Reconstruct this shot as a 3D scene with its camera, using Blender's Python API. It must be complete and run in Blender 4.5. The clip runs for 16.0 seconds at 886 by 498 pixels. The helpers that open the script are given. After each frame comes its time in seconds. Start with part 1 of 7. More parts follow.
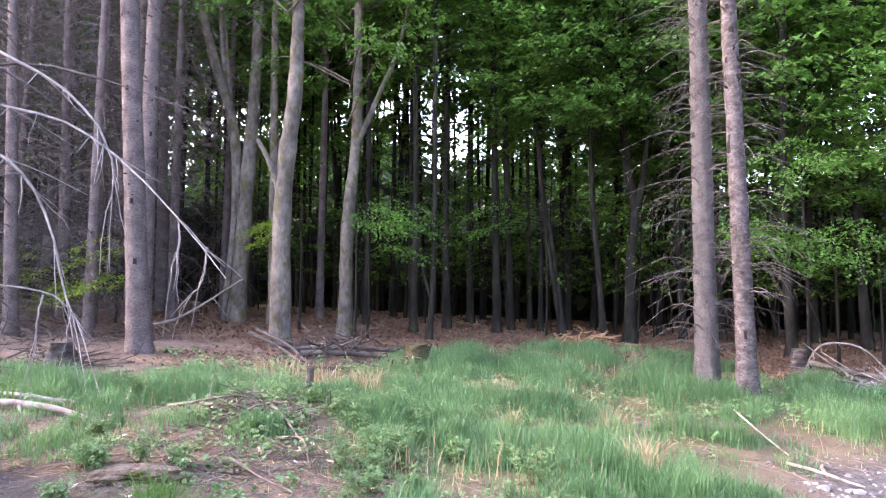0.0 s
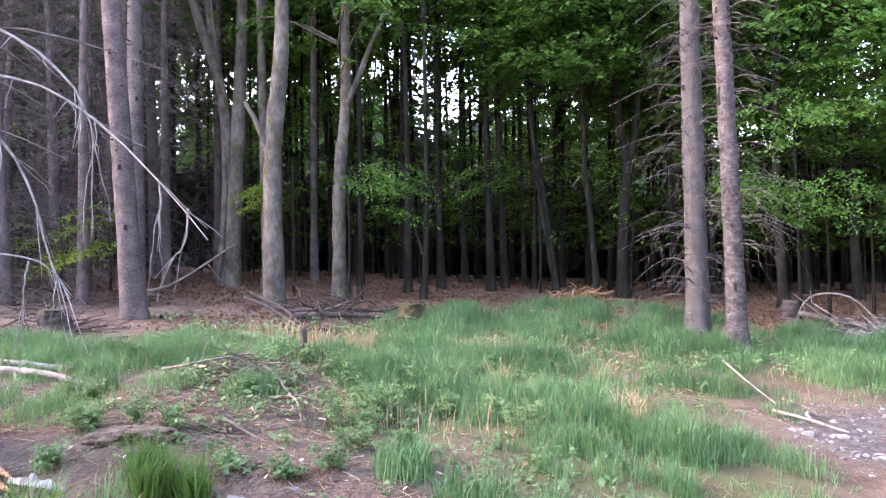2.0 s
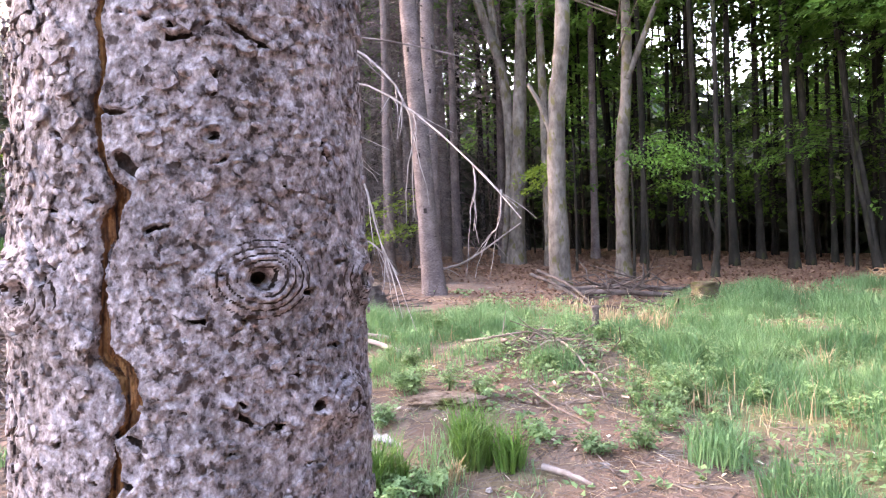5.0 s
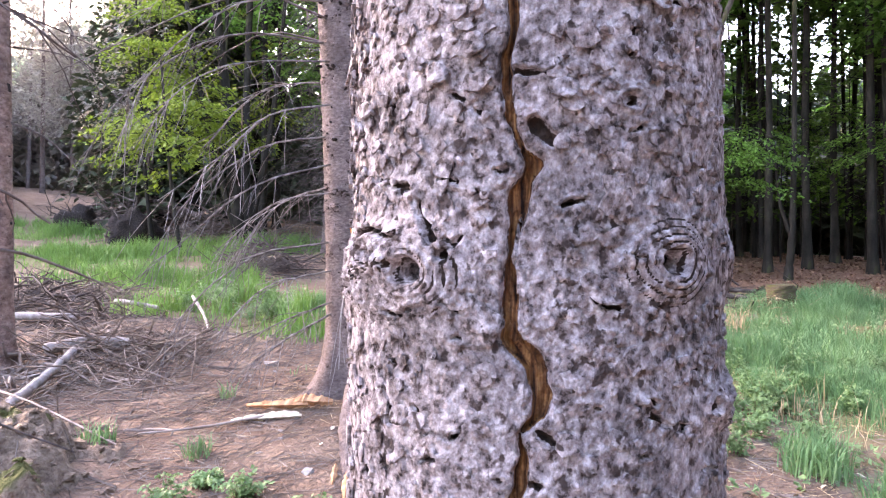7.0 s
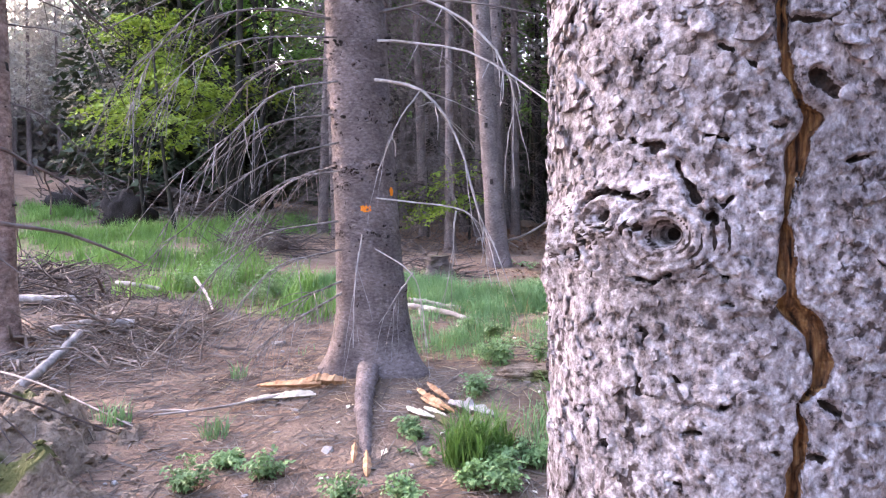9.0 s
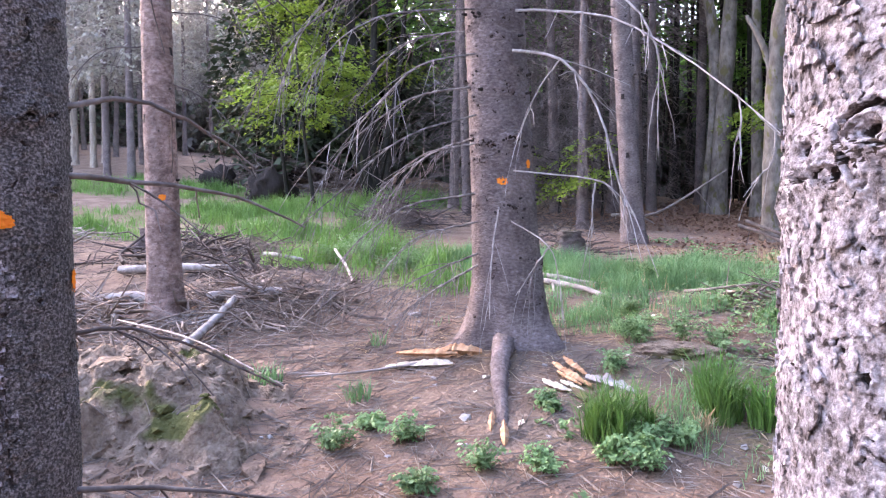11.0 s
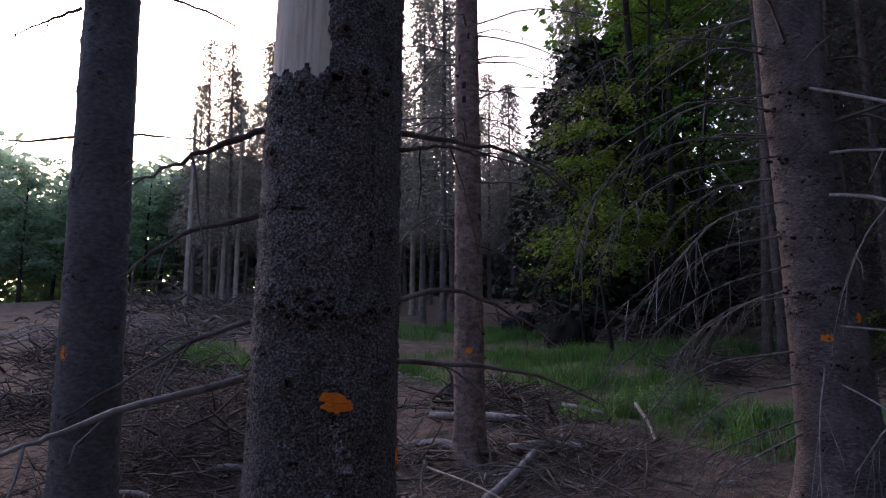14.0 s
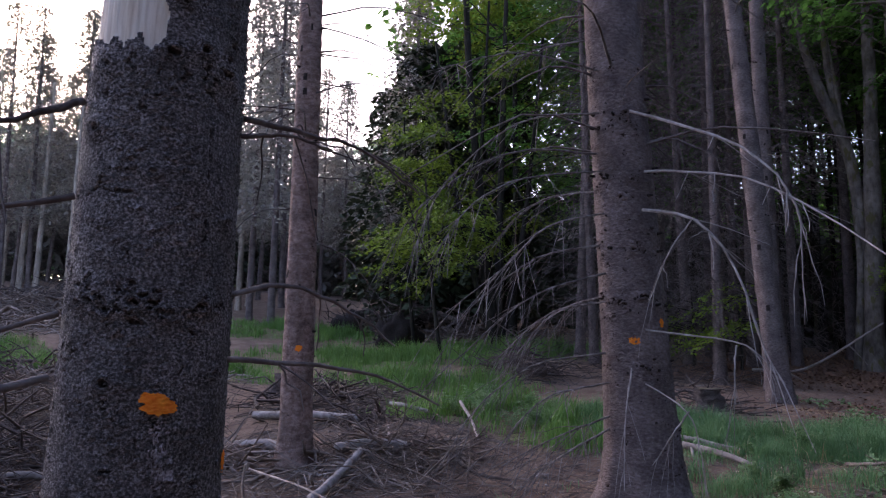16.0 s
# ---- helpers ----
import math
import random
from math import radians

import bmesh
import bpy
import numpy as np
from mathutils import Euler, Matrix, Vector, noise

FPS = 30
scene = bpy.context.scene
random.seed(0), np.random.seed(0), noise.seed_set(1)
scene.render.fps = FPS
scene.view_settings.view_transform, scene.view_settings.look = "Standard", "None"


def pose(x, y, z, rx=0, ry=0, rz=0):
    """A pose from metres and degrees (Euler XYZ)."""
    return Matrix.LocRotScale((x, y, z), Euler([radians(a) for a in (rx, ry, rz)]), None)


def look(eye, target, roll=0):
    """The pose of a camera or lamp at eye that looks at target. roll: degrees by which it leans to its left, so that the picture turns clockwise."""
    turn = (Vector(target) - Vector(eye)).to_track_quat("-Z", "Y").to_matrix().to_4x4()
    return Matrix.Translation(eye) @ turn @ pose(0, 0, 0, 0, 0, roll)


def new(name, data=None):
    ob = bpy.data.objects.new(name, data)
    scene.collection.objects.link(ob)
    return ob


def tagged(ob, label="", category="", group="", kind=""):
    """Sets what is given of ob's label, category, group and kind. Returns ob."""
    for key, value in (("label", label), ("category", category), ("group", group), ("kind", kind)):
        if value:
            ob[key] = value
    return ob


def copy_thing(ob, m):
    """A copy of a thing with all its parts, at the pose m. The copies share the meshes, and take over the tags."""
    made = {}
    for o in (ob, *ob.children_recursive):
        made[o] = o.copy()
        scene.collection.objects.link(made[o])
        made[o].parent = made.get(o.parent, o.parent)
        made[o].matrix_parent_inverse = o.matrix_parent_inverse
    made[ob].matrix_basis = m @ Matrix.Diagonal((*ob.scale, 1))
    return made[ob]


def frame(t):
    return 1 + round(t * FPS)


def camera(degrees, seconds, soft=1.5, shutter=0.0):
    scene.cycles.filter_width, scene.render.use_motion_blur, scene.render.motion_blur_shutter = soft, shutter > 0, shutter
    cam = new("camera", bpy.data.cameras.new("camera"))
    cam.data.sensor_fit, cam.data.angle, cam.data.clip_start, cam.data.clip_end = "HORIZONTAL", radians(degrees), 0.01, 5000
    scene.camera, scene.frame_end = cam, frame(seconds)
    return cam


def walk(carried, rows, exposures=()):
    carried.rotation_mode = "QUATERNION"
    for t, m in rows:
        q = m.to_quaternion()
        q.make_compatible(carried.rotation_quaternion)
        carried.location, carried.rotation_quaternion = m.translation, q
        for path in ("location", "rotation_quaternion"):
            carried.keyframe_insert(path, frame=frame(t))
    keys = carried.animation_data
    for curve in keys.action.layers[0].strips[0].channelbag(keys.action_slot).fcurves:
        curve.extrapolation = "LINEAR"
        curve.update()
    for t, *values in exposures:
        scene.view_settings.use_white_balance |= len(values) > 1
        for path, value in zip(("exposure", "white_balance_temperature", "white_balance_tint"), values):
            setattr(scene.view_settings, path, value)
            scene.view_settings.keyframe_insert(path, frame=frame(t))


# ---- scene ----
cam = camera(63.7, 16.0, 1.2)
PATH = [
    (0, (-0.158, 0.499, 1.545), (-0.29, 2.486, 1.728), 0.2),
    (0.5, (-0.117, 0.507, 1.537), (-0.234, 2.499, 1.679), -0.2),
    (1, (-0.107, 0.5, 1.536), (-0.183, 2.494, 1.675), -0.7),
    (1.5, (-0.082, 0.503, 1.535), (-0.185, 2.496, 1.655), -0.9),
    (2, (-0.085, 0.5, 1.52), (-0.21, 2.495, 1.595), -1.1),
    (2.5, (-0.082, 0.512, 1.509), (-0.248, 2.504, 1.56), -1.8),
    (3, (-0.091, 0.508, 1.492), (-0.375, 2.488, 1.528), -1.6),
    (3.5, (-0.131, 0.483, 1.489), (-0.551, 2.438, 1.512), -1.7),
    (4, (-0.138, 0.473, 1.521), (-0.707, 2.39, 1.548), -1.7),
    (4.5, (-0.219, 0.484, 1.512), (-0.952, 2.345, 1.53), -1.7),
    (5, (-0.262, 0.459, 1.515), (-1.115, 2.267, 1.547), -1.6),
    (5.2, (-0.278, 0.447, 1.518), (-1.176, 2.234, 1.559), -1.3),
    (7.3, (-0.501, 0.394, 1.51), (-1.48, 2.138, 1.524), 0.1),
    (7.5, (-0.519, 0.387, 1.51), (-1.484, 2.139, 1.52), -0.1),
    (8, (-0.559, 0.373, 1.506), (-1.512, 2.132, 1.516), -0.2),
    (8.2, (-0.574, 0.37, 1.506), (-1.515, 2.135, 1.503), -0.3),
    (10.3, (-0.639, 0.333, 1.48), (-1.707, 2.022, 1.39), 0.0),
    (10.5, (-0.646, 0.336, 1.475), (-1.75, 2.001, 1.379), 0.1),
    (11, (-0.666, 0.324, 1.47), (-1.914, 1.883, 1.366), -0.3),
    (11.5, (-0.703, 0.298, 1.469), (-2.087, 1.741, 1.402), -0.5),
    (12, (-0.717, 0.274, 1.481), (-2.255, 1.552, 1.473), -0.8),
    (12.5, (-0.718, 0.263, 1.503), (-2.368, 1.39, 1.591), -1.0),
    (13, (-0.68, 0.275, 1.534), (-2.383, 1.31, 1.714), -1.4),
    (13.5, (-0.663, 0.293, 1.553), (-2.388, 1.275, 1.799), -0.7),
    (14, (-0.644, 0.3, 1.566), (-2.394, 1.225, 1.859), 0.3),
    (14.5, (-0.65, 0.309, 1.566), (-2.373, 1.281, 1.861), -0.2),
    (15, (-0.651, 0.306, 1.574), (-2.343, 1.331, 1.868), 0.5),
    (15.5, (-0.671, 0.307, 1.57), (-2.269, 1.478, 1.843), 0.7),
    (16, (-0.683, 0.296, 1.568), (-2.168, 1.605, 1.861), 0.9),
]
EXPOSURES = [(t, stops + 0.35, kelvin + 280, 31) for t, stops, kelvin in (
    (0.0, 3.8, 7150), (2.5, 3.65, 7100), (3.5, 3.75, 7400), (5.0, 4.05, 8100), (8.0, 3.7, 7350), (10.5, 3.6, 6950), (11.0, 3.65, 6900), (11.5, 4.1, 7300), (12.0, 3.9, 7100),
    (12.5, 3.35, 6700), (13.0, 2.55, 6500), (13.5, 1.8, 6450), (14.0, 0.6, 6350), (14.5, 0.05, 6350), (15.0, 0.2, 6350), (15.5, 0.75, 6350), (16.0, 1.5, 6400))]
walk(cam, [(t, look(eye, target, roll)) for t, eye, target, roll in PATH], EXPOSURES)

# ---- light: a bright evening sky, the sun low and veiled ----
SUN_TURN, SUN_UP = radians(278), radians(22)
world = bpy.data.worlds.new("world")
scene.world = world
world.use_nodes = True
wn = world.node_tree.nodes
sky = wn.new("ShaderNodeTexSky")
sky.sky_type, sky.sun_disc = "NISHITA", False
sky.sun_elevation, sky.sun_rotation = SUN_UP, SUN_TURN
sky.air_density, sky.dust_density, sky.ozone_density = 1.0, 2.5, 1.5
wn["Background"].inputs["Strength"].default_value = 0.15
world.node_tree.links.new(sky.outputs["Color"], wn["Background"].inputs["Color"])
sun = new("sun", bpy.data.lights.new("sun", "SUN"))
sun.data.energy, sun.data.angle, sun.data.color = 0.14, radians(55), (1.0, 0.98, 0.965)
sun_from = Vector((math.sin(SUN_TURN) * math.cos(SUN_UP), math.cos(SUN_TURN) * math.cos(SUN_UP), math.sin(SUN_UP)))
sun.matrix_world = look(sun_from * 60, (0, 0, 0))

# ---- materials ----
def material(name, stops, scale=8.0, detail=6.0, stretch=(1, 1, 1), rough=0.85, bump=0.4, bump_scale=60.0, spots=None,
             island=0.0, leaf=0.0, gloss=0.3, depth=0.01, scales=None, patch=0.0):
    """A noise-coloured surface: stops are (position, colour); spots is (scale, amount, colour) of a second, finer layer;
    scales is (scale, strength, crack colour) of flakes of bark with cracks between."""
    m = bpy.data.materials.new(name)
    m.use_nodes = True
    n, l = m.node_tree.nodes, m.node_tree.links
    b = n["Principled BSDF"]
    b.inputs["Roughness"].default_value = rough
    b.inputs["Specular IOR Level"].default_value = gloss
    co = n.new("ShaderNodeTexCoord")
    mp = n.new("ShaderNodeMapping")
    mp.inputs["Scale"].default_value = stretch
    l.new(co.outputs["Object"], mp.inputs["Vector"])
    nz = n.new("ShaderNodeTexNoise")
    nz.inputs["Scale"].default_value, nz.inputs["Detail"].default_value = scale, detail
    nz.inputs["Roughness"].default_value = 0.65
    l.new(mp.outputs["Vector"], nz.inputs["Vector"])
    ramp = n.new("ShaderNodeValToRGB")
    e = ramp.color_ramp.elements
    while len(e) < len(stops):
        e.new(0.5)
    for el, (at, c) in zip(e, stops):
        el.position, el.color = at, (*c, 1)
    l.new(nz.outputs["Fac"], ramp.inputs["Fac"])
    colour = ramp.outputs["Color"]
    if spots:
        sz = n.new("ShaderNodeTexNoise")
        sz.inputs["Scale"].default_value, sz.inputs["Detail"].default_value = spots[0], 3.0
        l.new(mp.outputs["Vector"], sz.inputs["Vector"])
        cut = n.new("ShaderNodeMapRange")
        cut.inputs["From Min"].default_value, cut.inputs["From Max"].default_value = 1 - spots[1], 1.06 - spots[1]
        l.new(sz.outputs["Fac"], cut.inputs["Value"])
        mix = n.new("ShaderNodeMix")
        mix.data_type = "RGBA"
        mix.inputs["B"].default_value = (*spots[2], 1)
        l.new(cut.outputs["Result"], mix.inputs["Factor"])
        l.new(colour, mix.inputs["A"])
        colour = mix.outputs["Result"]
    flake = None
    if scales:
        wz = n.new("ShaderNodeTexNoise")
        wz.inputs["Scale"].default_value, wz.inputs["Detail"].default_value = scales[0] * 0.9, 3.0
        l.new(mp.outputs["Vector"], wz.inputs["Vector"])
        warp = n.new("ShaderNodeVectorMath")
        warp.operation = "MULTIPLY_ADD"
        warp.inputs[1].default_value = (1.3 / scales[0],) * 3
        l.new(wz.outputs["Color"], warp.inputs[0])
        l.new(mp.outputs["Vector"], warp.inputs[2])
        cell, rim = n.new("ShaderNodeTexVoronoi"), n.new("ShaderNodeTexVoronoi")
        rim.feature = "DISTANCE_TO_EDGE"
        for v in (cell, rim):
            v.inputs["Scale"].default_value = scales[0]
            l.new(warp.outputs["Vector"], v.inputs["Vector"])
        tone = n.new("ShaderNodeMapRange")
        tone.inputs["To Min"].default_value, tone.inputs["To Max"].default_value = 1 - scales[1], 1 + scales[1]
        sep = n.new("ShaderNodeSeparateColor")
        l.new(cell.outputs["Color"], sep.inputs["Color"])
        l.new(sep.outputs["Red"], tone.inputs["Value"])
        hv = n.new("ShaderNodeHueSaturation")
        l.new(tone.outputs["Result"], hv.inputs["Value"])
        l.new(colour, hv.inputs["Color"])
        flake = n.new("ShaderNodeMapRange")
        flake.inputs["From Max"].default_value = 0.035
        l.new(rim.outputs["Distance"], flake.inputs["Value"])
        some = n.new("ShaderNodeTexNoise")
        some.inputs["Scale"].default_value = scales[0] * 0.35
        l.new(mp.outputs["Vector"], some.inputs["Vector"])
        shut = n.new("ShaderNodeMapRange")
        shut.inputs["From Min"].default_value, shut.inputs["From Max"].default_value = 0.42, 0.58
        l.new(some.outputs["Fac"], shut.inputs["Value"])
        most = n.new("ShaderNodeMath")
        most.operation = "MAXIMUM"
        l.new(flake.outputs["Result"], most.inputs[0])
        l.new(shut.outputs["Result"], most.inputs[1])
        flake = most
        gap = n.new("ShaderNodeMix")
        gap.data_type = "RGBA"
        gap.inputs["A"].default_value = (*scales[2], 1)
        l.new(flake.outputs[0], gap.inputs["Factor"])
        l.new(hv.outputs["Color"], gap.inputs["B"])
        colour = gap.outputs["Result"]
    if patch:
        pz = n.new("ShaderNodeTexNoise")
        pz.inputs["Scale"].default_value, pz.inputs["Detail"].default_value = patch, 4.0
        l.new(co.outputs["Object"], pz.inputs["Vector"])
        wide = n.new("ShaderNodeMapRange")
        wide.inputs["From Min"].default_value, wide.inputs["From Max"].default_value = 0.3, 0.7
        wide.inputs["To Min"].default_value, wide.inputs["To Max"].default_value = 0.62, 1.32
        l.new(pz.outputs["Fac"], wide.inputs["Value"])
        worn = n.new("ShaderNodeHueSaturation")
        l.new(wide.outputs["Result"], worn.inputs["Value"])
        l.new(colour, worn.inputs["Color"])
        colour = worn.outputs["Color"]
    if island:
        geo = n.new("ShaderNodeNewGeometry")
        inf = n.new("ShaderNodeObjectInfo")
        add = n.new("ShaderNodeMath")
        l.new(geo.outputs["Random Per Island"], add.inputs[0])
        l.new(inf.outputs["Random"], add.inputs[1])
        rng = n.new("ShaderNodeMapRange")
        rng.inputs["From Max"].default_value = 2.0
        rng.inputs["To Min"].default_value, rng.inputs["To Max"].default_value = 1 - island, 1 + island
        l.new(add.outputs[0], rng.inputs["Value"])
        hsv = n.new("ShaderNodeHueSaturation")
        l.new(rng.outputs["Result"], hsv.inputs["Value"])
        l.new(colour, hsv.inputs["Color"])
        colour = hsv.outputs["Color"]
    l.new(colour, b.inputs["Base Color"])
    if bump:
        bz = n.new("ShaderNodeTexNoise")
        bz.inputs["Scale"].default_value, bz.inputs["Detail"].default_value = bump_scale, 5.0
        l.new(mp.outputs["Vector"], bz.inputs["Vector"])
        bp = n.new("ShaderNodeBump")
        bp.inputs["Strength"].default_value, bp.inputs["Distance"].default_value = bump, depth
        height = bz.outputs["Fac"]
        if flake:
            both = n.new("ShaderNodeMath")
            both.operation = "MULTIPLY_ADD"
            both.inputs[1].default_value = 0.6
            l.new(flake.outputs[0], both.inputs[0])
            l.new(height, both.inputs[2])
            height = both.outputs[0]
        l.new(height, bp.inputs["Height"])
        l.new(bp.outputs["Normal"], b.inputs["Normal"])
    if leaf:
        tr = n.new("ShaderNodeBsdfTranslucent")
        l.new(colour, tr.inputs["Color"])
        ms = n.new("ShaderNodeMixShader")
        ms.inputs["Fac"].default_value = leaf
        l.new(b.outputs["BSDF"], ms.inputs[1])
        l.new(tr.outputs["BSDF"], ms.inputs[2])
        l.new(ms.outputs["Shader"], n["Material Output"].inputs["Surface"])
    return m


M_BARK = material("spruce_bark", [(0.3, (0.07, 0.058, 0.058)), (0.5, (0.14, 0.121, 0.122)), (0.7, (0.235, 0.21, 0.215))], 14, 8, (1, 1, 1.5),
                  0.9, 0.6, 60, (26, 0.40, (0.10, 0.078, 0.072)), gloss=0.15, scales=(34, 0.18, (0.08, 0.062, 0.06)), patch=7.0)
M_BARK_PALE = material("pale_bark", [(0.36, (0.040, 0.030, 0.029)), (0.43, (0.175, 0.148, 0.151)), (0.53, (0.295, 0.262, 0.273)), (0.66, (0.53, 0.50, 0.525))], 150, 6, (1, 1, 0.85),
                       0.85, 1.0, 260, (105, 0.40, (0.06, 0.045, 0.043)), gloss=0.25, depth=0.004, patch=20.0)
M_BARK_DARK = material("dark_bark", [(0.38, (0.020, 0.017, 0.017)), (0.48, (0.082, 0.071, 0.071)), (0.56, (0.20, 0.18, 0.182)), (0.67, (0.36, 0.335, 0.34))], 150, 6, (1, 1, 1.2),
                       0.66, 1.0, 200, (75, 0.36, (0.035, 0.029, 0.030)), gloss=0.5, depth=0.008, patch=7.0)
M_BARK_SMOOTH = material("smooth_grey_bark", [(0.34, (0.060, 0.056, 0.060)), (0.5, (0.105, 0.100, 0.108)), (0.68, (0.165, 0.16, 0.172))], 30, 9, (1, 1, 2.0),
                         0.7, 0.7, 90, (40, 0.34, (0.055, 0.048, 0.050)), gloss=0.45, depth=0.006, patch=4.0)
M_BARK_RED = material("reddish_bark", [(0.32, (0.105, 0.080, 0.076)), (0.48, (0.168, 0.134, 0.130)), (0.60, (0.215, 0.178, 0.174)), (0.74, (0.31, 0.272, 0.268))], 34, 7, (1, 1, 1.9),
                      0.9, 1.0, 60, (62, 0.335, (0.085, 0.064, 0.061)), gloss=0.15, depth=0.014, patch=5.0)
M_BARK_RUST = material("rust_brown_bark", [(0.30, (0.14, 0.088, 0.073)), (0.5, (0.29, 0.205, 0.18)), (0.70, (0.42, 0.33, 0.30))], 16, 9, (1, 1, 1.5),
                       0.9, 0.8, 60, (50, 0.35, (0.12, 0.075, 0.064)), gloss=0.15, scales=(42, 0.16, (0.10, 0.062, 0.052)), patch=6.0)
M_BEECH = material("beech_bark", [(0.28, (0.075, 0.062, 0.05)), (0.48, (0.165, 0.142, 0.122)), (0.72, (0.27, 0.238, 0.213))], 11, 10, (1, 1, 0.5),
                   0.8, 0.6, 45, (9, 0.43, (0.125, 0.115, 0.055)), gloss=0.2, patch=3.0)
# Near-black: the shade inside the wood is put into this bark colour.
M_SHADE_BARK = material("shaded_trunk_bark", [(0.25, (0.011, 0.010, 0.009)), (0.5, (0.027, 0.025, 0.021)), (0.75, (0.062, 0.057, 0.048))], 6, 6, (1, 1, 0.4),
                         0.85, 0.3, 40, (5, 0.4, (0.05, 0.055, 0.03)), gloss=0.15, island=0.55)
M_DEADWOOD = material("weathered_twig", [(0.3, (0.17, 0.15, 0.145)), (0.5, (0.30, 0.275, 0.265)), (0.7, (0.47, 0.44, 0.43))], 14, 6, (1, 1, 1),
                      0.9, 0.4, 90, island=0.25, gloss=0.15)
M_TWIG = material("dead_twig", [(0.3, (0.062, 0.051, 0.049)), (0.5, (0.125, 0.106, 0.102)), (0.7, (0.25, 0.225, 0.22))], 9, 6, (1, 1, 1),
                  0.9, 0.3, 80, island=0.45, gloss=0.15)
M_GREYTWIG = material("grey_lichened_twig", [(0.3, (0.08, 0.068, 0.065)), (0.5, (0.18, 0.16, 0.155)), (0.7, (0.36, 0.335, 0.325))], 18, 6, (1, 1, 1),
                      0.9, 0.4, 90, island=0.45, gloss=0.15)
M_SNAG = material("debarked_wood", [(0.25, (0.18, 0.13, 0.10)), (0.5, (0.37, 0.31, 0.255)), (0.75, (0.56, 0.50, 0.435))], 5, 7, (3, 3, 0.5),
                  0.8, 0.3, 50, (9, 0.36, (0.17, 0.13, 0.11)), gloss=0.2, patch=0.8)
M_BAREWOOD = material("bare_sapwood", [(0.25, (0.50, 0.40, 0.30)), (0.5, (0.72, 0.65, 0.55)), (0.75, (0.82, 0.78, 0.72))], 14, 8, (3, 3, 0.35),
                      0.7, 0.35, 80, (26, 0.33, (0.36, 0.27, 0.20)), gloss=0.3, depth=0.003)
M_RESIN = material("resin_wood", [(0.30, (0.02, 0.010, 0.007)), (0.5, (0.12, 0.05, 0.022)), (0.72, (0.33, 0.17, 0.075))], 26, 7, (2.5, 2.5, 0.5),
                   0.6, 0.6, 120, gloss=0.4, depth=0.004)
M_ROT = material("rotten_knot_wood", [(0.3, (0.012, 0.009, 0.008)), (0.5, (0.03, 0.023, 0.021)), (0.7, (0.075, 0.058, 0.054))], 40, 5, (1, 1, 1), 0.9, 0.6, 120)
M_CHIP = material("fresh_wood", [(0.3, (0.50, 0.38, 0.27)), (0.5, (0.66, 0.56, 0.44)), (0.7, (0.74, 0.67, 0.57))], 20, 5, (1, 1, 1), 0.75, 0.3, 70)
M_SPLINT = material("orange_splintered_wood", [(0.3, (0.24, 0.11, 0.055)), (0.5, (0.45, 0.25, 0.14)), (0.7, (0.60, 0.40, 0.25))], 18, 6, (1, 1, 1), 0.8, 0.5, 60)
M_PAINT = material("orange_paint", [(0.3, (0.95, 0.20, 0.015)), (0.6, (1.0, 0.30, 0.025)), (0.8, (1.0, 0.40, 0.05))], 60, 4, (1, 1, 1), 0.6, 0.4, 150, depth=0.003)
M_LEAF = material("beech_leaves", [(0.3, (0.065, 0.175, 0.034)), (0.5, (0.118, 0.28, 0.055)), (0.7, (0.20, 0.40, 0.092))], 1.2, 3, (1, 1, 1),
                  0.55, 0, 1, island=0.5, leaf=0.5, gloss=0.35)
# Darker copy of the beech leaves, with the understory's shade in its colour.
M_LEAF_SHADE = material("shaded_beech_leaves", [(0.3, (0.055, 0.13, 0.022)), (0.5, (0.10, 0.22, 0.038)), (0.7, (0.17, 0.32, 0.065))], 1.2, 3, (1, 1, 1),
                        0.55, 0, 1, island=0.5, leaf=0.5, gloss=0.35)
M_LEAF_FRESH = material("fresh_leaves", [(0.3, (0.11, 0.19, 0.028)), (0.5, (0.185, 0.285, 0.042)), (0.7, (0.28, 0.39, 0.065))], 1.2, 3, (1, 1, 1),
                        0.55, 0, 1, island=0.35, leaf=0.45, gloss=0.35)
# Distance haze is painted into these leaves as a paler green.
M_LEAF_HAZE = material("far_leaves", [(0.3, (0.26, 0.38, 0.25)), (0.5, (0.38, 0.52, 0.36)), (0.7, (0.50, 0.63, 0.46))], 0.25, 4, (1, 1, 1),
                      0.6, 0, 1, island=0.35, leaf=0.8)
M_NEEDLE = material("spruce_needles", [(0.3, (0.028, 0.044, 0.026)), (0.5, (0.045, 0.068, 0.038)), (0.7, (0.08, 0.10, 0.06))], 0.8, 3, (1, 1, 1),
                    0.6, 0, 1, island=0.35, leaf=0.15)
# Dying needles, lightened likewise to put haze on the far spruces.
M_DRYNEEDLE = material("dying_needles", [(0.3, (0.21, 0.19, 0.175)), (0.5, (0.32, 0.30, 0.265)), (0.7, (0.40, 0.39, 0.31))], 0.7, 3, (1, 1, 1),
                       0.8, 0, 1, island=0.3, leaf=0.3)
M_GRASS = material("grass_blades", [(0.3, (0.080, 0.195, 0.080)), (0.5, (0.130, 0.275, 0.118)), (0.7, (0.21, 0.37, 0.17))], 0.7, 4, (1, 1, 1),
                   0.5, 0, 1, island=0.40, leaf=0.3, gloss=0.4)
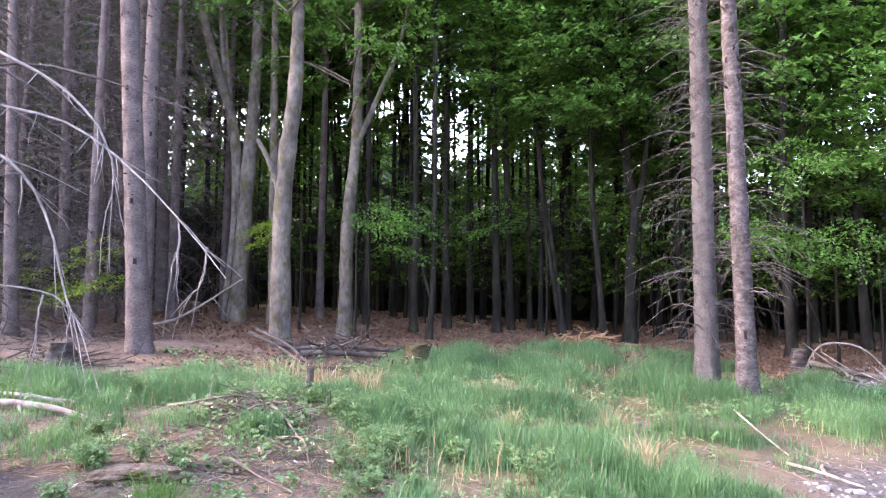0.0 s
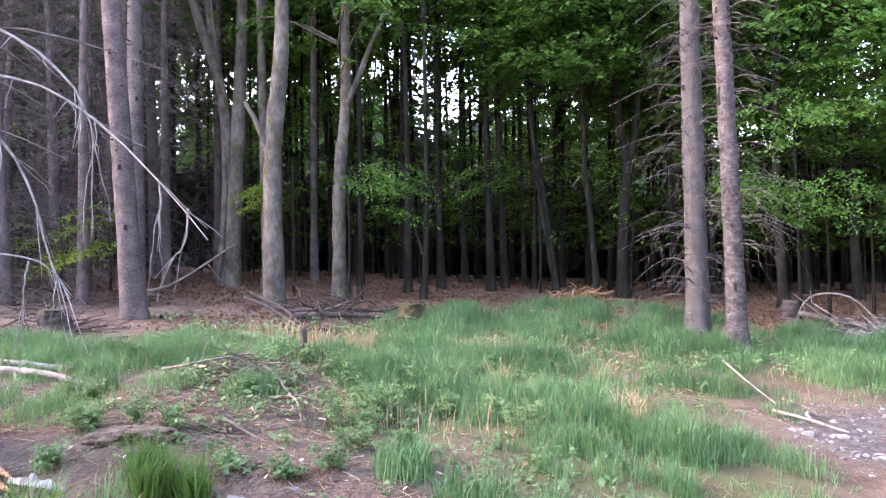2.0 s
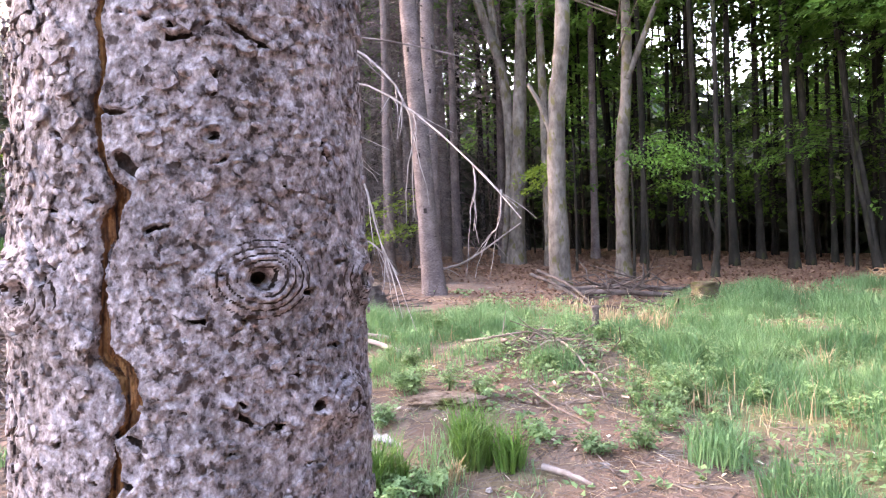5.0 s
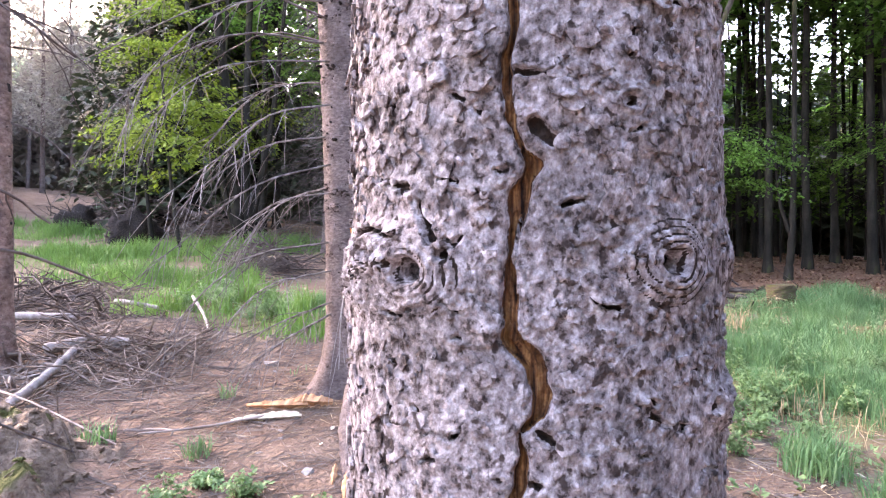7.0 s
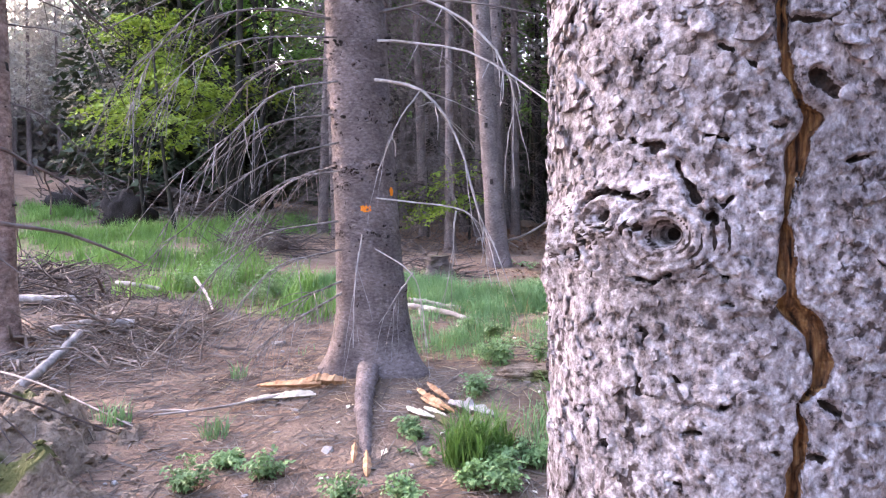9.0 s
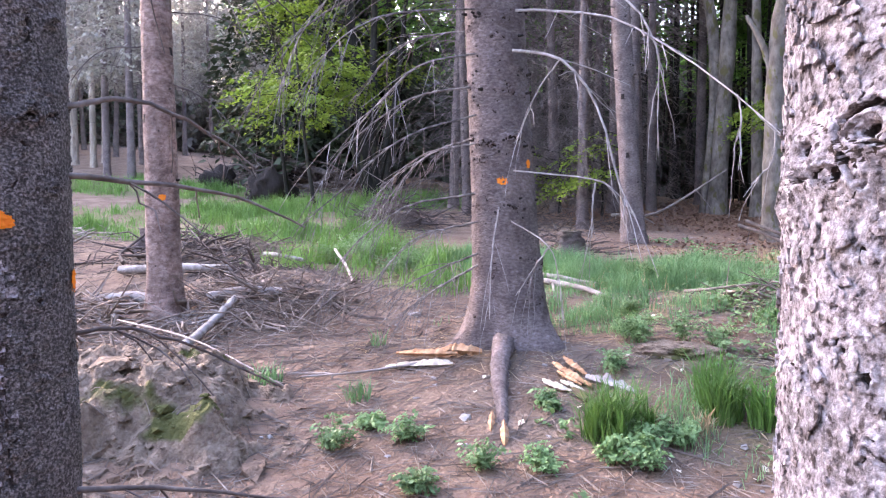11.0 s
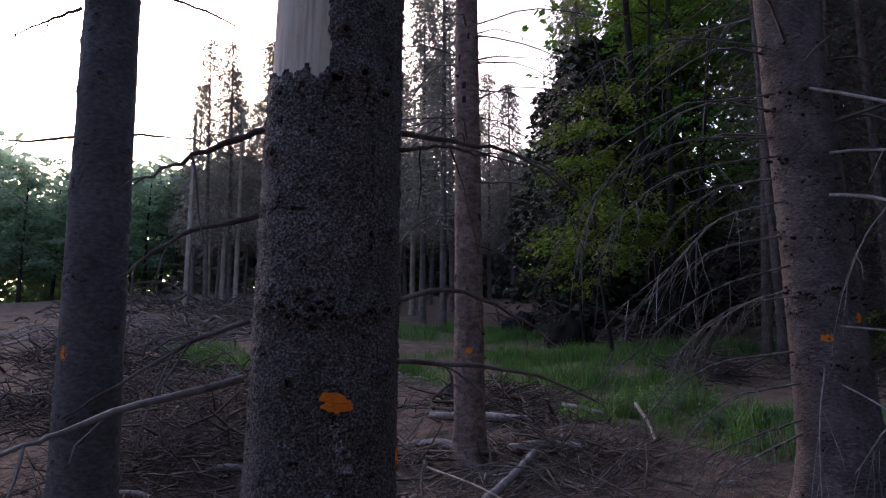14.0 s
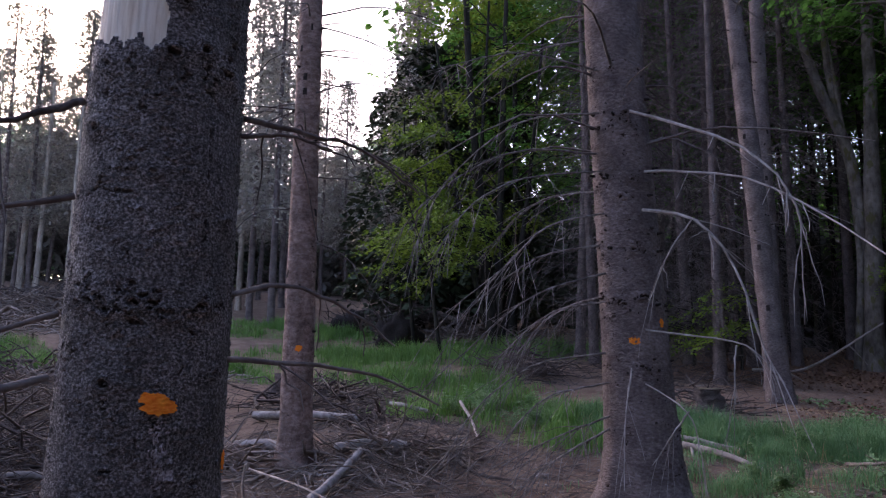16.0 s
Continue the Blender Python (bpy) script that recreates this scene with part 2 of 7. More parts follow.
M_GRASS_LUSH = material("lush_grass_blades", [(0.3, (0.075, 0.185, 0.042)), (0.5, (0.125, 0.27, 0.065)), (0.7, (0.21, 0.37, 0.10))], 0.7, 4, (1, 1, 1),
                        0.5, 0, 1, island=0.35, leaf=0.35, gloss=0.4)
M_STRAW = material("dry_grass", [(0.3, (0.33, 0.23, 0.13)), (0.5, (0.47, 0.36, 0.22)), (0.7, (0.60, 0.50, 0.34))], 3, 4, (1, 1, 1), 0.8, 0, 1, island=0.3, leaf=0.15)
M_HERB = material("herb_leaves", [(0.3, (0.12, 0.23, 0.09)), (0.5, (0.175, 0.31, 0.13)), (0.7, (0.25, 0.40, 0.18))], 6, 4, (1, 1, 1),
                  0.5, 0, 1, island=0.4, leaf=0.3, gloss=0.4)
M_STICK = material("slash_sticks", [(0.3, (0.15, 0.122, 0.11)), (0.5, (0.27, 0.23, 0.21)), (0.7, (0.42, 0.375, 0.35))], 6, 6, (1, 1, 1), 0.9, 0.4, 70, island=0.45)
M_BRUSH = material("dark_brush", [(0.3, (0.05, 0.039, 0.035)), (0.5, (0.095, 0.076, 0.069)), (0.7, (0.16, 0.132, 0.121))], 6, 6, (1, 1, 1), 0.9, 0.3, 70, island=0.4)
M_SLASH = material("brown_slash", [(0.3, (0.095, 0.07, 0.058)), (0.5, (0.185, 0.145, 0.122)), (0.7, (0.33, 0.28, 0.25))], 6, 6, (1, 1, 1), 0.9, 0.4, 70, island=0.5)
M_LITTER = material("fallen_leaves", [(0.3, (0.155, 0.078, 0.048)), (0.5, (0.25, 0.14, 0.092)), (0.7, (0.39, 0.26, 0.185))], 5, 4, (1, 1, 1), 0.8, 0, 1, island=0.6)
M_STONE = material("gravel_stone", [(0.3, (0.18, 0.168, 0.166)), (0.5, (0.30, 0.285, 0.28)), (0.7, (0.46, 0.44, 0.435))], 12, 6, (1, 1, 1), 0.85, 0.5, 60, island=0.35)
M_MOSSLOG = material("mossy_rotten_wood", [(0.3, (0.045, 0.034, 0.022)), (0.48, (0.12, 0.09, 0.06)), (0.60, (0.10, 0.11, 0.04)), (0.8, (0.24, 0.18, 0.12))], 14, 8, (1, 1, 1),
                     0.95, 0.9, 40)
M_SOIL = material("bare_soil", [(0.28, (0.095, 0.06, 0.043)), (0.5, (0.185, 0.128, 0.097)), (0.72, (0.285, 0.21, 0.163))], 2.2, 10, (1, 1, 1),
                  0.95, 1.0, 38, (22, 0.36, (0.34, 0.255, 0.20)), depth=0.03)


M_MOUND = material("mossy_earth", [(0.28, (0.10, 0.066, 0.048)), (0.5, (0.21, 0.155, 0.118)), (0.72, (0.32, 0.255, 0.20))], 22, 12, (1, 1, 1),
                   0.95, 1.0, 45, (2.6, 0.42, (0.085, 0.09, 0.03)), depth=0.03)


def ground_material():
    """Soil, brown litter and the moss and sod under the grass, by the cover laid on the sheet."""
    m = M_SOIL.copy()
    m.name = "forest_ground"
    n, l = m.node_tree.nodes, m.node_tree.links
    b = n["Principled BSDF"]
    soil = b.inputs["Base Color"].links[0].from_socket
    cover = n.new("ShaderNodeVertexColor")
    cover.layer_name = "cover"
    part_ = n.new("ShaderNodeSeparateColor")
    l.new(cover.outputs["Color"], part_.inputs["Color"])
    co = n.new("ShaderNodeTexCoord")
    for channel, dark, light, scale in (("Green", (0.10, 0.052, 0.034), (0.29, 0.165, 0.112), 16.0), ("Red", (0.12, 0.085, 0.055), (0.13, 0.17, 0.06), 5.0),
                                        ("Blue", (0.07, 0.06, 0.056), (0.20, 0.185, 0.178), 14.0)):
        nz = n.new("ShaderNodeTexNoise")
        nz.inputs["Scale"].default_value, nz.inputs["Detail"].default_value = scale, 9.0
        nz.inputs["Roughness"].default_value = 0.7
        l.new(co.outputs["Object"], nz.inputs["Vector"])
        ramp = n.new("ShaderNodeValToRGB")
        ramp.color_ramp.elements[0].position, ramp.color_ramp.elements[0].color = 0.33, (*dark, 1)
        ramp.color_ramp.elements[1].position, ramp.color_ramp.elements[1].color = 0.68, (*light, 1)
        l.new(nz.outputs["Fac"], ramp.inputs["Fac"])
        mix = n.new("ShaderNodeMix")
        mix.data_type = "RGBA"
        l.new(part_.outputs[channel], mix.inputs["Factor"])
        l.new(soil, mix.inputs["A"])
        l.new(ramp.outputs["Color"], mix.inputs["B"])
        soil = mix.outputs["Result"]
    l.new(soil, b.inputs["Base Color"])
    return m


M_GROUND = ground_material()


def torn_bark(source):
    """Bark that is torn open in places: dark rot in the tears, brown resin wood in the long split, by the mask laid on
    the trunk. The shade between knot folds is painted with the same dark.
    """
    m = source.copy()
    m.name = "torn_" + source.name
    n, l = m.node_tree.nodes, m.node_tree.links
    b = n["Principled BSDF"]
    bark = b.inputs["Base Color"].links[0].from_socket
    mask = n.new("ShaderNodeVertexColor")
    mask.layer_name = "torn"
    split = n.new("ShaderNodeSeparateColor")
    l.new(mask.outputs["Color"], split.inputs["Color"])
    co = n.new("ShaderNodeTexCoord")
    ragged = n.new("ShaderNodeTexNoise")
    ragged.inputs["Scale"].default_value, ragged.inputs["Detail"].default_value = 420.0, 3.0
    l.new(co.outputs["Object"], ragged.inputs["Vector"])
    grain = n.new("ShaderNodeMapping")
    grain.inputs["Scale"].default_value = (260, 260, 22)
    l.new(co.outputs["Object"], grain.inputs["Vector"])
    for channel, scale, stops in (("Red", None, ((0.3, (0.010, 0.007, 0.006)), (0.7, (0.055, 0.036, 0.030)))), ("Green", 1.0, ((0.36, (0.020, 0.009, 0.006)), (0.50, (0.135, 0.058, 0.024)), (0.68, (0.34, 0.18, 0.075))))):
        wood = n.new("ShaderNodeTexNoise")
        wood.inputs["Scale"].default_value, wood.inputs["Detail"].default_value = scale or 160.0, 4.0
        l.new(grain.outputs["Vector"] if scale else co.outputs["Object"], wood.inputs["Vector"])
        ramp = n.new("ShaderNodeValToRGB")
        e = ramp.color_ramp.elements
        while len(e) < len(stops):
            e.new(0.5)
        for el, (at, c) in zip(e, stops):
            el.position, el.color = at, (*c, 1)
        l.new(wood.outputs["Fac"], ramp.inputs["Fac"])
        add = n.new("ShaderNodeMath")
        add.operation = "MULTIPLY_ADD"
        add.inputs[1].default_value = 0.7
        l.new(ragged.outputs["Fac"], add.inputs[0])
        l.new(split.outputs[channel], add.inputs[2])
        cut = n.new("ShaderNodeMapRange")
        cut.inputs["From Min"].default_value, cut.inputs["From Max"].default_value = 0.80, 0.92
        l.new(add.outputs[0], cut.inputs["Value"])
        mix = n.new("ShaderNodeMix")
        mix.data_type = "RGBA"
        l.new(cut.outputs["Result"], mix.inputs["Factor"])
        l.new(bark, mix.inputs["A"])
        l.new(ramp.outputs["Color"], mix.inputs["B"])
        bark = mix.outputs["Result"]
    l.new(bark, b.inputs["Base Color"])
    return m


M_BARK_TORN, M_DARK_TORN, M_SMOOTH_TORN, M_RED_TORN = torn_bark(M_BARK_PALE), torn_bark(M_BARK_DARK), torn_bark(M_BARK_SMOOTH), torn_bark(M_BARK_RED)

# ---- mesh helpers ----
class Geo:
    """Collects vertices and faces of one mesh, with a material slot for each face."""

    def __init__(self):
        self.v, self.f, self.m, self.n = [], [], [], 0

    def add(self, verts, faces, slot=0):
        verts, faces = np.asarray(verts, float).reshape(-1, 3), np.asarray(faces, int)
        self.v.append(verts)
        self.f.append(faces + self.n)
        self.m.append(np.broadcast_to(np.asarray(slot, int), (len(faces),)))
        self.n += len(verts)
        return self

    def tube(self, pts, radii, sides=6, slot=0, wobble=0.0):
        pts = np.asarray(pts, float)
        radii = np.broadcast_to(np.asarray(radii, float), (len(pts),))
        way = np.gradient(pts, axis=0)
        way /= np.linalg.norm(way, axis=1)[:, None] + 1e-9
        ref = np.array((0.0, 0, 1)) if abs(way[:, 2]).mean() < 0.8 else np.array((1.0, 0, 0))
        a = np.cross(way, ref)
        a /= np.linalg.norm(a, axis=1)[:, None] + 1e-9
        b = np.cross(way, a)
        ang = np.linspace(0, 2 * np.pi, sides, endpoint=False)
        r = radii[:, None] * (1 + wobble * (np.random.rand(len(pts), sides) - 0.5))
        ring = pts[:, None] + r[..., None] * (np.cos(ang)[None, :, None] * a[:, None] + np.sin(ang)[None, :, None] * b[:, None])
        k, s = len(pts), sides
        i, j = np.meshgrid(np.arange(k - 1), np.arange(s), indexing="ij")
        q = np.stack([i * s + j, i * s + (j + 1) % s, (i + 1) * s + (j + 1) % s, (i + 1) * s + j], -1).reshape(-1, 4)
        self.add(ring, q, slot)
        for end, turn in ((0, 1), (k - 1, -1)):
            cap = np.array([[0, (j + 1) % s, j][::turn] for j in range(s)])
            mid = pts[end]
            self.add(np.vstack([mid, ring[end]]), np.c_[np.zeros(s, int), 1 + cap[:, 1 if turn > 0 else 0], 1 + cap[:, 2 if turn > 0 else 1]], slot)
        return self

    def mesh(self, name, mats, smooth=True):
        me = bpy.data.meshes.new(name)
        v = np.concatenate(self.v)
        counts = np.concatenate([np.full(len(f), f.shape[1]) for f in self.f])
        loops = np.concatenate([f.ravel() for f in self.f])
        me.vertices.add(len(v))
        me.vertices.foreach_set("co", v.astype(np.float32).ravel())
        me.loops.add(len(loops))
        me.loops.foreach_set("vertex_index", loops.astype(np.int32))
        me.polygons.add(len(counts))
        me.polygons.foreach_set("loop_start", np.r_[0, np.cumsum(counts)[:-1]].astype(np.int32))
        me.polygons.foreach_set("material_index", np.concatenate(self.m).astype(np.int32))
        me.polygons.foreach_set("use_smooth", np.full(len(counts), smooth))
        for mat in mats if isinstance(mats, (list, tuple)) else [mats]:
            me.materials.append(mat)
        me.update(calc_edges=True)
        return me


def part(name, geo, mat, parent, label="", smooth=True):
    ob = new(name, geo.mesh(name, mat, smooth) if isinstance(geo, Geo) else geo)
    ob.parent = parent
    return tagged(ob, label)


def thing(name, place, label, category, group=""):
    ob = new(name)
    ob.empty_display_size = 0.2
    ob.location = place
    return tagged(ob, label, category, group)


def solo(name, geo, mat, place, label, category, group="", kind="", smooth=True):
    ob = new(name, geo.mesh(name, mat, smooth))
    ob.location = place
    return tagged(ob, label, category, group, kind)


def hashed(ix, iy, iz, seed=0):
    h = (ix.astype(np.int64) * 374761393 + iy.astype(np.int64) * 668265263 + iz.astype(np.int64) * 2147483647 + seed * 974711) & 0xFFFFFFFF
    h = ((h ^ (h >> 13)) * 1274126177) & 0xFFFFFFFF
    h = ((h ^ (h >> 16)) * 2246822519) & 0xFFFFFFFF
    return ((h ^ (h >> 15)) & 0xFFFFFF) / 0xFFFFFF


def vnoise(x, y, z=None, seed=0):
    """Smooth value noise between -1 and 1, on arrays."""
    x, y = np.asarray(x, float), np.asarray(y, float)
    z = np.zeros_like(x) if z is None else np.asarray(z, float) + 0 * x
    fx, fy, fz = np.floor(x), np.floor(y), np.floor(z)
    u, v, w = x - fx, y - fy, z - fz
    u, v, w = (t * t * (3 - 2 * t) for t in (u, v, w))
    out = 0
    for a in (0, 1):
        for b in (0, 1):
            for c in (0, 1):
                out = out + hashed(fx + a, fy + b, fz + c, seed) * (u if a else 1 - u) * (v if b else 1 - v) * (w if c else 1 - w)
    return out * 2 - 1


def fbm(x, y, z=None, octaves=4, seed=0):
    return sum(vnoise(x * 2**k, y * 2**k, None if z is None else z * 2**k, seed + k) * 0.5**k for k in range(octaves))


def cells(x, y, wrap=None, seed=0):
    """Distance to the nearest and second nearest cell point, and a random number of the nearest cell. wrap: cells round a trunk."""
    fx, fy = np.floor(x), np.floor(y)
    d1, d2, who = np.full(x.shape, 9.0), np.full(x.shape, 9.0), np.zeros(x.shape)
    zero = np.zeros_like(fx)
    for a in (-1, 0, 1):
        for b in (-1, 0, 1):
            cx, cy = fx + a, fy + b
            kx = np.mod(cx, wrap) if wrap else cx
            px, py = cx + hashed(kx, cy, zero, seed), cy + hashed(kx, cy, zero + 1, seed)
            d = np.hypot(px - x, py - y)
            nearer = d < d1
            d2 = np.where(nearer, d1, np.minimum(d2, d))
            who = np.where(nearer, hashed(kx, cy, zero + 2, seed), who)
            d1 = np.where(nearer, d, d1)
    return d1, d2, who


# ---- the lie of the land ----
HUMPS = [(-2.25, 6.55, 0.75, 0.16), (-4.25, 2.4, 0.42, 0.09), (-5.0, 2.2, 0.5, 0.08), (-7.0, 4.9, 0.9, 0.12), (-6.3, 4.8, 0.6, 0.10), (-3.45, 4.5, 0.55, 0.07),
         (-0.1, 8.5, 0.5, 0.10), (-8.8, 9.3, 0.7, 0.10), (-2.3, 4.75, 0.3, 0.07), (3.0, 6.2, 0.9, -0.06), (-9.5, 1.6, 1.2, 0.2), (-11.5, 3.4, 1.5, 0.2)]


def ground_z(x, y):
    x, y = np.asarray(x, float), np.asarray(y, float)
    yy = np.where(y < 14, y, 14 + 3 * (1 - np.exp(-(np.maximum(y, 14) - 14) / 3)))
    xx = np.where(x > 0, 12 * np.tanh(x / 12), np.where(x > -50, x, -50))
    rise = 0.07 * np.maximum(-16 - np.maximum(x, -50), 0)
    z = -0.115 - 0.05 * xx + 0.091 * np.maximum(yy, -12) + rise
    for hx, hy, s, h in HUMPS:
        z = z + h * np.exp(-((x - hx) ** 2 + (y - hy) ** 2) / (2 * s * s))
    near = np.exp(-((x + 2) ** 2 + (y - 6) ** 2) / 400)
    for kx, ky, ph, amp in ((0.9, 0.5, 0.3, 0.022), (-0.6, 1.1, 1.9, 0.022), (2.1, -1.3, 0.8, 0.012), (1.2, 2.4, 4.1, 0.012), (4.7, 2.2, 2.2, 0.007 * near), (-3.1, 5.3, 5.0, 0.007 * near), (7.3, -6.1, 1.1, 0.004 * near)):
        z = z + amp * np.sin(kx * x + ky * y + ph)
    return z


def on_ground(x, y, up=0.0):
    return (float(x), float(y), float(ground_z(x, y)) + up)


def polar(bearing, far):
    """A spot seen from the middle of the walk: degrees to the left of ahead, and metres."""
    return -0.4 - far * math.sin(radians(bearing)), 0.4 + far * math.cos(radians(bearing))


def blob(x, y, cx, cy, rx, ry, turn=0.0):
    c, s = math.cos(radians(turn)), math.sin(radians(turn))
    u, v = (x - cx) * c + (y - cy) * s, -(x - cx) * s + (y - cy) * c
    return np.clip(1.6 - 1.6 * np.hypot(u / rx, v / ry), 0, 1)


GRASS = [(1.0, 9.3, 3.4, 3.6, 0), (3.6, 9.6, 2.6, 1.6, 0), (-0.4, 7.0, 1.7, 2.6, 10), (0.9, 5.2, 1.3, 2.2, 0), (-3.6, 7.5, 3.0, 1.15, 10), (-1.6, 7.3, 1.6, 1.2, 0),
         (-5.2, 7.4, 2.0, 1.0, 0), (3.8, 7.8, 1.8, 0.5, 0), (1.3, 11.2, 2.6, 1.3, 0), (-4.4, 6.7, 1.5, 0.55, 5), (-2.9, 7.2, 1.5, 0.6, 0)]
LUSH = [(-7.3, 6.6, 2.4, 1.3, 25), (-5.6, 6.7, 1.4, 1.1, 20), (-9.6, 8.0, 2.2, 1.6, 30), (-13.5, 9.6, 4.0, 2.2, 30), (-15.0, 6.0, 3.4, 1.4, 0), (-19.5, 3.6, 3.6, 1.2, 0),
        (-20, 11, 4, 2.0, 20), (-12, 12.5, 3, 2, 20)]
BARE = [(-2.3, 6.4, 1.2, 0.6, 10), (-1.3, 5.0, 0.6, 0.4, 20), (-8.6, 5.8, 1.3, 0.9, 0), (-1.55, 5.5, 0.4, 0.4, 0), (1.8, 7.6, 1.3, 0.35, -15), (3.2, 6.0, 0.95, 0.8, 0), (-0.1, 8.45, 0.55, 0.35, 0), (-2.6, 5.2, 0.9, 0.45, 0),
        (4.0, 9.5, 0.7, 0.3, 0), (-8.9, 9.2, 1.2, 0.9, 0)]


def cover_of(x, y, fields, seed):
    g = np.zeros_like(x)
    for f in fields:
        g = np.maximum(g, blob(x, y, *f))
    return np.clip(g * 1.4 + 0.35 * fbm(x * 1.7, y * 1.7, octaves=3, seed=seed) * (g > 0), 0, 1)


def grass_cover(x, y):
    bare = np.zeros_like(x)
    for f in BARE:
        bare = np.maximum(bare, blob(x, y, *f))
    patchy = np.clip(1.1 * fbm(x * 1.3, y * 1.3, octaves=3, seed=41) - 0.16, 0, 0.75) * np.clip(1.5 * blob(x, y, -1.0, 5.9, 3.9, 2.6, 0), 0, 1)
    return np.clip(np.maximum(cover_of(x, y, GRASS, 21) - 1.3 * bare, patchy - 0.4 * bare), 0, 1), np.clip(cover_of(x, y, LUSH, 33) - 1.3 * bare, 0, 1)


def build_ground():
    u = np.linspace(-1, 1, 320)
    gx, gy = -2.5 + 3.6 * np.sinh(5.6 * u), 5.5 + 3.6 * np.sinh(5.6 * u)
    x, y = np.meshgrid(gx, gy)
    z = ground_z(x, y) + 0.012 * fbm(x * 5, y * 5, octaves=3, seed=9) * np.exp(-((x + 2) ** 2 + (y - 6) ** 2) / 200)
    k = len(u)
    i, j = np.meshgrid(np.arange(k - 1), np.arange(k - 1), indexing="ij")
    q = np.stack([i * k + j, i * k + j + 1, (i + 1) * k + j + 1, (i + 1) * k + j], -1).reshape(-1, 4)
    g = Geo().add(np.stack([x, y, z], -1), q)
    ob = solo("ground", g, M_GROUND, (0, 0, 0), "sloping forest floor of brown soil, leaf litter and grass", "ground", kind="structure")
    a, b = grass_cover(x, y)
    edge = 10.6 + 0.9 * np.sin(x * 0.8) - 0.10 * x
    litter = np.clip((y - edge) / 1.2 + 0.5, 0, 1) * np.clip((x + 9) / 2, 0, 1)
    litter = np.maximum(litter, 0.85 * blob(x, y, -3.3, 9.6, 2.0, 1.0, 0))
    litter = np.maximum(litter, 0.3 * np.clip(fbm(x * 0.7, y * 0.7, seed=5) + 0.5, 0, 1))
    gravel = np.clip(blob(x, y, 3.1, 6.0, 1.1, 1.0, 20) * 1.6, 0, 1)
    col = np.stack([np.maximum(a, b) * 0.9, litter, gravel, np.ones_like(x)], -1).reshape(-1, 4)
    att = ob.data.color_attributes.new("cover", "FLOAT_COLOR", "POINT")
    att.data.foreach_set("color", col.astype(np.float32).ravel())
    return ob


build_ground()


# ---- trunks and branches ----
def axis_at(h, lean, bow=(0, 0)):
    h = np.asarray(h, float)
    return np.stack([lean[0] * h + bow[0] * h * h, lean[1] * h + bow[1] * h * h, h], -1)


def trunk_geo(radius, height, lean=(0, 0), flare=0.5, sides=20, steps=60, seed=0, rough=0.03, top=0.25, bow=(0, 0), knots=0, sink=0.25):
    """A tapering trunk with root flare. radius is meant at 1.3 m."""
    h = np.r_[np.linspace(-sink, 1.0, 14)[:-1], np.linspace(1.0, height, steps)]
    a = np.linspace(0, 2 * np.pi, sides, endpoint=False)
    H, A = np.meshgrid(h, a, indexing="ij")
    r = radius * (1.0 - (1 - top) * np.clip((H - 1.3) / (height - 1.3), -0.05, 1))
    lobe = 1 + 0.55 * np.sin(A * 4 + seed) * np.cos(A * 1.0 + seed * 2)
    r = r * (1 + flare * np.exp(-np.maximum(H, 0) / 0.22) * lobe)
    r = r * (1 + rough * fbm(np.cos(A) * 2 + seed, np.sin(A) * 2, H * 3, 3, seed) + 0.5 * rough * fbm(np.cos(A) * 7, np.sin(A) * 7 + seed, H * 14, 2, seed + 3))
    rng = np.random.RandomState(seed + 11)
    scars = np.zeros(H.shape, int)
    for _ in range(knots):
        hk, ak = rng.uniform(0.3, min(height, 9)), rng.uniform(0, 2 * np.pi)
        da = (A - ak + np.pi) % (2 * np.pi) - np.pi
        r = r + 0.13 * radius * np.exp(-((da * radius) ** 2 + (H - hk) ** 2) / (2 * 0.022**2))
        scars |= (np.hypot(da * radius, (H - hk) * 1.3) < rng.uniform(0.016, 0.03)).astype(int)
    c = axis_at(H, lean, bow)
    v = c + np.stack([np.cos(A) * r, np.sin(A) * r, 0 * r], -1)
    n, s = len(h), sides
    i, j = np.meshgrid(np.arange(n - 1), np.arange(s), indexing="ij")
    q = np.stack([i * s + j, i * s + (j + 1) % s, (i + 1) * s + (j + 1) % s, (i + 1) * s + j], -1).reshape(-1, 4)
    return Geo().add(v, q, scars[:-1].reshape(-1))


def curve(points, n=12):
    """A smooth line through a few points."""
    p = np.asarray(points, float)
    if len(p) == 2:
        return p[0] + (p[1] - p[0]) * np.linspace(0, 1, n)[:, None]
    q = np.vstack([2 * p[0] - p[1], p, 2 * p[-1] - p[-2]])
    out = []
    per = max(2, n // (len(p) - 1))
    for k in range(1, len(q) - 2):
        t = np.linspace(0, 1, per, endpoint=False)[:, None]
        a, b, c, d = q[k - 1], q[k], q[k + 1], q[k + 2]
        out.append(0.5 * (2 * b + (c - a) * t + (2 * a - 5 * b + 4 * c - d) * t**2 + (3 * b - a - 3 * c + d) * t**3))
    return np.vstack([*out, p[-1:]])


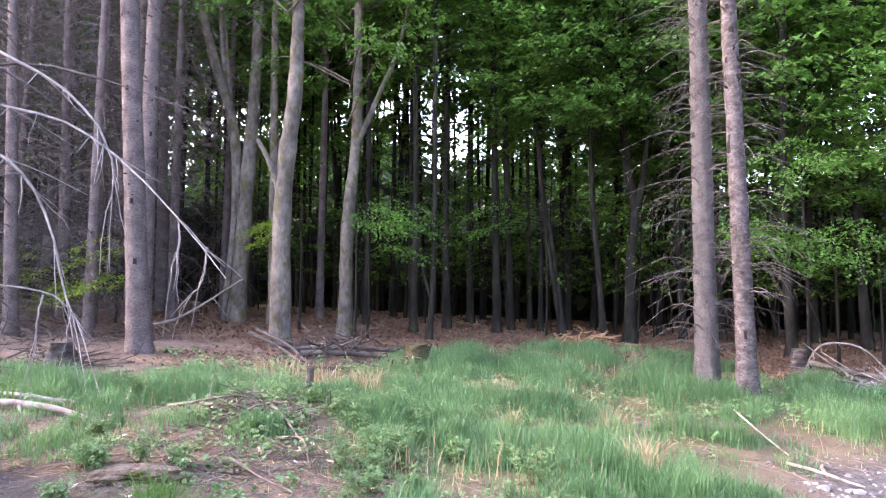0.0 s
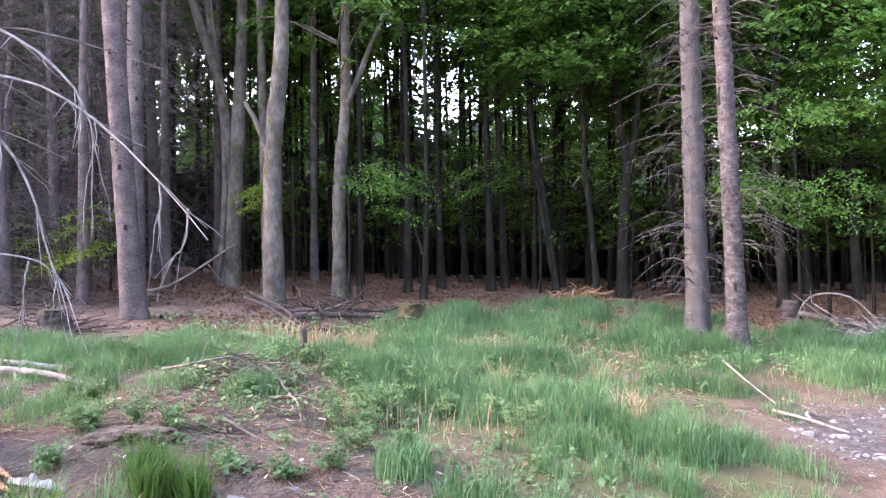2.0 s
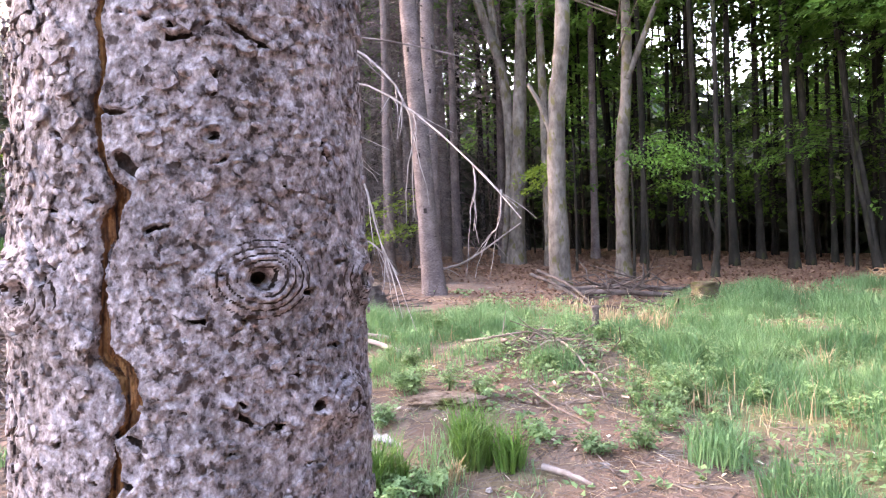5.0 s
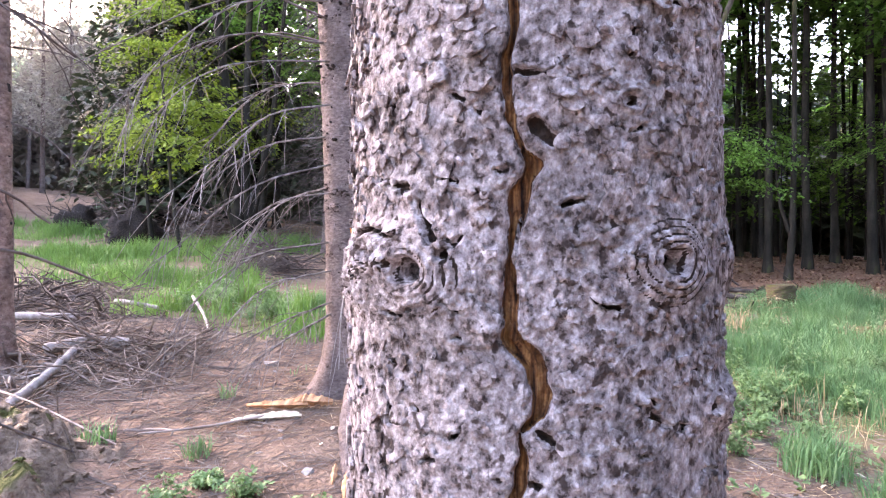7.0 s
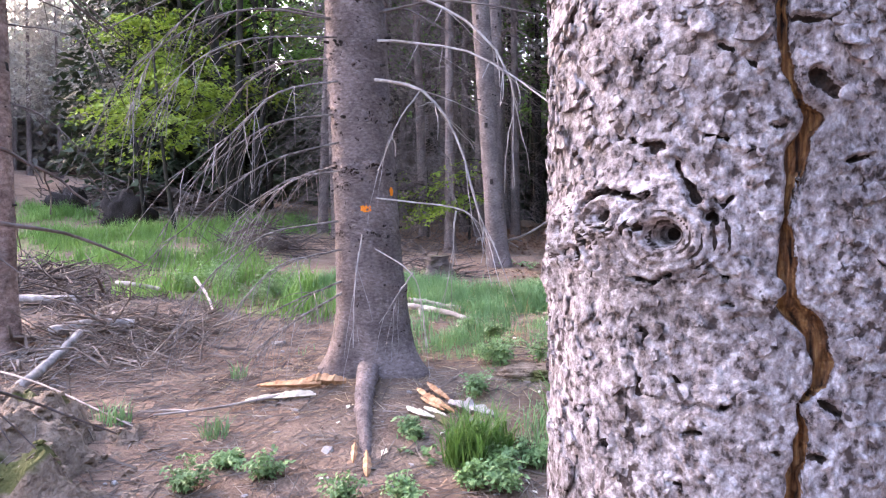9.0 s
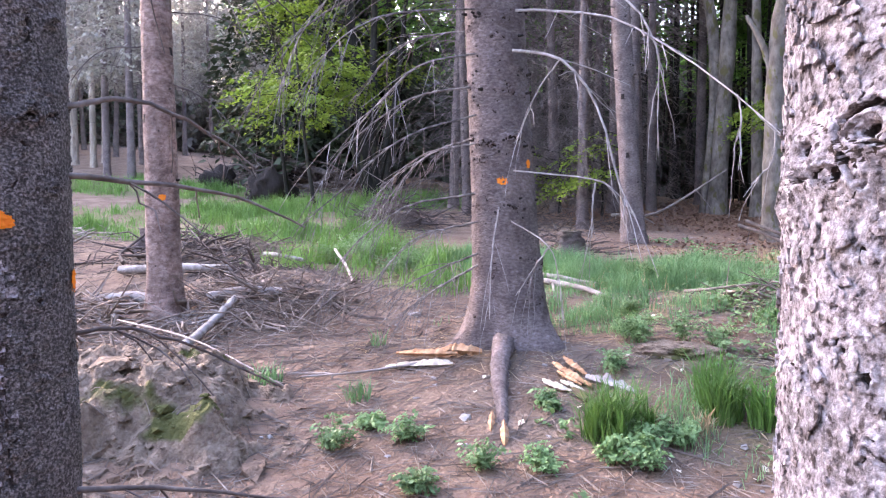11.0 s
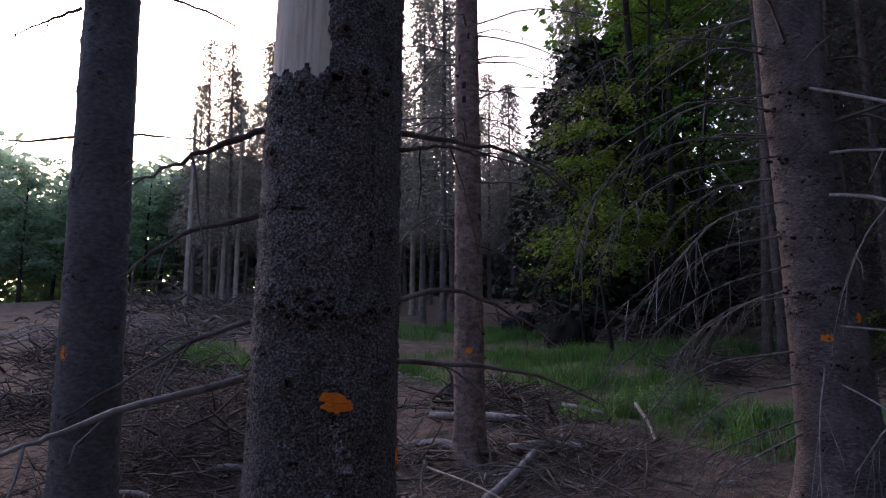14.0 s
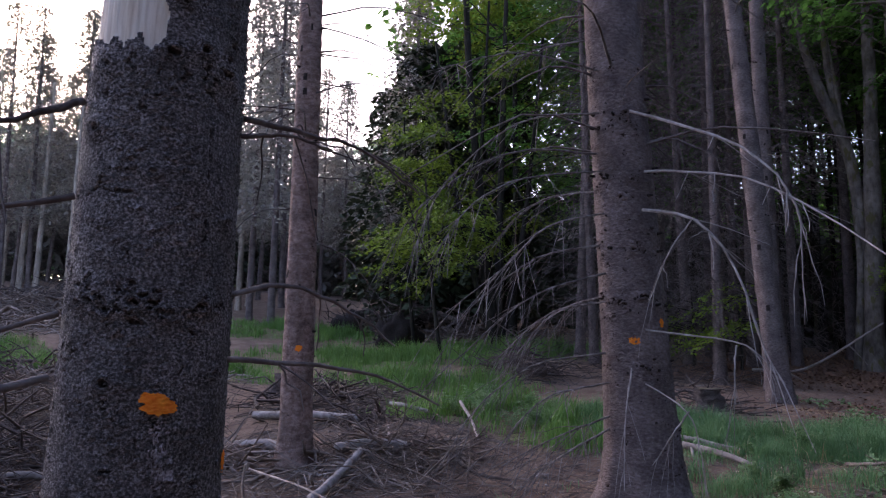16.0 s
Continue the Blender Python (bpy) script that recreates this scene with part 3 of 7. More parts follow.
def dead_branch(geo, points, r0, r1=0.003, twigs=6, twig_len=0.4, rng=None, sides=6, droop=0.5, slot=0, kink=0.012):
    """A bare branch through the points, with side twigs that hang."""
    rng = rng or np.random.RandomState(1)
    line = curve(points, 14 if sides > 4 else 7)
    line[1:-1] += rng.normal(0, min(kink, r0 * 0.28), (len(line) - 2, 3))
    geo.tube(line, np.linspace(r0, r1, len(line)), sides, slot, 0.2)
    for _ in range(twigs):
        k = rng.randint(max(1, len(line) // 4), len(line) - 1)
        fwd = line[k] - line[k - 1]
        fwd /= np.linalg.norm(fwd) + 1e-9
        side = np.cross(fwd, (0, 0, 1)) * rng.choice((-1, 1))
        way = fwd * rng.uniform(0.2, 0.8) + side * rng.uniform(0.2, 1.0) + np.array((0, 0, rng.uniform(-droop - 0.4, 0.1)))
        way /= np.linalg.norm(way) + 1e-9
        ln = twig_len * rng.uniform(0.4, 1.2)
        n = 5 if sides > 4 else 3
        t = np.linspace(0, 1, n)[:, None]
        tw = line[k] + way * ln * t + np.array((0, 0, -droop * ln * 0.7)) * t**2 + rng.normal(0, 0.006, (n, 3)) * t
        geo.tube(tw, np.linspace(max(r1, r0 * 0.35), r1 * 0.6, n), 4 if sides > 4 else 3, slot)
    return geo


def whorls(geo, radius, height, lean, lo, hi, gap, count, length, rng, droop=0.35, r0=0.012, twigs=3, bow=(0, 0), twig_len=0.35, sides=4, each=None):
    """Rings of dead branches up a trunk."""
    h = lo
    while h < hi:
        for _ in range(count):
            a = rng.uniform(0, 2 * np.pi)
            hh = h + rng.uniform(-0.1, 0.1)
            ln = length * rng.uniform(0.35, 1.2)
            c = axis_at(hh, lean, bow)
            d = np.array((math.cos(a), math.sin(a), 0))
            up = rng.uniform(-0.1, 0.25)
            pts = [c + d * radius * 0.7, c + d * (radius + ln * 0.4) + (0, 0, up * ln * 0.4), c + d * (radius + ln) + (0, 0, up * ln * 0.4 - droop * ln * rng.uniform(0.3, 1.3))]
            if each:
                geo = each()
            dead_branch(geo, pts, r0 * rng.uniform(0.6, 1.2), 0.0025, rng.randint(0, twigs + 1), twig_len, rng, sides, 0.5)
        h += gap * rng.uniform(0.6, 1.4)
    return geo


def leaf_sprays(geo, origins, headings, lengths, rng, per=26, size=0.06, droop=0.25, wide=0.33, tilt=0.45, slot=0):
    """Flat layered sprays of leaves: one set of diamond leaves for each origin."""
    o, hd, ln = np.asarray(origins, float), np.asarray(headings, float), np.asarray(lengths, float)
    n = len(o)
    s = rng.rand(n, per)
    w = rng.uniform(-1, 1, (n, per)) * wide * (1.05 - 0.75 * s)
    f = np.stack([np.cos(hd), np.sin(hd)], -1)[:, None]
    g = np.stack([-np.sin(hd), np.cos(hd)], -1)[:, None]
    xy = (f * s[..., None] + g * w[..., None]) * ln[:, None, None]
    z = (-droop * s**2 + rng.normal(0, 0.05, (n, per))) * ln[:, None]
    c = o[:, None] + np.concatenate([xy, z[..., None]], -1)
    c = c.reshape(-1, 3)
    m = len(c)
    a = np.repeat(hd, per) + rng.normal(0, 0.8, m)
    sz = size * rng.uniform(0.65, 1.35, m)
    d = np.stack([np.cos(a), np.sin(a), rng.normal(-0.25, tilt, m)], -1)
    d /= np.linalg.norm(d, axis=1)[:, None]
    e = np.stack([-np.sin(a), np.cos(a), rng.normal(0, tilt, m)], -1)
    e /= np.linalg.norm(e, axis=1)[:, None]
    v = np.stack([c - d * sz[:, None] * 0.5, c + e * sz[:, None] * 0.32, c + d * sz[:, None] * 0.55 - (0, 0, 0.1 * size), c - e * sz[:, None] * 0.32], 1)
    geo.add(v, np.arange(4 * m).reshape(-1, 4), slot)
    return geo


def leafy_crown(rng, lo, hi, reach, limbs, sprays, per, size, lean=(0, 0), bow=(0, 0), one_side=None, spray_len=0.9, radius=0.1, wood=None, droop=0.25):
    """Limbs off the trunk with leaf sprays along them. Returns leaves; the limbs go into wood."""
    g = Geo()
    os_, hs, ls = [], [], []
    for _ in range(limbs):
        h = lo + (hi - lo) * rng.rand() ** 0.9
        a = rng.uniform(0, 2 * np.pi) if one_side is None else rng.normal(one_side, 0.9)
        ln = reach * rng.uniform(0.45, 1.1) * (1 - 0.4 * (h - lo) / max(hi - lo, 0.1))
        c = axis_at(h, lean, bow)
        d = np.array((math.cos(a), math.sin(a), 0))
        rise = rng.uniform(0.1, 0.55) * ln
        pts = [c, c + d * ln * 0.5 + (0, 0, rise * 0.75), c + d * ln + (0, 0, rise * rng.uniform(0.4, 1.0))]
        line = curve(pts, 6)
        if wood is not None:
            if limbs < 40 and size > 0.15:
                line = line[::2]
            wood().tube(line, np.linspace(max(0.012, radius * 0.16), 0.004, len(line)), 4)
        line = curve(pts, 6)
        for k in range(sprays):
            t = rng.uniform(0.25, 1.0)
            p = line[min(int(t * (len(line) - 1)), len(line) - 1)] + rng.normal(0, 0.08, 3)
            os_.append(p), hs.append(a + rng.normal(0, 0.7)), ls.append(spray_len * rng.uniform(0.5, 1.2))
    return leaf_sprays(g, os_, hs, ls, rng, per, size, droop)


def branch_maker(tree, mat, name="branch"):
    """Hands out a new mesh for each branch; finish() makes each one a part of the tree."""
    made = []

    def each():
        made.append(Geo())
        return made[-1]

    def finish():
        for g in made:
            part(name, g, mat, tree)
    return each, finish


def whorl_parts(tree, mat, *args, **kw):
    each, finish = branch_maker(tree, mat)
    whorls(None, *args, each=each, **kw)
    finish()

# ---- the near spruces ----
def close_trunk_geo(radius, height, lean, lo, hi, fine, plate, knots=(), cracks=(), bare=None, gashes=(), splits=24, flare=0.6, seed=0, relief=1.0, top=0.45, sink=0.25, lobes=4, front=None, tears=(), ring=0.0, crack_deep=0.017):
    """A trunk whose bark scales, knots and splits are modelled between lo and hi metres up. Angles in degrees round the trunk.
    front: the stretch of angles that is modelled finely. tears: ((angle, height), ...), half width of ragged dark splits in the bark.
    cracks: (height, angle, half width), with resin wood inside; bare: (angle from, angle to, low, high) where the bark is off."""
    rng = np.random.RandomState(seed)
    h = np.r_[np.linspace(-sink, lo, max(4, int((lo + sink) / 0.03)), endpoint=False), np.arange(lo, hi, fine), np.linspace(hi, height, int((height - hi) / 0.12) + 2)]
    sides = int(2 * np.pi * radius / fine)
    a = np.linspace(-np.pi, np.pi, sides, endpoint=False)
    if front:
        f0, f1 = (radians(v) for v in front)
        a = np.r_[np.linspace(f0, f1, int((f1 - f0) * radius / fine)), np.linspace(f1, f0 + 2 * np.pi, 40)[1:-1]]
    H, A = np.meshgrid(h, a, indexing="ij")
    r = radius * (1.0 - (1 - top) * np.clip((H - 1.3) / (height - 1.3), -0.08, 1))
    lobe = 1 + 0.5 * np.sin(A * lobes + seed) + 0.2 * np.sin(A * 7 + seed)
    r = r * (1 + flare * np.exp(-np.maximum(H, 0) / 0.2) * lobe + 0.22 * flare * np.exp(-np.maximum(H, 0) / 0.7))
    U = A * radius
    wrap = max(6, round(2 * np.pi * radius / plate))
    wob = 0.35 * fbm(np.cos(A) * radius * 40, np.sin(A) * radius * 40, H * 40, 2, seed + 5)
    d1, d2, who = cells((A + np.pi) / (2 * np.pi) * wrap + wob, H / (plate * 0.8) + wob, wrap, seed)
    edge = np.clip((d2 - d1) / 0.16, 0, 1)
    loose = np.clip(fbm(np.cos(A) * 5, np.sin(A) * 5, H * 12, 2, seed + 7) * 1.3 + 0.55, 0.1, 1)
    edge = edge * loose + 1 - loose
    wrap2 = wrap * 3
    e1, e2, who2 = cells((A + np.pi) / (2 * np.pi) * wrap2, H / (plate * 0.28), wrap2, seed + 1)
    edge2 = np.clip((e2 - e1) / 0.35, 0, 1)
    s = relief * plate / 0.02
    disp = s * (0.0024 * edge + 0.0030 * (who - 0.5) * loose + 0.0005 * edge2 + 0.0006 * (who2 - 0.5))
    disp += s * 0.0030 * np.where(who > 0.8, np.clip(d1 / 0.55, 0, 1) * edge, 0) * loose
    disp += 0.0012 * fbm(np.cos(A) * radius * 22, np.sin(A) * radius * 22, H * 16, 3, seed + 9) + 0.02 * radius * fbm(np.cos(A) * 1.5, np.sin(A) * 1.5, H * 2.5, 2, seed + 2)
    holes, dark, resin = np.zeros(H.shape, bool), np.zeros(H.shape), np.zeros(H.shape)
    marks = [(rng.uniform(-np.pi, np.pi), rng.uniform(lo, hi), rng.uniform(0.006, 0.02), rng.uniform(-0.5, 0.5), 1.0) for _ in range(splits)]
    marks += [(radians(ak), hk, ln * 0.8, slope, 1.25) for ak, hk, ln, slope in gashes]
    for ak, hk, ln, slope, deep in marks:
        da = ((A - ak + np.pi) % (2 * np.pi) - np.pi) * radius
        path = hk + 0.012 * fbm(da * 45, 0 * da + hk * 7, octaves=2, seed=seed + 4) + slope * da
        disp -= deep * s * 0.005 * np.exp(-(((H - path) / (0.0011 * deep)) ** 2)) * np.clip((ln - np.abs(da)) / 0.006, 0, 1)
        holes |= (np.abs(H - path) < 0.0011 * (deep - 0.4)) & (np.abs(da) < ln)
        disp += deep * s * 0.0018 * np.exp(-(((H - path - 0.007) / 0.005) ** 2)) * np.clip((ln - np.abs(da)) / 0.006, 0, 1)
    for ak, hk, size in knots:
        da = ((A - radians(ak) + np.pi) % (2 * np.pi) - np.pi) * radius
        rr = np.hypot(da, (H - hk) * 1.35) / size
        disp += 0.28 * size * np.exp(-((rr / 0.9) ** 2)) - 0.8 * size * np.exp(-((rr * (4.5 if ring else 3.0)) ** 2)) 
        wave = np.sin(2 * np.pi * rr * size / ring + wob * 6 + 0.8 * np.sin(3 * np.arctan2(H - hk, da) + ak)) if ring else 0
        if ring:
            dark = np.maximum(dark, np.clip((0.20 - rr - 0.30 * wob) * size / 0.003 + 0.5, 0, 1))
            # Shade painted into the creases: the low part of each knot fold goes dark.
            if size > 0.02:
                dark = np.maximum(dark, 0.95 * np.clip((-wave - 0.3) * 1.8, 0, 1) * np.clip((1.25 - rr) * 3, 0, 1) * np.clip(0.5 + 1.4 * fbm(U * 55, H * 55, octaves=2, seed=seed + 41), 0, 1))
        folds = 0.20 * ring * wave if ring else 0.11 * size * np.sin(rr * 19 + wob * 6)
        disp += folds * np.exp(-((rr / 1.15) ** 2))
        if not ring:
            holes |= rr + 0.12 * wob < 0.2
    if tears:
        ragged = 0.0016 * fbm(U * 190, H * 190, octaves=2, seed=seed + 31)
        swell = 1 + 1.1 * fbm(U * 75, H * 75, octaves=2, seed=seed + 33)
    for points, half in tears:
        us, hs = [radians(p[0]) * radius for p in points], [p[1] for p in points]
        at = np.nonzero((U > min(us) - 0.02) & (U < max(us) + 0.02) & (H > min(hs) - 0.02) & (H < max(hs) + 0.02))
        u, z, near = U[at], H[at], np.full(len(at[0]), 9.0)
        for u0, h0, u1, h1 in zip(us, hs, us[1:], hs[1:]):
            t_ = np.clip(((u - u0) * (u1 - u0) + (z - h0) * (h1 - h0)) / ((u1 - u0) ** 2 + (h1 - h0) ** 2 + 1e-9), 0, 1)
            near = np.minimum(near, np.hypot(u - u0 - t_ * (u1 - u0), z - h0 - t_ * (h1 - h0)))
        deep = np.clip((half * swell[at] - near - ragged[at]) / 0.0022 + 0.5, 0, 1)
        disp[at] = disp[at] * (1 - deep) - 0.0045 * deep + 0.0018 * (1 - deep) * np.exp(-(((near - half) / 0.004) ** 2))
        dark[at] = np.maximum(dark[at], deep)
    slot = np.where(holes, 3, 0)
    for way in cracks:
        hs, angles, widths = zip(*way)
        c0, c1, ak = hs[0], hs[-1], angles[0]
        da = ((A - np.radians(np.interp(H, hs, angles)) + np.pi) % (2 * np.pi) - np.pi) * radius
        path = 0.005 * fbm(H * 30, 0 * H + ak, octaves=3, seed=seed + 3)
        width = np.interp(H, hs, widths) * (1 + 0.6 * fbm(H * 60, 0 * H + ak * 2 + (da > 0) * 9, octaves=2, seed=seed + 6))
        width = np.maximum(width, 0) * np.clip((H - c0) / 0.02, 0, 1) * np.clip((c1 - H) / 0.02, 0, 1)
        inside = np.abs(da - path) < width
        if ring:
            deep = np.clip((width - np.abs(da - path)) / 0.0024 + 0.5, 0, 1) * (width > 0)
            rim = np.clip(1 - np.abs(np.abs(da - path) - width * 0.9) / 0.0016, 0, 1) * (fbm(H * 70, da * 70, octaves=2, seed=seed + 51) > 0.1)
            disp = disp * (1 - deep) + deep * (-crack_deep + 0.003 * fbm(da * 300, H * 30, octaves=2, seed=seed))
            resin, dark = np.maximum(resin, deep), np.maximum(dark * (1 - deep), 0.75 * rim * (width > 0))
            continue
        disp = np.where(inside, -crack_deep + 0.004 * fbm(da * 150, H * 30, octaves=2, seed=seed), disp + 0.003 * np.exp(-(((np.abs(da - path) - width) / 0.008) ** 2)) * (width > 0))
        slot[inside] = 1
    if bare:
        a0, a1, c0, c1 = bare
        deg = np.degrees(A) + 2.0 * fbm(H * 25, 0 * H, octaves=2, seed=seed + 8)
        low = c0 + 0.022 * fbm(A * 9, 0 * A, octaves=3, seed=seed + 12)
        inside = (deg > a0) & (deg < a1) & (H > low) & (H < c1)
        disp = np.where(inside, -0.008 + 0.0012 * fbm(A * 30, H * 4, octaves=3, seed=seed), disp)
        slot[inside] = 2
    keep = np.clip((H - lo) / 0.2, 0.35, 1) * np.clip((hi + 0.3 - H) / 0.3, 0, 1)
    r = r + disp * keep
    c = axis_at(H, lean)
    v = c + np.stack([np.cos(A) * r, np.sin(A) * r, 0 * r], -1)
    n, k = len(h), len(a)
    i, j = np.meshgrid(np.arange(n - 1), np.arange(k), indexing="ij")
    q = np.stack([i * k + j, i * k + (j + 1) % k, (i + 1) * k + (j + 1) % k, (i + 1) * k + j], -1).reshape(-1, 4)
    g = Geo().add(v, q, slot[:-1].reshape(-1))
    g.torn = np.stack([dark, resin, 0 * dark, 1 + 0 * dark], -1).reshape(-1, 4)
    return g


def flakes_geo(count, radius, lean, heights, angles, size, seed, clear=(), flat=1.35, lift=0.45):
    """Loose irregular flakes of bark with curled rims; none on the knots named in clear (angle, height, size)."""
    g, rk, m = Geo(), np.random.RandomState(seed), 9
    for _ in range(count):
        deg, h, w = rk.uniform(*angles), rk.uniform(*heights), size * rk.lognormal(0, 0.45)
        if any(math.hypot(radians(deg - ak) * radius, h - hk) < 0.7 * sk + w for ak, hk, sk in clear):
            continue
        an = radians(deg)
        out, side, up = np.array((math.cos(an), math.sin(an), 0)), np.array((-math.sin(an), math.cos(an), 0)), np.array((0, 0, 1.0))
        c = axis_at(h, lean) + out * (radius * (1.0 - 0.55 * max(0.0, h - 1.3) / 10) + rk.uniform(0.002, 0.0055))
        th = np.linspace(0, 2 * np.pi, m, endpoint=False) + rk.uniform(0, 6)
        rr = w * rk.uniform(0.6, 1.3, m)
        u = np.cos(th) * rr * flat * rk.uniform(0.7, 1.3)
        up_ = rk.uniform(0.0, lift) * (np.cos(th - rk.uniform(0, 6.28)) + 0.35) * rr
        rim = c + np.outer(u, side) + np.outer(np.sin(th) * rr, up) + np.outer(up_ - 0.5 * u**2 / radius, out)
        g.add(np.vstack([c[None] + out * 0.0006, rim]), [[0, 1 + j, 1 + (j + 1) % m] for j in range(m)])
        g.add(np.vstack([rim, rim - out * 0.002]), [[j, m + j, m + (j + 1) % m, (j + 1) % m] for j in range(m)])
    return g


def paint_geo(angle, z, wide, high, radius, lean, seed, lift=0.006, tail=0.0):
    """A daub of paint that follows the trunk's round."""
    g, n = Geo(), 36
    uu, vv = np.meshgrid(np.linspace(-1, 1, n), np.linspace(-1, 1, n), indexing="ij")
    mask = np.hypot(uu, (vv + 0.45 * tail * uu) * (1 + 0.9 * tail * np.maximum(uu, 0))) + 0.2 * fbm(uu * 3 + seed, vv * 3, octaves=3, seed=seed)
    a = radians(angle) + uu * wide / 2 / radius
    h = z + vv * high / 2
    r = radius + lift + 0.0012 * fbm(uu * 9, vv * 9, octaves=2, seed=seed)
    v = axis_at(h, lean) + np.stack([np.cos(a) * r, np.sin(a) * r, 0 * r], -1)
    i, j = np.meshgrid(np.arange(n - 1), np.arange(n - 1), indexing="ij")
    q = np.stack([i * n + j, (i + 1) * n + j, (i + 1) * n + j + 1, i * n + j + 1], -1).reshape(-1, 4)
    inside = (mask[:-1, :-1] < 0.85).reshape(-1)
    return g.add(v, q[inside])


def stub_geo(radius, lean, angle, z, length, thick, seed):
    rng = np.random.RandomState(seed)
    a = radians(angle)
    d = np.array((math.cos(a), math.sin(a), rng.uniform(-0.2, 0.3)))
    c = axis_at(z, lean) + np.array((math.cos(a), math.sin(a), 0)) * radius * 0.8
    return Geo().tube([c, c + d * length * 0.5, c + d * length], [thick * 1.3, thick, thick * 0.7], 6, 0, 0.3)


def branch_parts(tree, base, lines, mat, r0, twigs, twig_len, seed, sides=6, droop=0.5):
    """Each given line of world points becomes one bare branch of the tree."""
    rng = np.random.RandomState(seed)
    for line in lines:
        g = dead_branch(Geo(), np.asarray(line) - np.asarray(base), r0 * rng.uniform(0.8, 1.2), 0.0025, twigs, twig_len, rng, sides, droop)
        part("branch", g, mat, tree)


def torn_part(geo, mat, tree, label):
    """The trunk with the mask of its tears and of the shade painted between knot folds."""
    ob = part("trunk", geo, [mat, M_RESIN, M_BAREWOOD, M_ROT], tree, label)
    ob.data.color_attributes.new("torn", "FLOAT_COLOR", "POINT").data.foreach_set("color", geo.torn.astype(np.float32).ravel())
    return ob


def plates_geo(plates, radius, lean, seed, thick=0.0014):
    """Larger loose scales of bark: (angle, height, half width, half height), their lower rims lifted off the trunk."""
    g, rk, m = Geo(), np.random.RandomState(seed), 18
    for deg, h, w, hh in plates:
        th = np.linspace(0, 2 * np.pi, m, endpoint=False)
        rr = 1 + 0.16 * np.sin(th * 2 + rk.uniform(0, 6)) + rk.uniform(-0.10, 0.10, m)
        rings = []
        for f in (0.0, 0.55, 1.0):
            u, v = w * rr * f * np.cos(th), hh * rr * f * np.sin(th)
            a = radians(deg) + u / radius
            out = radius + 0.0016 + 0.0032 * np.clip(-v / hh, 0, 1) ** 1.5 + 0.0006 * (1 - f)
            rings.append(axis_at(h + v, lean) + np.stack([np.cos(a) * out, np.sin(a) * out, 0 * a], -1))
        inward = np.array((math.cos(radians(deg)), math.sin(radians(deg)), 0)) * thick
        verts = np.vstack([*rings, rings[-1] - inward])
        g.add(verts, [[k * m + j, k * m + (j + 1) % m, (k + 1) * m + (j + 1) % m, (k + 1) * m + j] for k in range(3) for j in range(m)])
    return g


# The pale spruce that the walk passes an arm's length away.
N1 = on_ground(-0.665, 0.876)
N1_R = 0.1255
tree = thing("spruce_tree", N1, "spruce trunk with pale scaly bark and a long resin split", "tree")
zz = N1[2]
KNOTS = [(an, h - zz, size) for an, h, size in ((-29.5, 1.507, 0.034), (-100.5, 1.501, 0.036), (-118, 1.512, 0.026), (-140, 1.505, 0.026), (-152, 1.475, 0.024), (2, 1.420, 0.026), (14, 1.505, 0.03),
                                               (-12, 1.422, 0.018), (-119, 1.381, 0.012), (-97, 1.344, 0.012), (-42, 1.595, 0.016), (-35, 1.575, 0.014), (-128, 1.49, 0.022))]
CRACK = [(1.15, -72, 0.0026), (1.387, -71.9, 0.0034), (1.406, -71.9, 0.0036), (1.413, -72, 0.0016), (1.416, -69.6, 0.0022), (1.423, -66.5, 0.003), (1.436, -64.5, 0.0045), (1.448, -65, 0.0052), (1.457, -68.3, 0.0062), (1.465, -71.5, 0.0050),
         (1.477, -70.6, 0.0034), (1.492, -71.2, 0.0034), (1.504, -72, 0.0032), (1.519, -71.2, 0.0036), (1.534, -70, 0.0052), (1.552, -68.6, 0.0062), (1.562, -69, 0.0060), (1.568, -70.7, 0.0018), (1.579, -72.3, 0.0010), (1.586, -73, 0.0028),
         (1.609, -73, 0.0026), (1.645, -73.6, 0.0025), (1.70, -71, 0.0028), (1.9, -70, 0.002)]
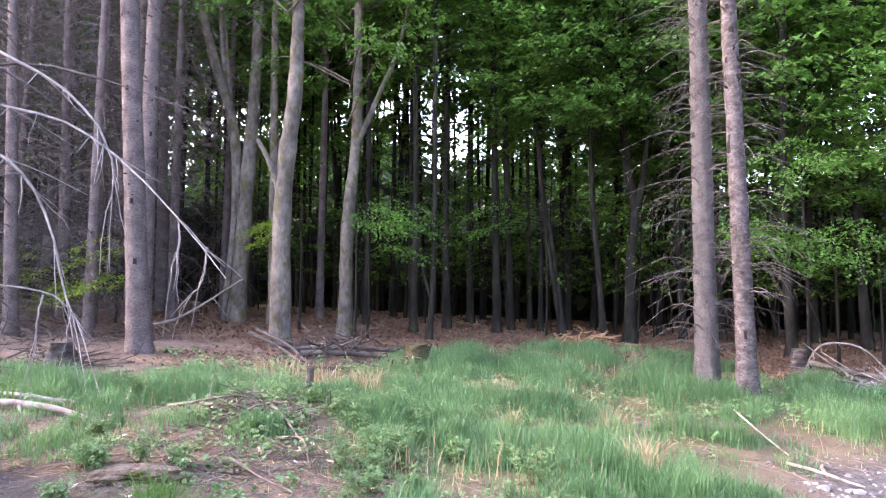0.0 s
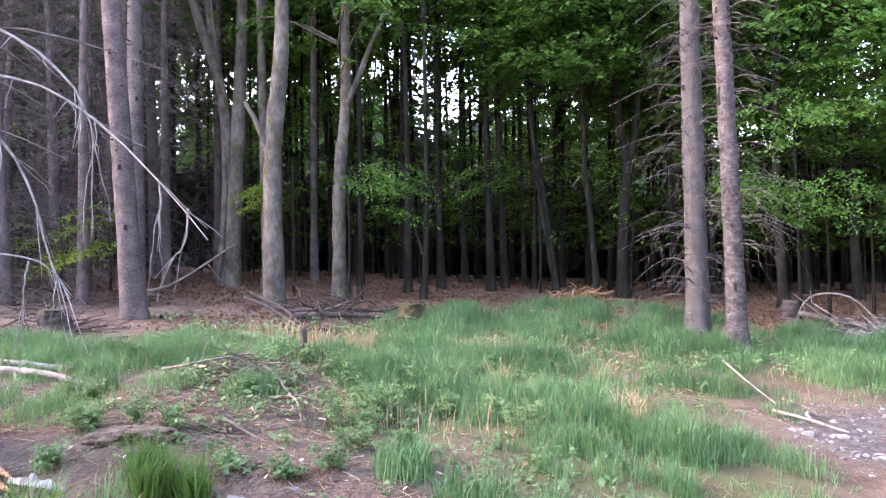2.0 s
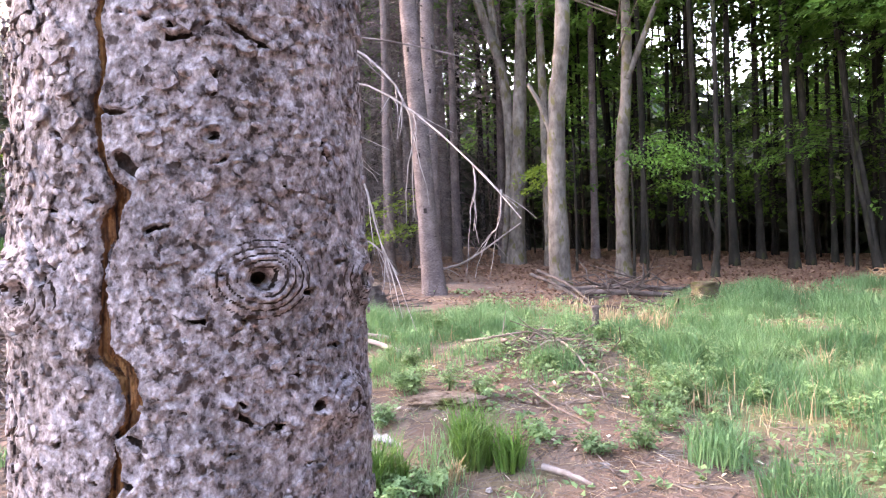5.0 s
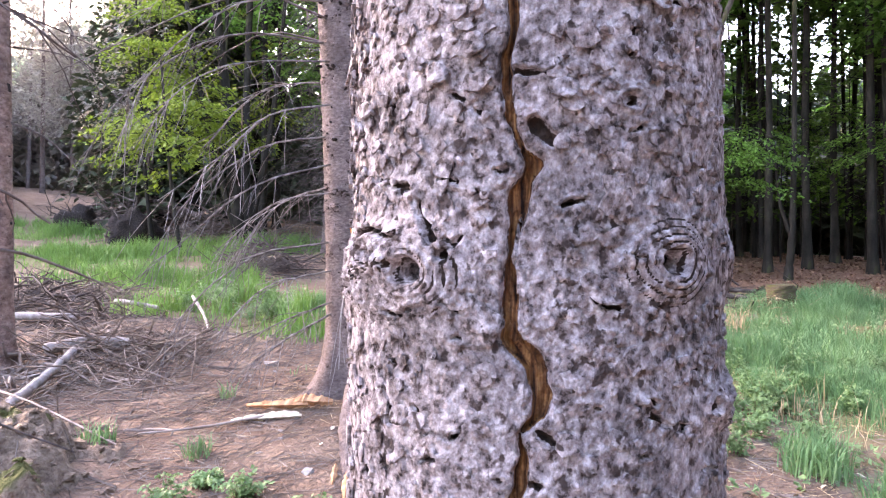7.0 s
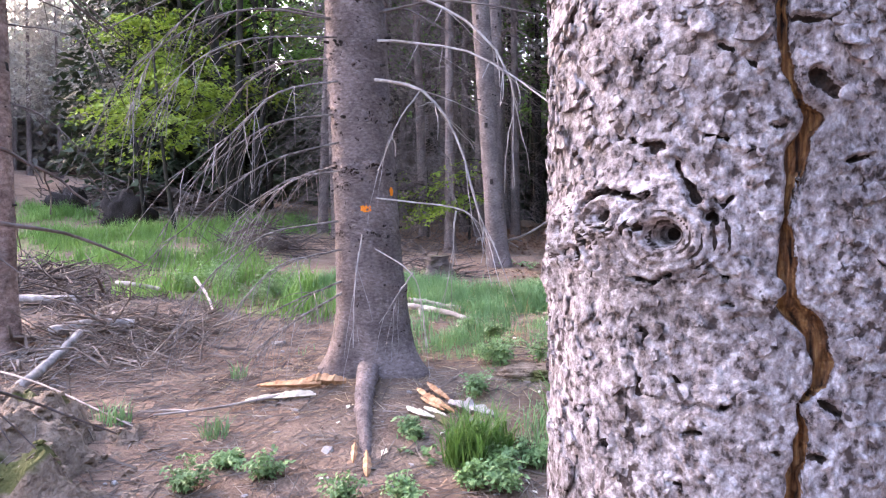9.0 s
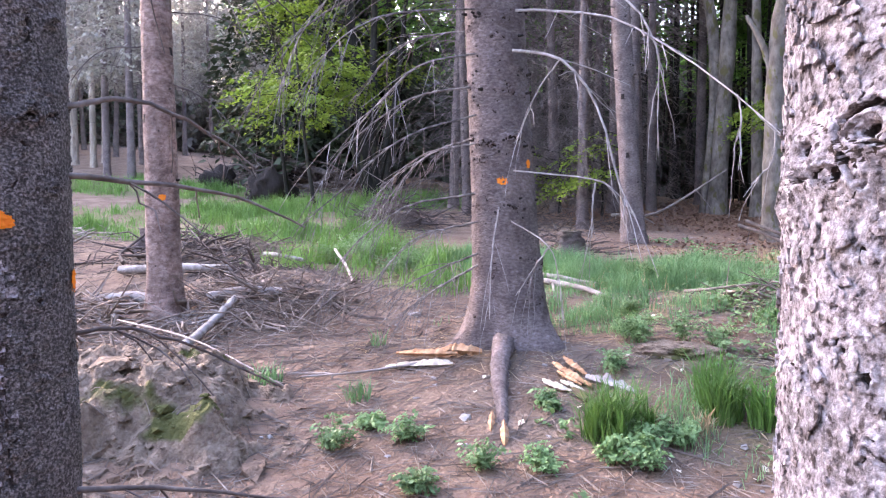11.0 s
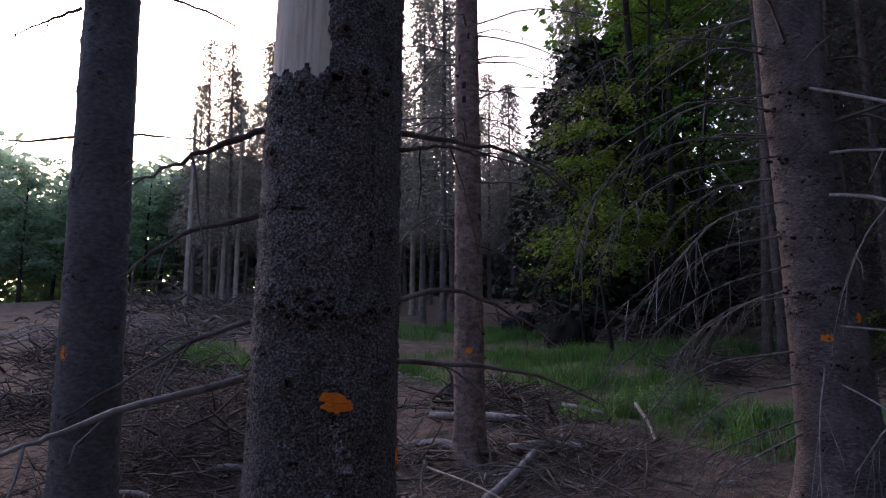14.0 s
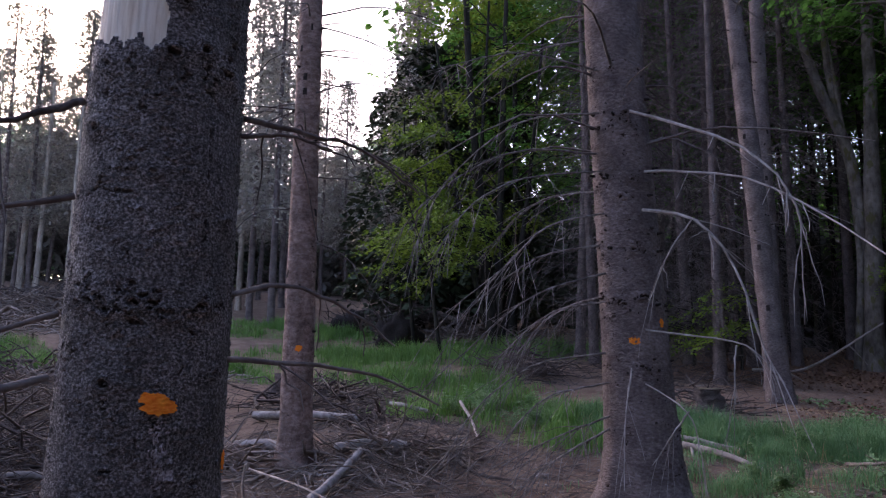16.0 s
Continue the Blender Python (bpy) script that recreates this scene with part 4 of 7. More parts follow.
TEARS = [([(-114.7, 1.556), (-101.5, 1.549), (-97.9, 1.537), (-92.9, 1.519)], 0.0012), ([(-90.5, 1.553), (-85.3, 1.55), (-80.3, 1.543)], 0.0013), ([(-89.7, 1.464), (-82.4, 1.464)], 0.0011),
         ([(-72, 1.611), (-68.3, 1.609), (-53.5, 1.609)], 0.0009), ([(-67, 1.583), (-64.3, 1.577), (-61.7, 1.572)], 0.0022), ([(-41.5, 1.43), (-36.3, 1.422), (-33.5, 1.417), (-20.6, 1.41)], 0.0013),
         ([(-65.6, 1.414), (-61.6, 1.409), (-58.7, 1.406)], 0.0011), ([(-107.4, 1.448), (-106.3, 1.428), (-108.4, 1.412)], 0.0010), ([(-53.5, 1.492), (-51.4, 1.485), (-45.4, 1.482)], 0.0010),
         ([(-122.8, 1.388), (-117.2, 1.386), (-119.3, 1.376)], 0.0009), ([(-117.4, 1.493), (-113.3, 1.48), (-104.3, 1.474), (-98.7, 1.481)], 0.0010), ([(-35.3, 1.481), (-28.2, 1.468)], 0.0009),
         ([(-98.7, 1.424), (-95.2, 1.411), (-87.4, 1.41), (-83.8, 1.417)], 0.0007), ([(-66.3, 1.67), (-60.2, 1.666), (-52.7, 1.653), (-46.7, 1.657), (-42, 1.666), (-37.3, 1.666), (-29.9, 1.655), (-17.6, 1.655)], 0.0016),
         ([(-146, 1.445), (-139, 1.446), (-133, 1.444)], 0.0016), ([(-150, 1.50), (-141, 1.486), (-132, 1.492)], 0.0020), ([(-131, 1.53), (-124, 1.50), (-121, 1.482)], 0.0014), ([(-126, 1.52), (-117, 1.528), (-110, 1.522)], 0.0012),
         ([(-158, 1.34), (-155, 1.31)], 0.0014), ([(-18, 1.455), (-8, 1.448)], 0.0010), ([(-118, 1.34), (-112, 1.335), (-104, 1.34)], 0.0008), ([(-141, 1.385), (-137, 1.36)], 0.0009), ([(-88, 1.60), (-80, 1.588)], 0.0007), ([(-113, 1.59), (-106, 1.602)], 0.0007)]
rk = np.random.RandomState(61)
for _ in range(150):
    an, h, ln, up = rk.uniform(-168, 22), rk.uniform(1.15, 1.78), rk.uniform(1.2, 5.5), rk.normal(0, 0.0022)
    TEARS.append(([(an - ln / 2, h), (an, h + up), (an + ln / 2, h + rk.normal(0, 0.002))], rk.uniform(0.0003, 0.0008)))
bark = close_trunk_geo(N1_R, 11, (0.0, 0.0), 1.12, 1.80, 0.0014, 0.0105, knots=KNOTS, cracks=[[(h - zz, an, w) for h, an, w in CRACK]],
     tears=[([(an, h - zz) for an, h in line], w) for line, w in TEARS], splits=0, seed=3, relief=0.8, front=(-172, 26), ring=0.0058, crack_deep=0.009)
torn_part(bark, M_BARK_TORN, tree, "pale flaking bark with a resin split")
tagged(part("bark_flake", flakes_geo(3000, N1_R, (0, 0), (1.10 - zz, 1.80 - zz), (-172, 24), 0.0032, 77, KNOTS[:4] + [(-70, 1.1 + 0.02 * k - zz, 0.022) for k in range(36)], 1.15, 0.20), M_BARK_PALE, tree, "loose curled flakes of pale bark", smooth=False), kind="stuff")
for k, (an, h, w, hh) in enumerate([(-79.5, 1.475, 0.012, 0.008), (-86.5, 1.486, 0.010, 0.007), (-92, 1.612, 0.008, 0.006), (-81.8, 1.626, 0.0075, 0.006), (-49.2, 1.489, 0.010, 0.006), (-112.5, 1.425, 0.007, 0.013), (-89, 1.417, 0.011, 0.006),
                                   (-128, 1.456, 0.010, 0.009), (-78, 1.331, 0.007, 0.006), (-104, 1.418, 0.009, 0.005), (-60, 1.60, 0.009, 0.005), (-121, 1.60, 0.009, 0.006)]):
    part("bark_plate", plates_geo([(an, h - zz, w, hh)], N1_R * 1.012, (0, 0), 300 + k), M_BARK_PALE, tree)
for k, (an, h, ln) in enumerate([(16, 1.502, 0.03), (2, 1.420, 0.010)]):
    part("branch_stub", stub_geo(N1_R, (0, 0), an, h - zz, ln, 0.009, k), M_BARK_DARK, tree)
whorl_parts(tree, M_TWIG, 0.12, 11, (0, 0), 3.2, 10.5, 0.7, 3, 1.4, np.random.RandomState(5), r0=0.014)

# The dark spruce with the orange mark and the torn bark.
N2 = on_ground(-2.316, 0.846)
N2_LEAN = (0.004, 0.010)
tree = thing("spruce_tree", N2, "thick grey spruce trunk with orange mark and torn bark", "tree")
zz = N2[2]
N2_KNOTS = [(-44, 1.50, 0.036), (-73, 2.03, 0.042), (-68, 2.17, 0.036), (-30, 1.66, 0.036), (-8, 1.64, 0.034), (15, 1.66, 0.036), (-50, 1.65, 0.034), (32, 1.52, 0.024), (-36, 1.43, 0.016), (-20, 1.36, 0.016), (-55, 1.14, 0.026),
            (-20, 2.20, 0.034), (5, 2.22, 0.036), (28, 2.18, 0.036), (-25, 1.93, 0.024), (-62, 1.92, 0.018), (-62, 1.69, 0.034), (-70, 1.66, 0.03), (-12, 2.32, 0.034), (-52, 1.24, 0.026), (-30, 1.17, 0.022), (18, 1.30, 0.022), (35, 1.85, 0.026)]
rk = np.random.RandomState(62)
N2_TEARS = [([(16, 1.80), (15, 1.92), (14, 2.05)], 0.0022), ([(-10, 1.44), (-9, 1.30), (-8, 1.12), (-11, 0.92)], 0.0050), ([(-4, 1.30), (-5, 1.12), (-3, 0.95)], 0.0026), ([(-14, 1.26), (-13, 1.05)], 0.0024),
            ([(-76, 1.885), (-64, 1.90), (-52, 1.888), (-40, 1.886)], 0.0018), ([(-48, 1.892), (-38, 1.888)], 0.0030), ([(-80, 1.70), (-70, 1.695)], 0.0030)]
for _ in range(110):
    band, deep = ((1.66, 0.028), (2.15, 0.035), (1.45, 0.35))[rk.randint(3)]
    an, h, ln = rk.uniform(-85, 60), rk.normal(band, deep), rk.uniform(1.5, 6)
    N2_TEARS.append(([(an - ln / 2, h), (an, h + rk.normal(0, 0.006)), (an + ln / 2, h + rk.normal(0, 0.008))], rk.uniform(0.0008, 0.0026)))
bark = close_trunk_geo(0.170, 13, N2_LEAN, 0.72, 2.6, 0.0038, 0.013, knots=[(an, h - zz, size) for an, h, size in N2_KNOTS], tears=[([(an, h - zz) for an, h in line], w) for line, w in N2_TEARS],
                       bare=(-140, -26, 2.215 - zz, 3.4), splits=0, seed=8, relief=1.5, front=(-120, 75), ring=0.011)
torn_part(bark, M_DARK_TORN, tree, "dark grey bark, bare pale wood above")
part("paint_mark", paint_geo(-10, 1.462 - zz, 0.085, 0.05, 0.176, N2_LEAN, 2, tail=0.5), M_PAINT, tree, "bright orange paint daub")
flakes, rk = Geo(), np.random.RandomState(19)
for _ in range(150):
    an, h, w = radians(rk.normal(-8, 4.5)), rk.uniform(0.90, 1.42) - zz, rk.uniform(0.004, 0.010)
    out, side, up = np.array((math.cos(an), math.sin(an), 0)), np.array((-math.sin(an), math.cos(an), 0)), np.array((0, 0, 1.0))
    c = axis_at(h, N2_LEAN) + out * (0.171 + rk.uniform(0.0, 0.006))
    tip = out * rk.uniform(0.001, 0.008)
    quad = [c - side * w - up * w, c + side * w * rk.uniform(0.6, 1.2) - up * w * rk.uniform(0.6, 1.3) + tip, c + side * w + up * w * rk.uniform(0.5, 1.2), c - side * w * rk.uniform(0.6, 1.2) + up * w]
    flakes.add(quad + [p - out * 0.004 for p in quad], [[0, 1, 2, 3], [7, 6, 5, 4], [0, 4, 5, 1], [1, 5, 6, 2], [2, 6, 7, 3], [3, 7, 4, 0]])
tagged(part("bark_flake", flakes_geo(1300, 0.170, N2_LEAN, (0.72, 2.14 - zz), (-125, 70), 0.0045, 78, (), 2.0, 0.3), M_BARK_DARK, tree, "small loose flakes of grey bark", smooth=False), kind="stuff")
tagged(part("bark_flake", flakes, M_BARK_PALE, tree, "loose pale flakes below the mark", smooth=False), kind="stuff")
part("paint_mark", paint_geo(52, 1.33 - zz, 0.03, 0.05, 0.176, N2_LEAN, 5), M_PAINT, tree, "bright orange paint daub")
branch_parts(tree, N2, [
    [(-2.24, 1.0, 2.12), (-2.24, 1.21, 2.12), (-2.25, 1.37, 2.12), (-2.27, 1.59, 2.04)],
    [(-2.21, 0.98, 1.69), (-2.26, 1.17, 1.73), (-2.26, 1.36, 1.68), (-2.27, 1.52, 1.59)],
    [(-2.21, 0.98, 1.55), (-2.24, 1.2, 1.54), (-2.22, 1.42, 1.51), (-2.18, 1.61, 1.43)],
    [(-2.21, 0.98, 1.22), (-2.27, 1.16, 1.2), (-2.28, 1.33, 1.13), (-2.27, 1.59, 0.98)],
    [(-2.19, 0.99, 0.89), (-2.12, 1.09, 0.88), (-1.99, 1.22, 0.86), (-1.84, 1.33, 0.84)],
    [(-2.22, 0.98, 2.06), (-2.2, 1.12, 2.09), (-2.2, 1.25, 2.08)]], M_TWIG, 0.0075, 3, 0.2, 3)
branch_parts(tree, N2, [
    [(-2.32, 0.69, 2.1), (-2.28, 0.54, 2.01), (-2.25, 0.41, 1.92)], [(-2.32, 0.69, 1.89), (-2.34, 0.52, 1.83), (-2.35, 0.4, 1.73)],
    [(-2.32, 0.68, 1.64), (-2.33, 0.55, 1.59), (-2.35, 0.42, 1.5), (-2.36, 0.31, 1.43)], [(-2.33, 0.66, 1.15), (-2.29, 0.51, 1.15), (-2.2, 0.37, 1.1)]], M_TWIG, 0.008, 2, 0.18, 4)
branch_parts(tree, N2, [[(-2.32, 0.67, 1.51), (-2.24, 0.45, 1.46), (-2.16, 0.31, 1.42), (-2.11, 0.25, 1.4), (-2.0, 0.05, 1.33)]], M_DEADWOOD, 0.012, 3, 0.2, 9)
whorl_parts(tree, M_TWIG, 0.15, 13, N2_LEAN, 3.4, 12, 0.75, 3, 1.6, np.random.RandomState(6), r0=0.015)

# The next dark spruce beyond it.
N3 = on_ground(-4.768, 0.452)
N3_LEAN = (-0.001, -0.012)
tree = thing("spruce_tree", N3, "slim dark grey spruce trunk with orange mark", "tree")
zz = N3[2]
rk = np.random.RandomState(4)
N3_TEARS = [([(-75, 2.62), (-55, 2.64), (-30, 2.63)], 0.004), ([(-80, 1.96), (-60, 1.97), (-40, 1.93), (-20, 1.92)], 0.005), ([(-70, 2.42), (-62, 2.43)], 0.005), ([(-70, 2.46), (-62, 2.41)], 0.006), ([(-42, 2.47), (-50, 2.42)], 0.005)]
for _ in range(26):
    an, h, ln = rk.uniform(-105, 40), rk.uniform(0.7, 3.6), rk.uniform(2, 9)
    N3_TEARS.append(([(an - ln / 2, h), (an + ln / 2, h + rk.normal(0, 0.012))], rk.uniform(0.0018, 0.004)))
bark = close_trunk_geo(0.152, 13, N3_LEAN, 0.8, 3.8, 0.009, 0.03, knots=[(rk.uniform(-110, 70), rk.uniform(0.5, 3.6), rk.uniform(0.022, 0.034)) for _ in range(34)],
                       tears=[([(an, h - zz) for an, h in line], w) for line, w in N3_TEARS], splits=0, seed=14, relief=0.7, front=(-130, 90), ring=0.02)
torn_part(bark, M_SMOOTH_TORN, tree, "smooth blue-grey bark with short cracks")
part("paint_mark", paint_geo(-52, 1.56 - zz, 0.05, 0.09, 0.153, N3_LEAN, 7), M_PAINT, tree, "orange paint daub")
branch_parts(tree, N3, [
    [(-4.9, 0.26, 3.47), (-5.0, 0.1, 3.4), (-4.89, -0.07, 3.23)], [(-4.9, 0.29, 2.73), (-4.89, 0.05, 2.67), (-4.78, -0.09, 2.63)],
    [(-4.9, 0.54, 3.66), (-4.96, 0.92, 3.64), (-4.78, 1.29, 3.43)], [(-4.9, 0.52, 2.78), (-4.98, 0.74, 2.82), (-4.85, 0.97, 2.79)],
    [(-4.9, 0.5, 1.9), (-4.8, 0.75, 1.95), (-4.6, 1.0, 1.8)]], M_TWIG, 0.011, 2, 0.3, 12)
whorl_parts(tree, M_TWIG, 0.13, 13, N3_LEAN, 4.2, 12, 0.75, 3, 1.6, np.random.RandomState(16), r0=0.015)

# The broad leaning spruce in the clearing, with its drooping bare branches and torn roots.
T1 = on_ground(-3.49, 4.63)
T1_LEAN = (-0.040, -0.028)
tree = thing("spruce_tree", T1, "broad leaning spruce with drooping bare lichen-white branches", "tree")
zz = T1[2]
rk = np.random.RandomState(7)
T1_TEARS = []
for _ in range(150):
    an, h, ln = rk.uniform(-150, 40), rk.uniform(0.1, 3.2), rk.uniform(2, 8)
    T1_TEARS.append(([(an - ln / 2, h), (an, h + rk.normal(0, 0.01)), (an + ln / 2, h + rk.normal(0, 0.012))], rk.uniform(0.0014, 0.0035)))
bark = close_trunk_geo(0.217, 13, T1_LEAN, 0.02, 3.3, 0.0085, 0.026, knots=[(rk.uniform(-140, 30), 0.55 + 0.42 * rk.randint(7) + rk.normal(0, 0.05), rk.uniform(0.026, 0.05)) for _ in range(46)],
                       tears=T1_TEARS, splits=0, seed=21, relief=1.0, flare=0.55, lobes=3, front=(-165, 60), ring=0.02)
torn_part(bark, M_RED_TORN, tree, "brownish scaly bark")
tagged(part("bark_flake", flakes_geo(900, 0.214, T1_LEAN, (0.1, 3.0), (-150, 40), 0.011, 79, (), 1.3, 0.25), M_BARK_RED, tree, "small loose flakes of brown bark", smooth=False), kind="stuff")
part("paint_mark", paint_geo(-57, 1.68 - zz, 0.09, 0.065, 0.222, T1_LEAN, 3), M_PAINT, tree, "orange paint daub")
part("paint_mark", paint_geo(-3, 1.80 - zz, 0.05, 0.07, 0.222, T1_LEAN, 9), M_PAINT, tree, "orange paint daub")
branch_parts(tree, T1, [
    [(-3.36, 4.5, 2.84), (-3.02, 4.48, 2.77), (-2.64, 4.44, 2.66), (-2.28, 4.36, 2.44), (-1.75, 4.01, 2.04), (-1.4, 3.78, 1.71)],
    [(-3.4, 4.4, 3.26), (-2.8, 4.41, 2.95), (-2.43, 4.41, 2.64), (-2.3, 4.37, 2.32), (-2.33, 4.35, 2.02)],
    [(-3.35, 4.45, 2.56), (-2.94, 4.37, 2.43), (-2.68, 4.37, 2.11), (-2.53, 4.35, 1.64), (-2.42, 4.36, 1.43)]], M_DEADWOOD, 0.0115, 12, 0.38, 31, 6, 0.15)
branch_parts(tree, T1, [
    [(-3.35, 4.45, 1.75), (-2.77, 4.49, 1.67), (-2.63, 4.52, 1.59), (-2.51, 4.54, 1.43)], [(-2.76, 4.5, 1.65), (-2.75, 4.44, 1.47), (-2.75, 4.44, 1.3)],
    [(-3.33, 4.4, 1.4), (-3.0, 4.32, 1.25), (-2.92, 4.32, 1.04), (-2.87, 4.3, 0.78)], [(-2.99, 4.33, 1.25), (-3.05, 4.22, 1.1), (-3.14, 4.15, 0.93)],
    [(-1.75, 4.01, 2.04), (-1.72, 3.98, 1.9), (-1.75, 3.96, 1.76)], [(-1.54, 3.89, 1.87), (-1.54, 3.84, 1.7), (-1.62, 3.8, 1.59)],
    [(-2.95, 4.37, 2.43), (-3.02, 4.2, 2.2), (-3.1, 4.1, 1.9)], [(-3.3, 4.2, 1.5), (-3.25, 4.05, 1.2), (-3.2, 3.95, 0.8)]], M_DEADWOOD, 0.006, 4, 0.28, 32)
branch_parts(tree, T1, [
    [(-3.6, 4.4, 2.87), (-3.66, 3.62, 2.69), (-3.69, 3.17, 2.45), (-3.78, 2.91, 2.07)], [(-3.6, 4.4, 2.57), (-3.69, 3.86, 2.41), (-3.77, 3.52, 2.11), (-3.93, 3.19, 1.82)],
    [(-3.6, 4.4, 2.15), (-3.82, 3.88, 1.97), (-4.02, 3.55, 1.66), (-4.17, 3.23, 1.36)], [(-3.6, 4.4, 1.18), (-3.71, 3.97, 1.06), (-3.91, 3.66, 0.88)],
    [(-3.6, 4.4, 1.1), (-3.69, 3.99, 0.94), (-3.81, 3.82, 0.8)], [(-3.6, 4.4, 3.3), (-3.9, 3.8, 3.15), (-4.2, 3.4, 2.7), (-4.3, 3.2, 2.2)],
    [(-3.6, 4.4, 1.95), (-3.9, 4.1, 1.85), (-4.2, 3.85, 1.5)], [(-3.65, 4.45, 2.75), (-4.2, 4.3, 2.7), (-4.7, 4.2, 2.3)],
    [(-3.6, 4.4, 3.6), (-3.8, 3.7, 3.6), (-3.9, 3.0, 3.3)],
    [(-3.62, 4.42, 2.35), (-4.0, 4.1, 2.25), (-4.35, 3.8, 1.9), (-4.5, 3.6, 1.5)], [(-3.62, 4.42, 1.6), (-3.95, 4.0, 1.5), (-4.2, 3.7, 1.2), (-4.3, 3.5, 0.85)],
    [(-3.62, 4.42, 3.0), (-4.1, 3.9, 3.0), (-4.6, 3.5, 2.6), (-4.8, 3.3, 2.1)], [(-3.6, 4.45, 3.9), (-4.3, 4.1, 3.8), (-4.9, 3.8, 3.2)],
    [(-3.62, 4.42, 2.0), (-4.1, 4.35, 1.85), (-4.6, 4.3, 1.35)], [(-3.6, 4.4, 1.4), (-3.75, 3.9, 1.3), (-3.85, 3.55, 1.0)]], M_GREYTWIG, 0.008, 24, 0.42, 33, 6, 0.3)
whorl_parts(tree, M_TWIG, 0.19, 13, T1_LEAN, 2.6, 12.5, 0.55, 5, 1.6, np.random.RandomState(36), r0=0.011, twigs=5)
rk = np.random.RandomState(8)
for k in range(64):
    part("branch_stub", stub_geo(0.215, T1_LEAN, rk.uniform(-150, 60), 0.5 + 0.45 * (k // 11) + rk.normal(0.0, 0.06), rk.uniform(0.045, 0.09), rk.uniform(0.008, 0.014), 50 + k), M_ROT, tree)
for line, r in (([(-3.36, 4.34, 0.05), (-3.16, 4.0, 0.02), (-2.92, 3.66, 0.0), (-2.68, 3.33, -0.02)], 0.056), ([(-3.60, 4.46, 0.05), (-3.70, 4.30, 0.02), (-3.80, 4.16, -0.05)], 0.055),
                ([(-3.6, 4.85, 0.12), (-3.75, 5.2, 0.03), (-3.9, 5.5, -0.05)], 0.07)):
    pts = [np.array(on_ground(x, y, z)) - T1 for x, y, z in line]
    lines = curve(pts, 16)
    part("root", Geo().tube(lines, np.linspace(r * 1.35, r * 0.5, len(lines)), 12, 0, 0.28), M_BARK_RED, tree)


def splinter(points, wide, thick, mat, label, seed):
    """A torn, ragged slab of wood lying on the ground, thinner at its ends."""
    rng = np.random.RandomState(seed)
    line = curve([on_ground(x, y, 0.35 * z) for x, y, z in points], 18)
    base = line[len(line) // 2].copy()
    side = np.cross(line[-1] - line[0], (0, 0, 1))
    side /= np.linalg.norm(side)
    n = len(line)
    w = wide * np.sin(np.linspace(0.25, np.pi - 0.2, n)) * (1 + 0.3 * rng.uniform(-1, 1, n))
    th = thick * np.sin(np.linspace(0.4, np.pi - 0.4, n)) * (1 + 0.4 * rng.uniform(-1, 1, n))
    v = np.stack([line - base + side * w[:, None] / 2, line - base + (0, 0, 1) * th[:, None], line - base - side * w[:, None] / 2, line - base - (0, 0, 1) * th[:, None]], 1)
    i, j = np.meshgrid(np.arange(n - 1), np.arange(4), indexing="ij")
    q = np.stack([i * 4 + j, i * 4 + (j + 1) % 4, (i + 1) * 4 + (j + 1) % 4, (i + 1) * 4 + j], -1).reshape(-1, 4)
    g = Geo().add(v, np.vstack([q, [[0, 1, 2, 3], [4 * n - 1, 4 * n - 2, 4 * n - 3, 4 * n - 4]]]))
    return solo("wood_splinter", g, mat, tuple(base), label, "wood chip", "wood splinters", smooth=False)


CREAM, ORANGE = "cream fresh-torn wood slab beside the spruce roots", "orange torn wood slab beside the spruce roots"
splinter([(-3.86, 3.70, 0.05), (-3.67, 3.81, 0.07), (-3.47, 3.92, 0.05)], 0.075, 0.022, M_CHIP, CREAM, 1)
splinter([(-3.74, 3.78, 0.08), (-3.62, 3.85, 0.10), (-3.50, 3.93, 0.07)], 0.05, 0.018, M_CHIP, CREAM, 11)
splinter([(-3.98, 3.94, 0.10), (-3.75, 3.98, 0.13), (-3.52, 4.04, 0.12)], 0.07, 0.030, M_SPLINT, ORANGE, 2)
splinter([(-3.70, 4.02, 0.15), (-3.54, 4.07, 0.17), (-3.38, 4.12, 0.14)], 0.085, 0.035, M_SPLINT, ORANGE, 12)
splinter([(-2.87, 4.04, 0.06), (-2.76, 3.98, 0.08), (-2.64, 3.98, 0.05)], 0.07, 0.018, M_CHIP, CREAM, 3)
splinter([(-2.76, 4.06, 0.09), (-2.68, 4.03, 0.10), (-2.58, 4.02, 0.06)], 0.045, 0.014, M_CHIP, CREAM, 13)
splinter([(-2.93, 4.27, 0.12), (-2.76, 4.17, 0.13), (-2.57, 4.09, 0.07)], 0.06, 0.025, M_SPLINT, ORANGE, 4)
splinter([(-2.92, 4.38, 0.13), (-2.80, 4.30, 0.14), (-2.68, 4.24, 0.09)], 0.05, 0.022, M_SPLINT, ORANGE, 14)
splinter([(-2.84, 4.16, 0.13), (-2.74, 4.10, 0.14), (-2.62, 4.06, 0.10)], 0.03, 0.014, M_SPLINT, ORANGE, 15)
splinter([(-2.66, 4.19, 0.10), (-2.49, 4.15, 0.12), (-2.31, 4.14, 0.06)], 0.085, 0.04, M_DEADWOOD, "grey weathered slab of wood on the soil", 5)
splinter([(-2.70, 4.02, 0.02), (-2.40, 3.92, 0.06), (-2.04, 3.90, 0.02)], 0.12, 0.04, M_MOSSLOG, "half-buried mossy log on the soil", 16)
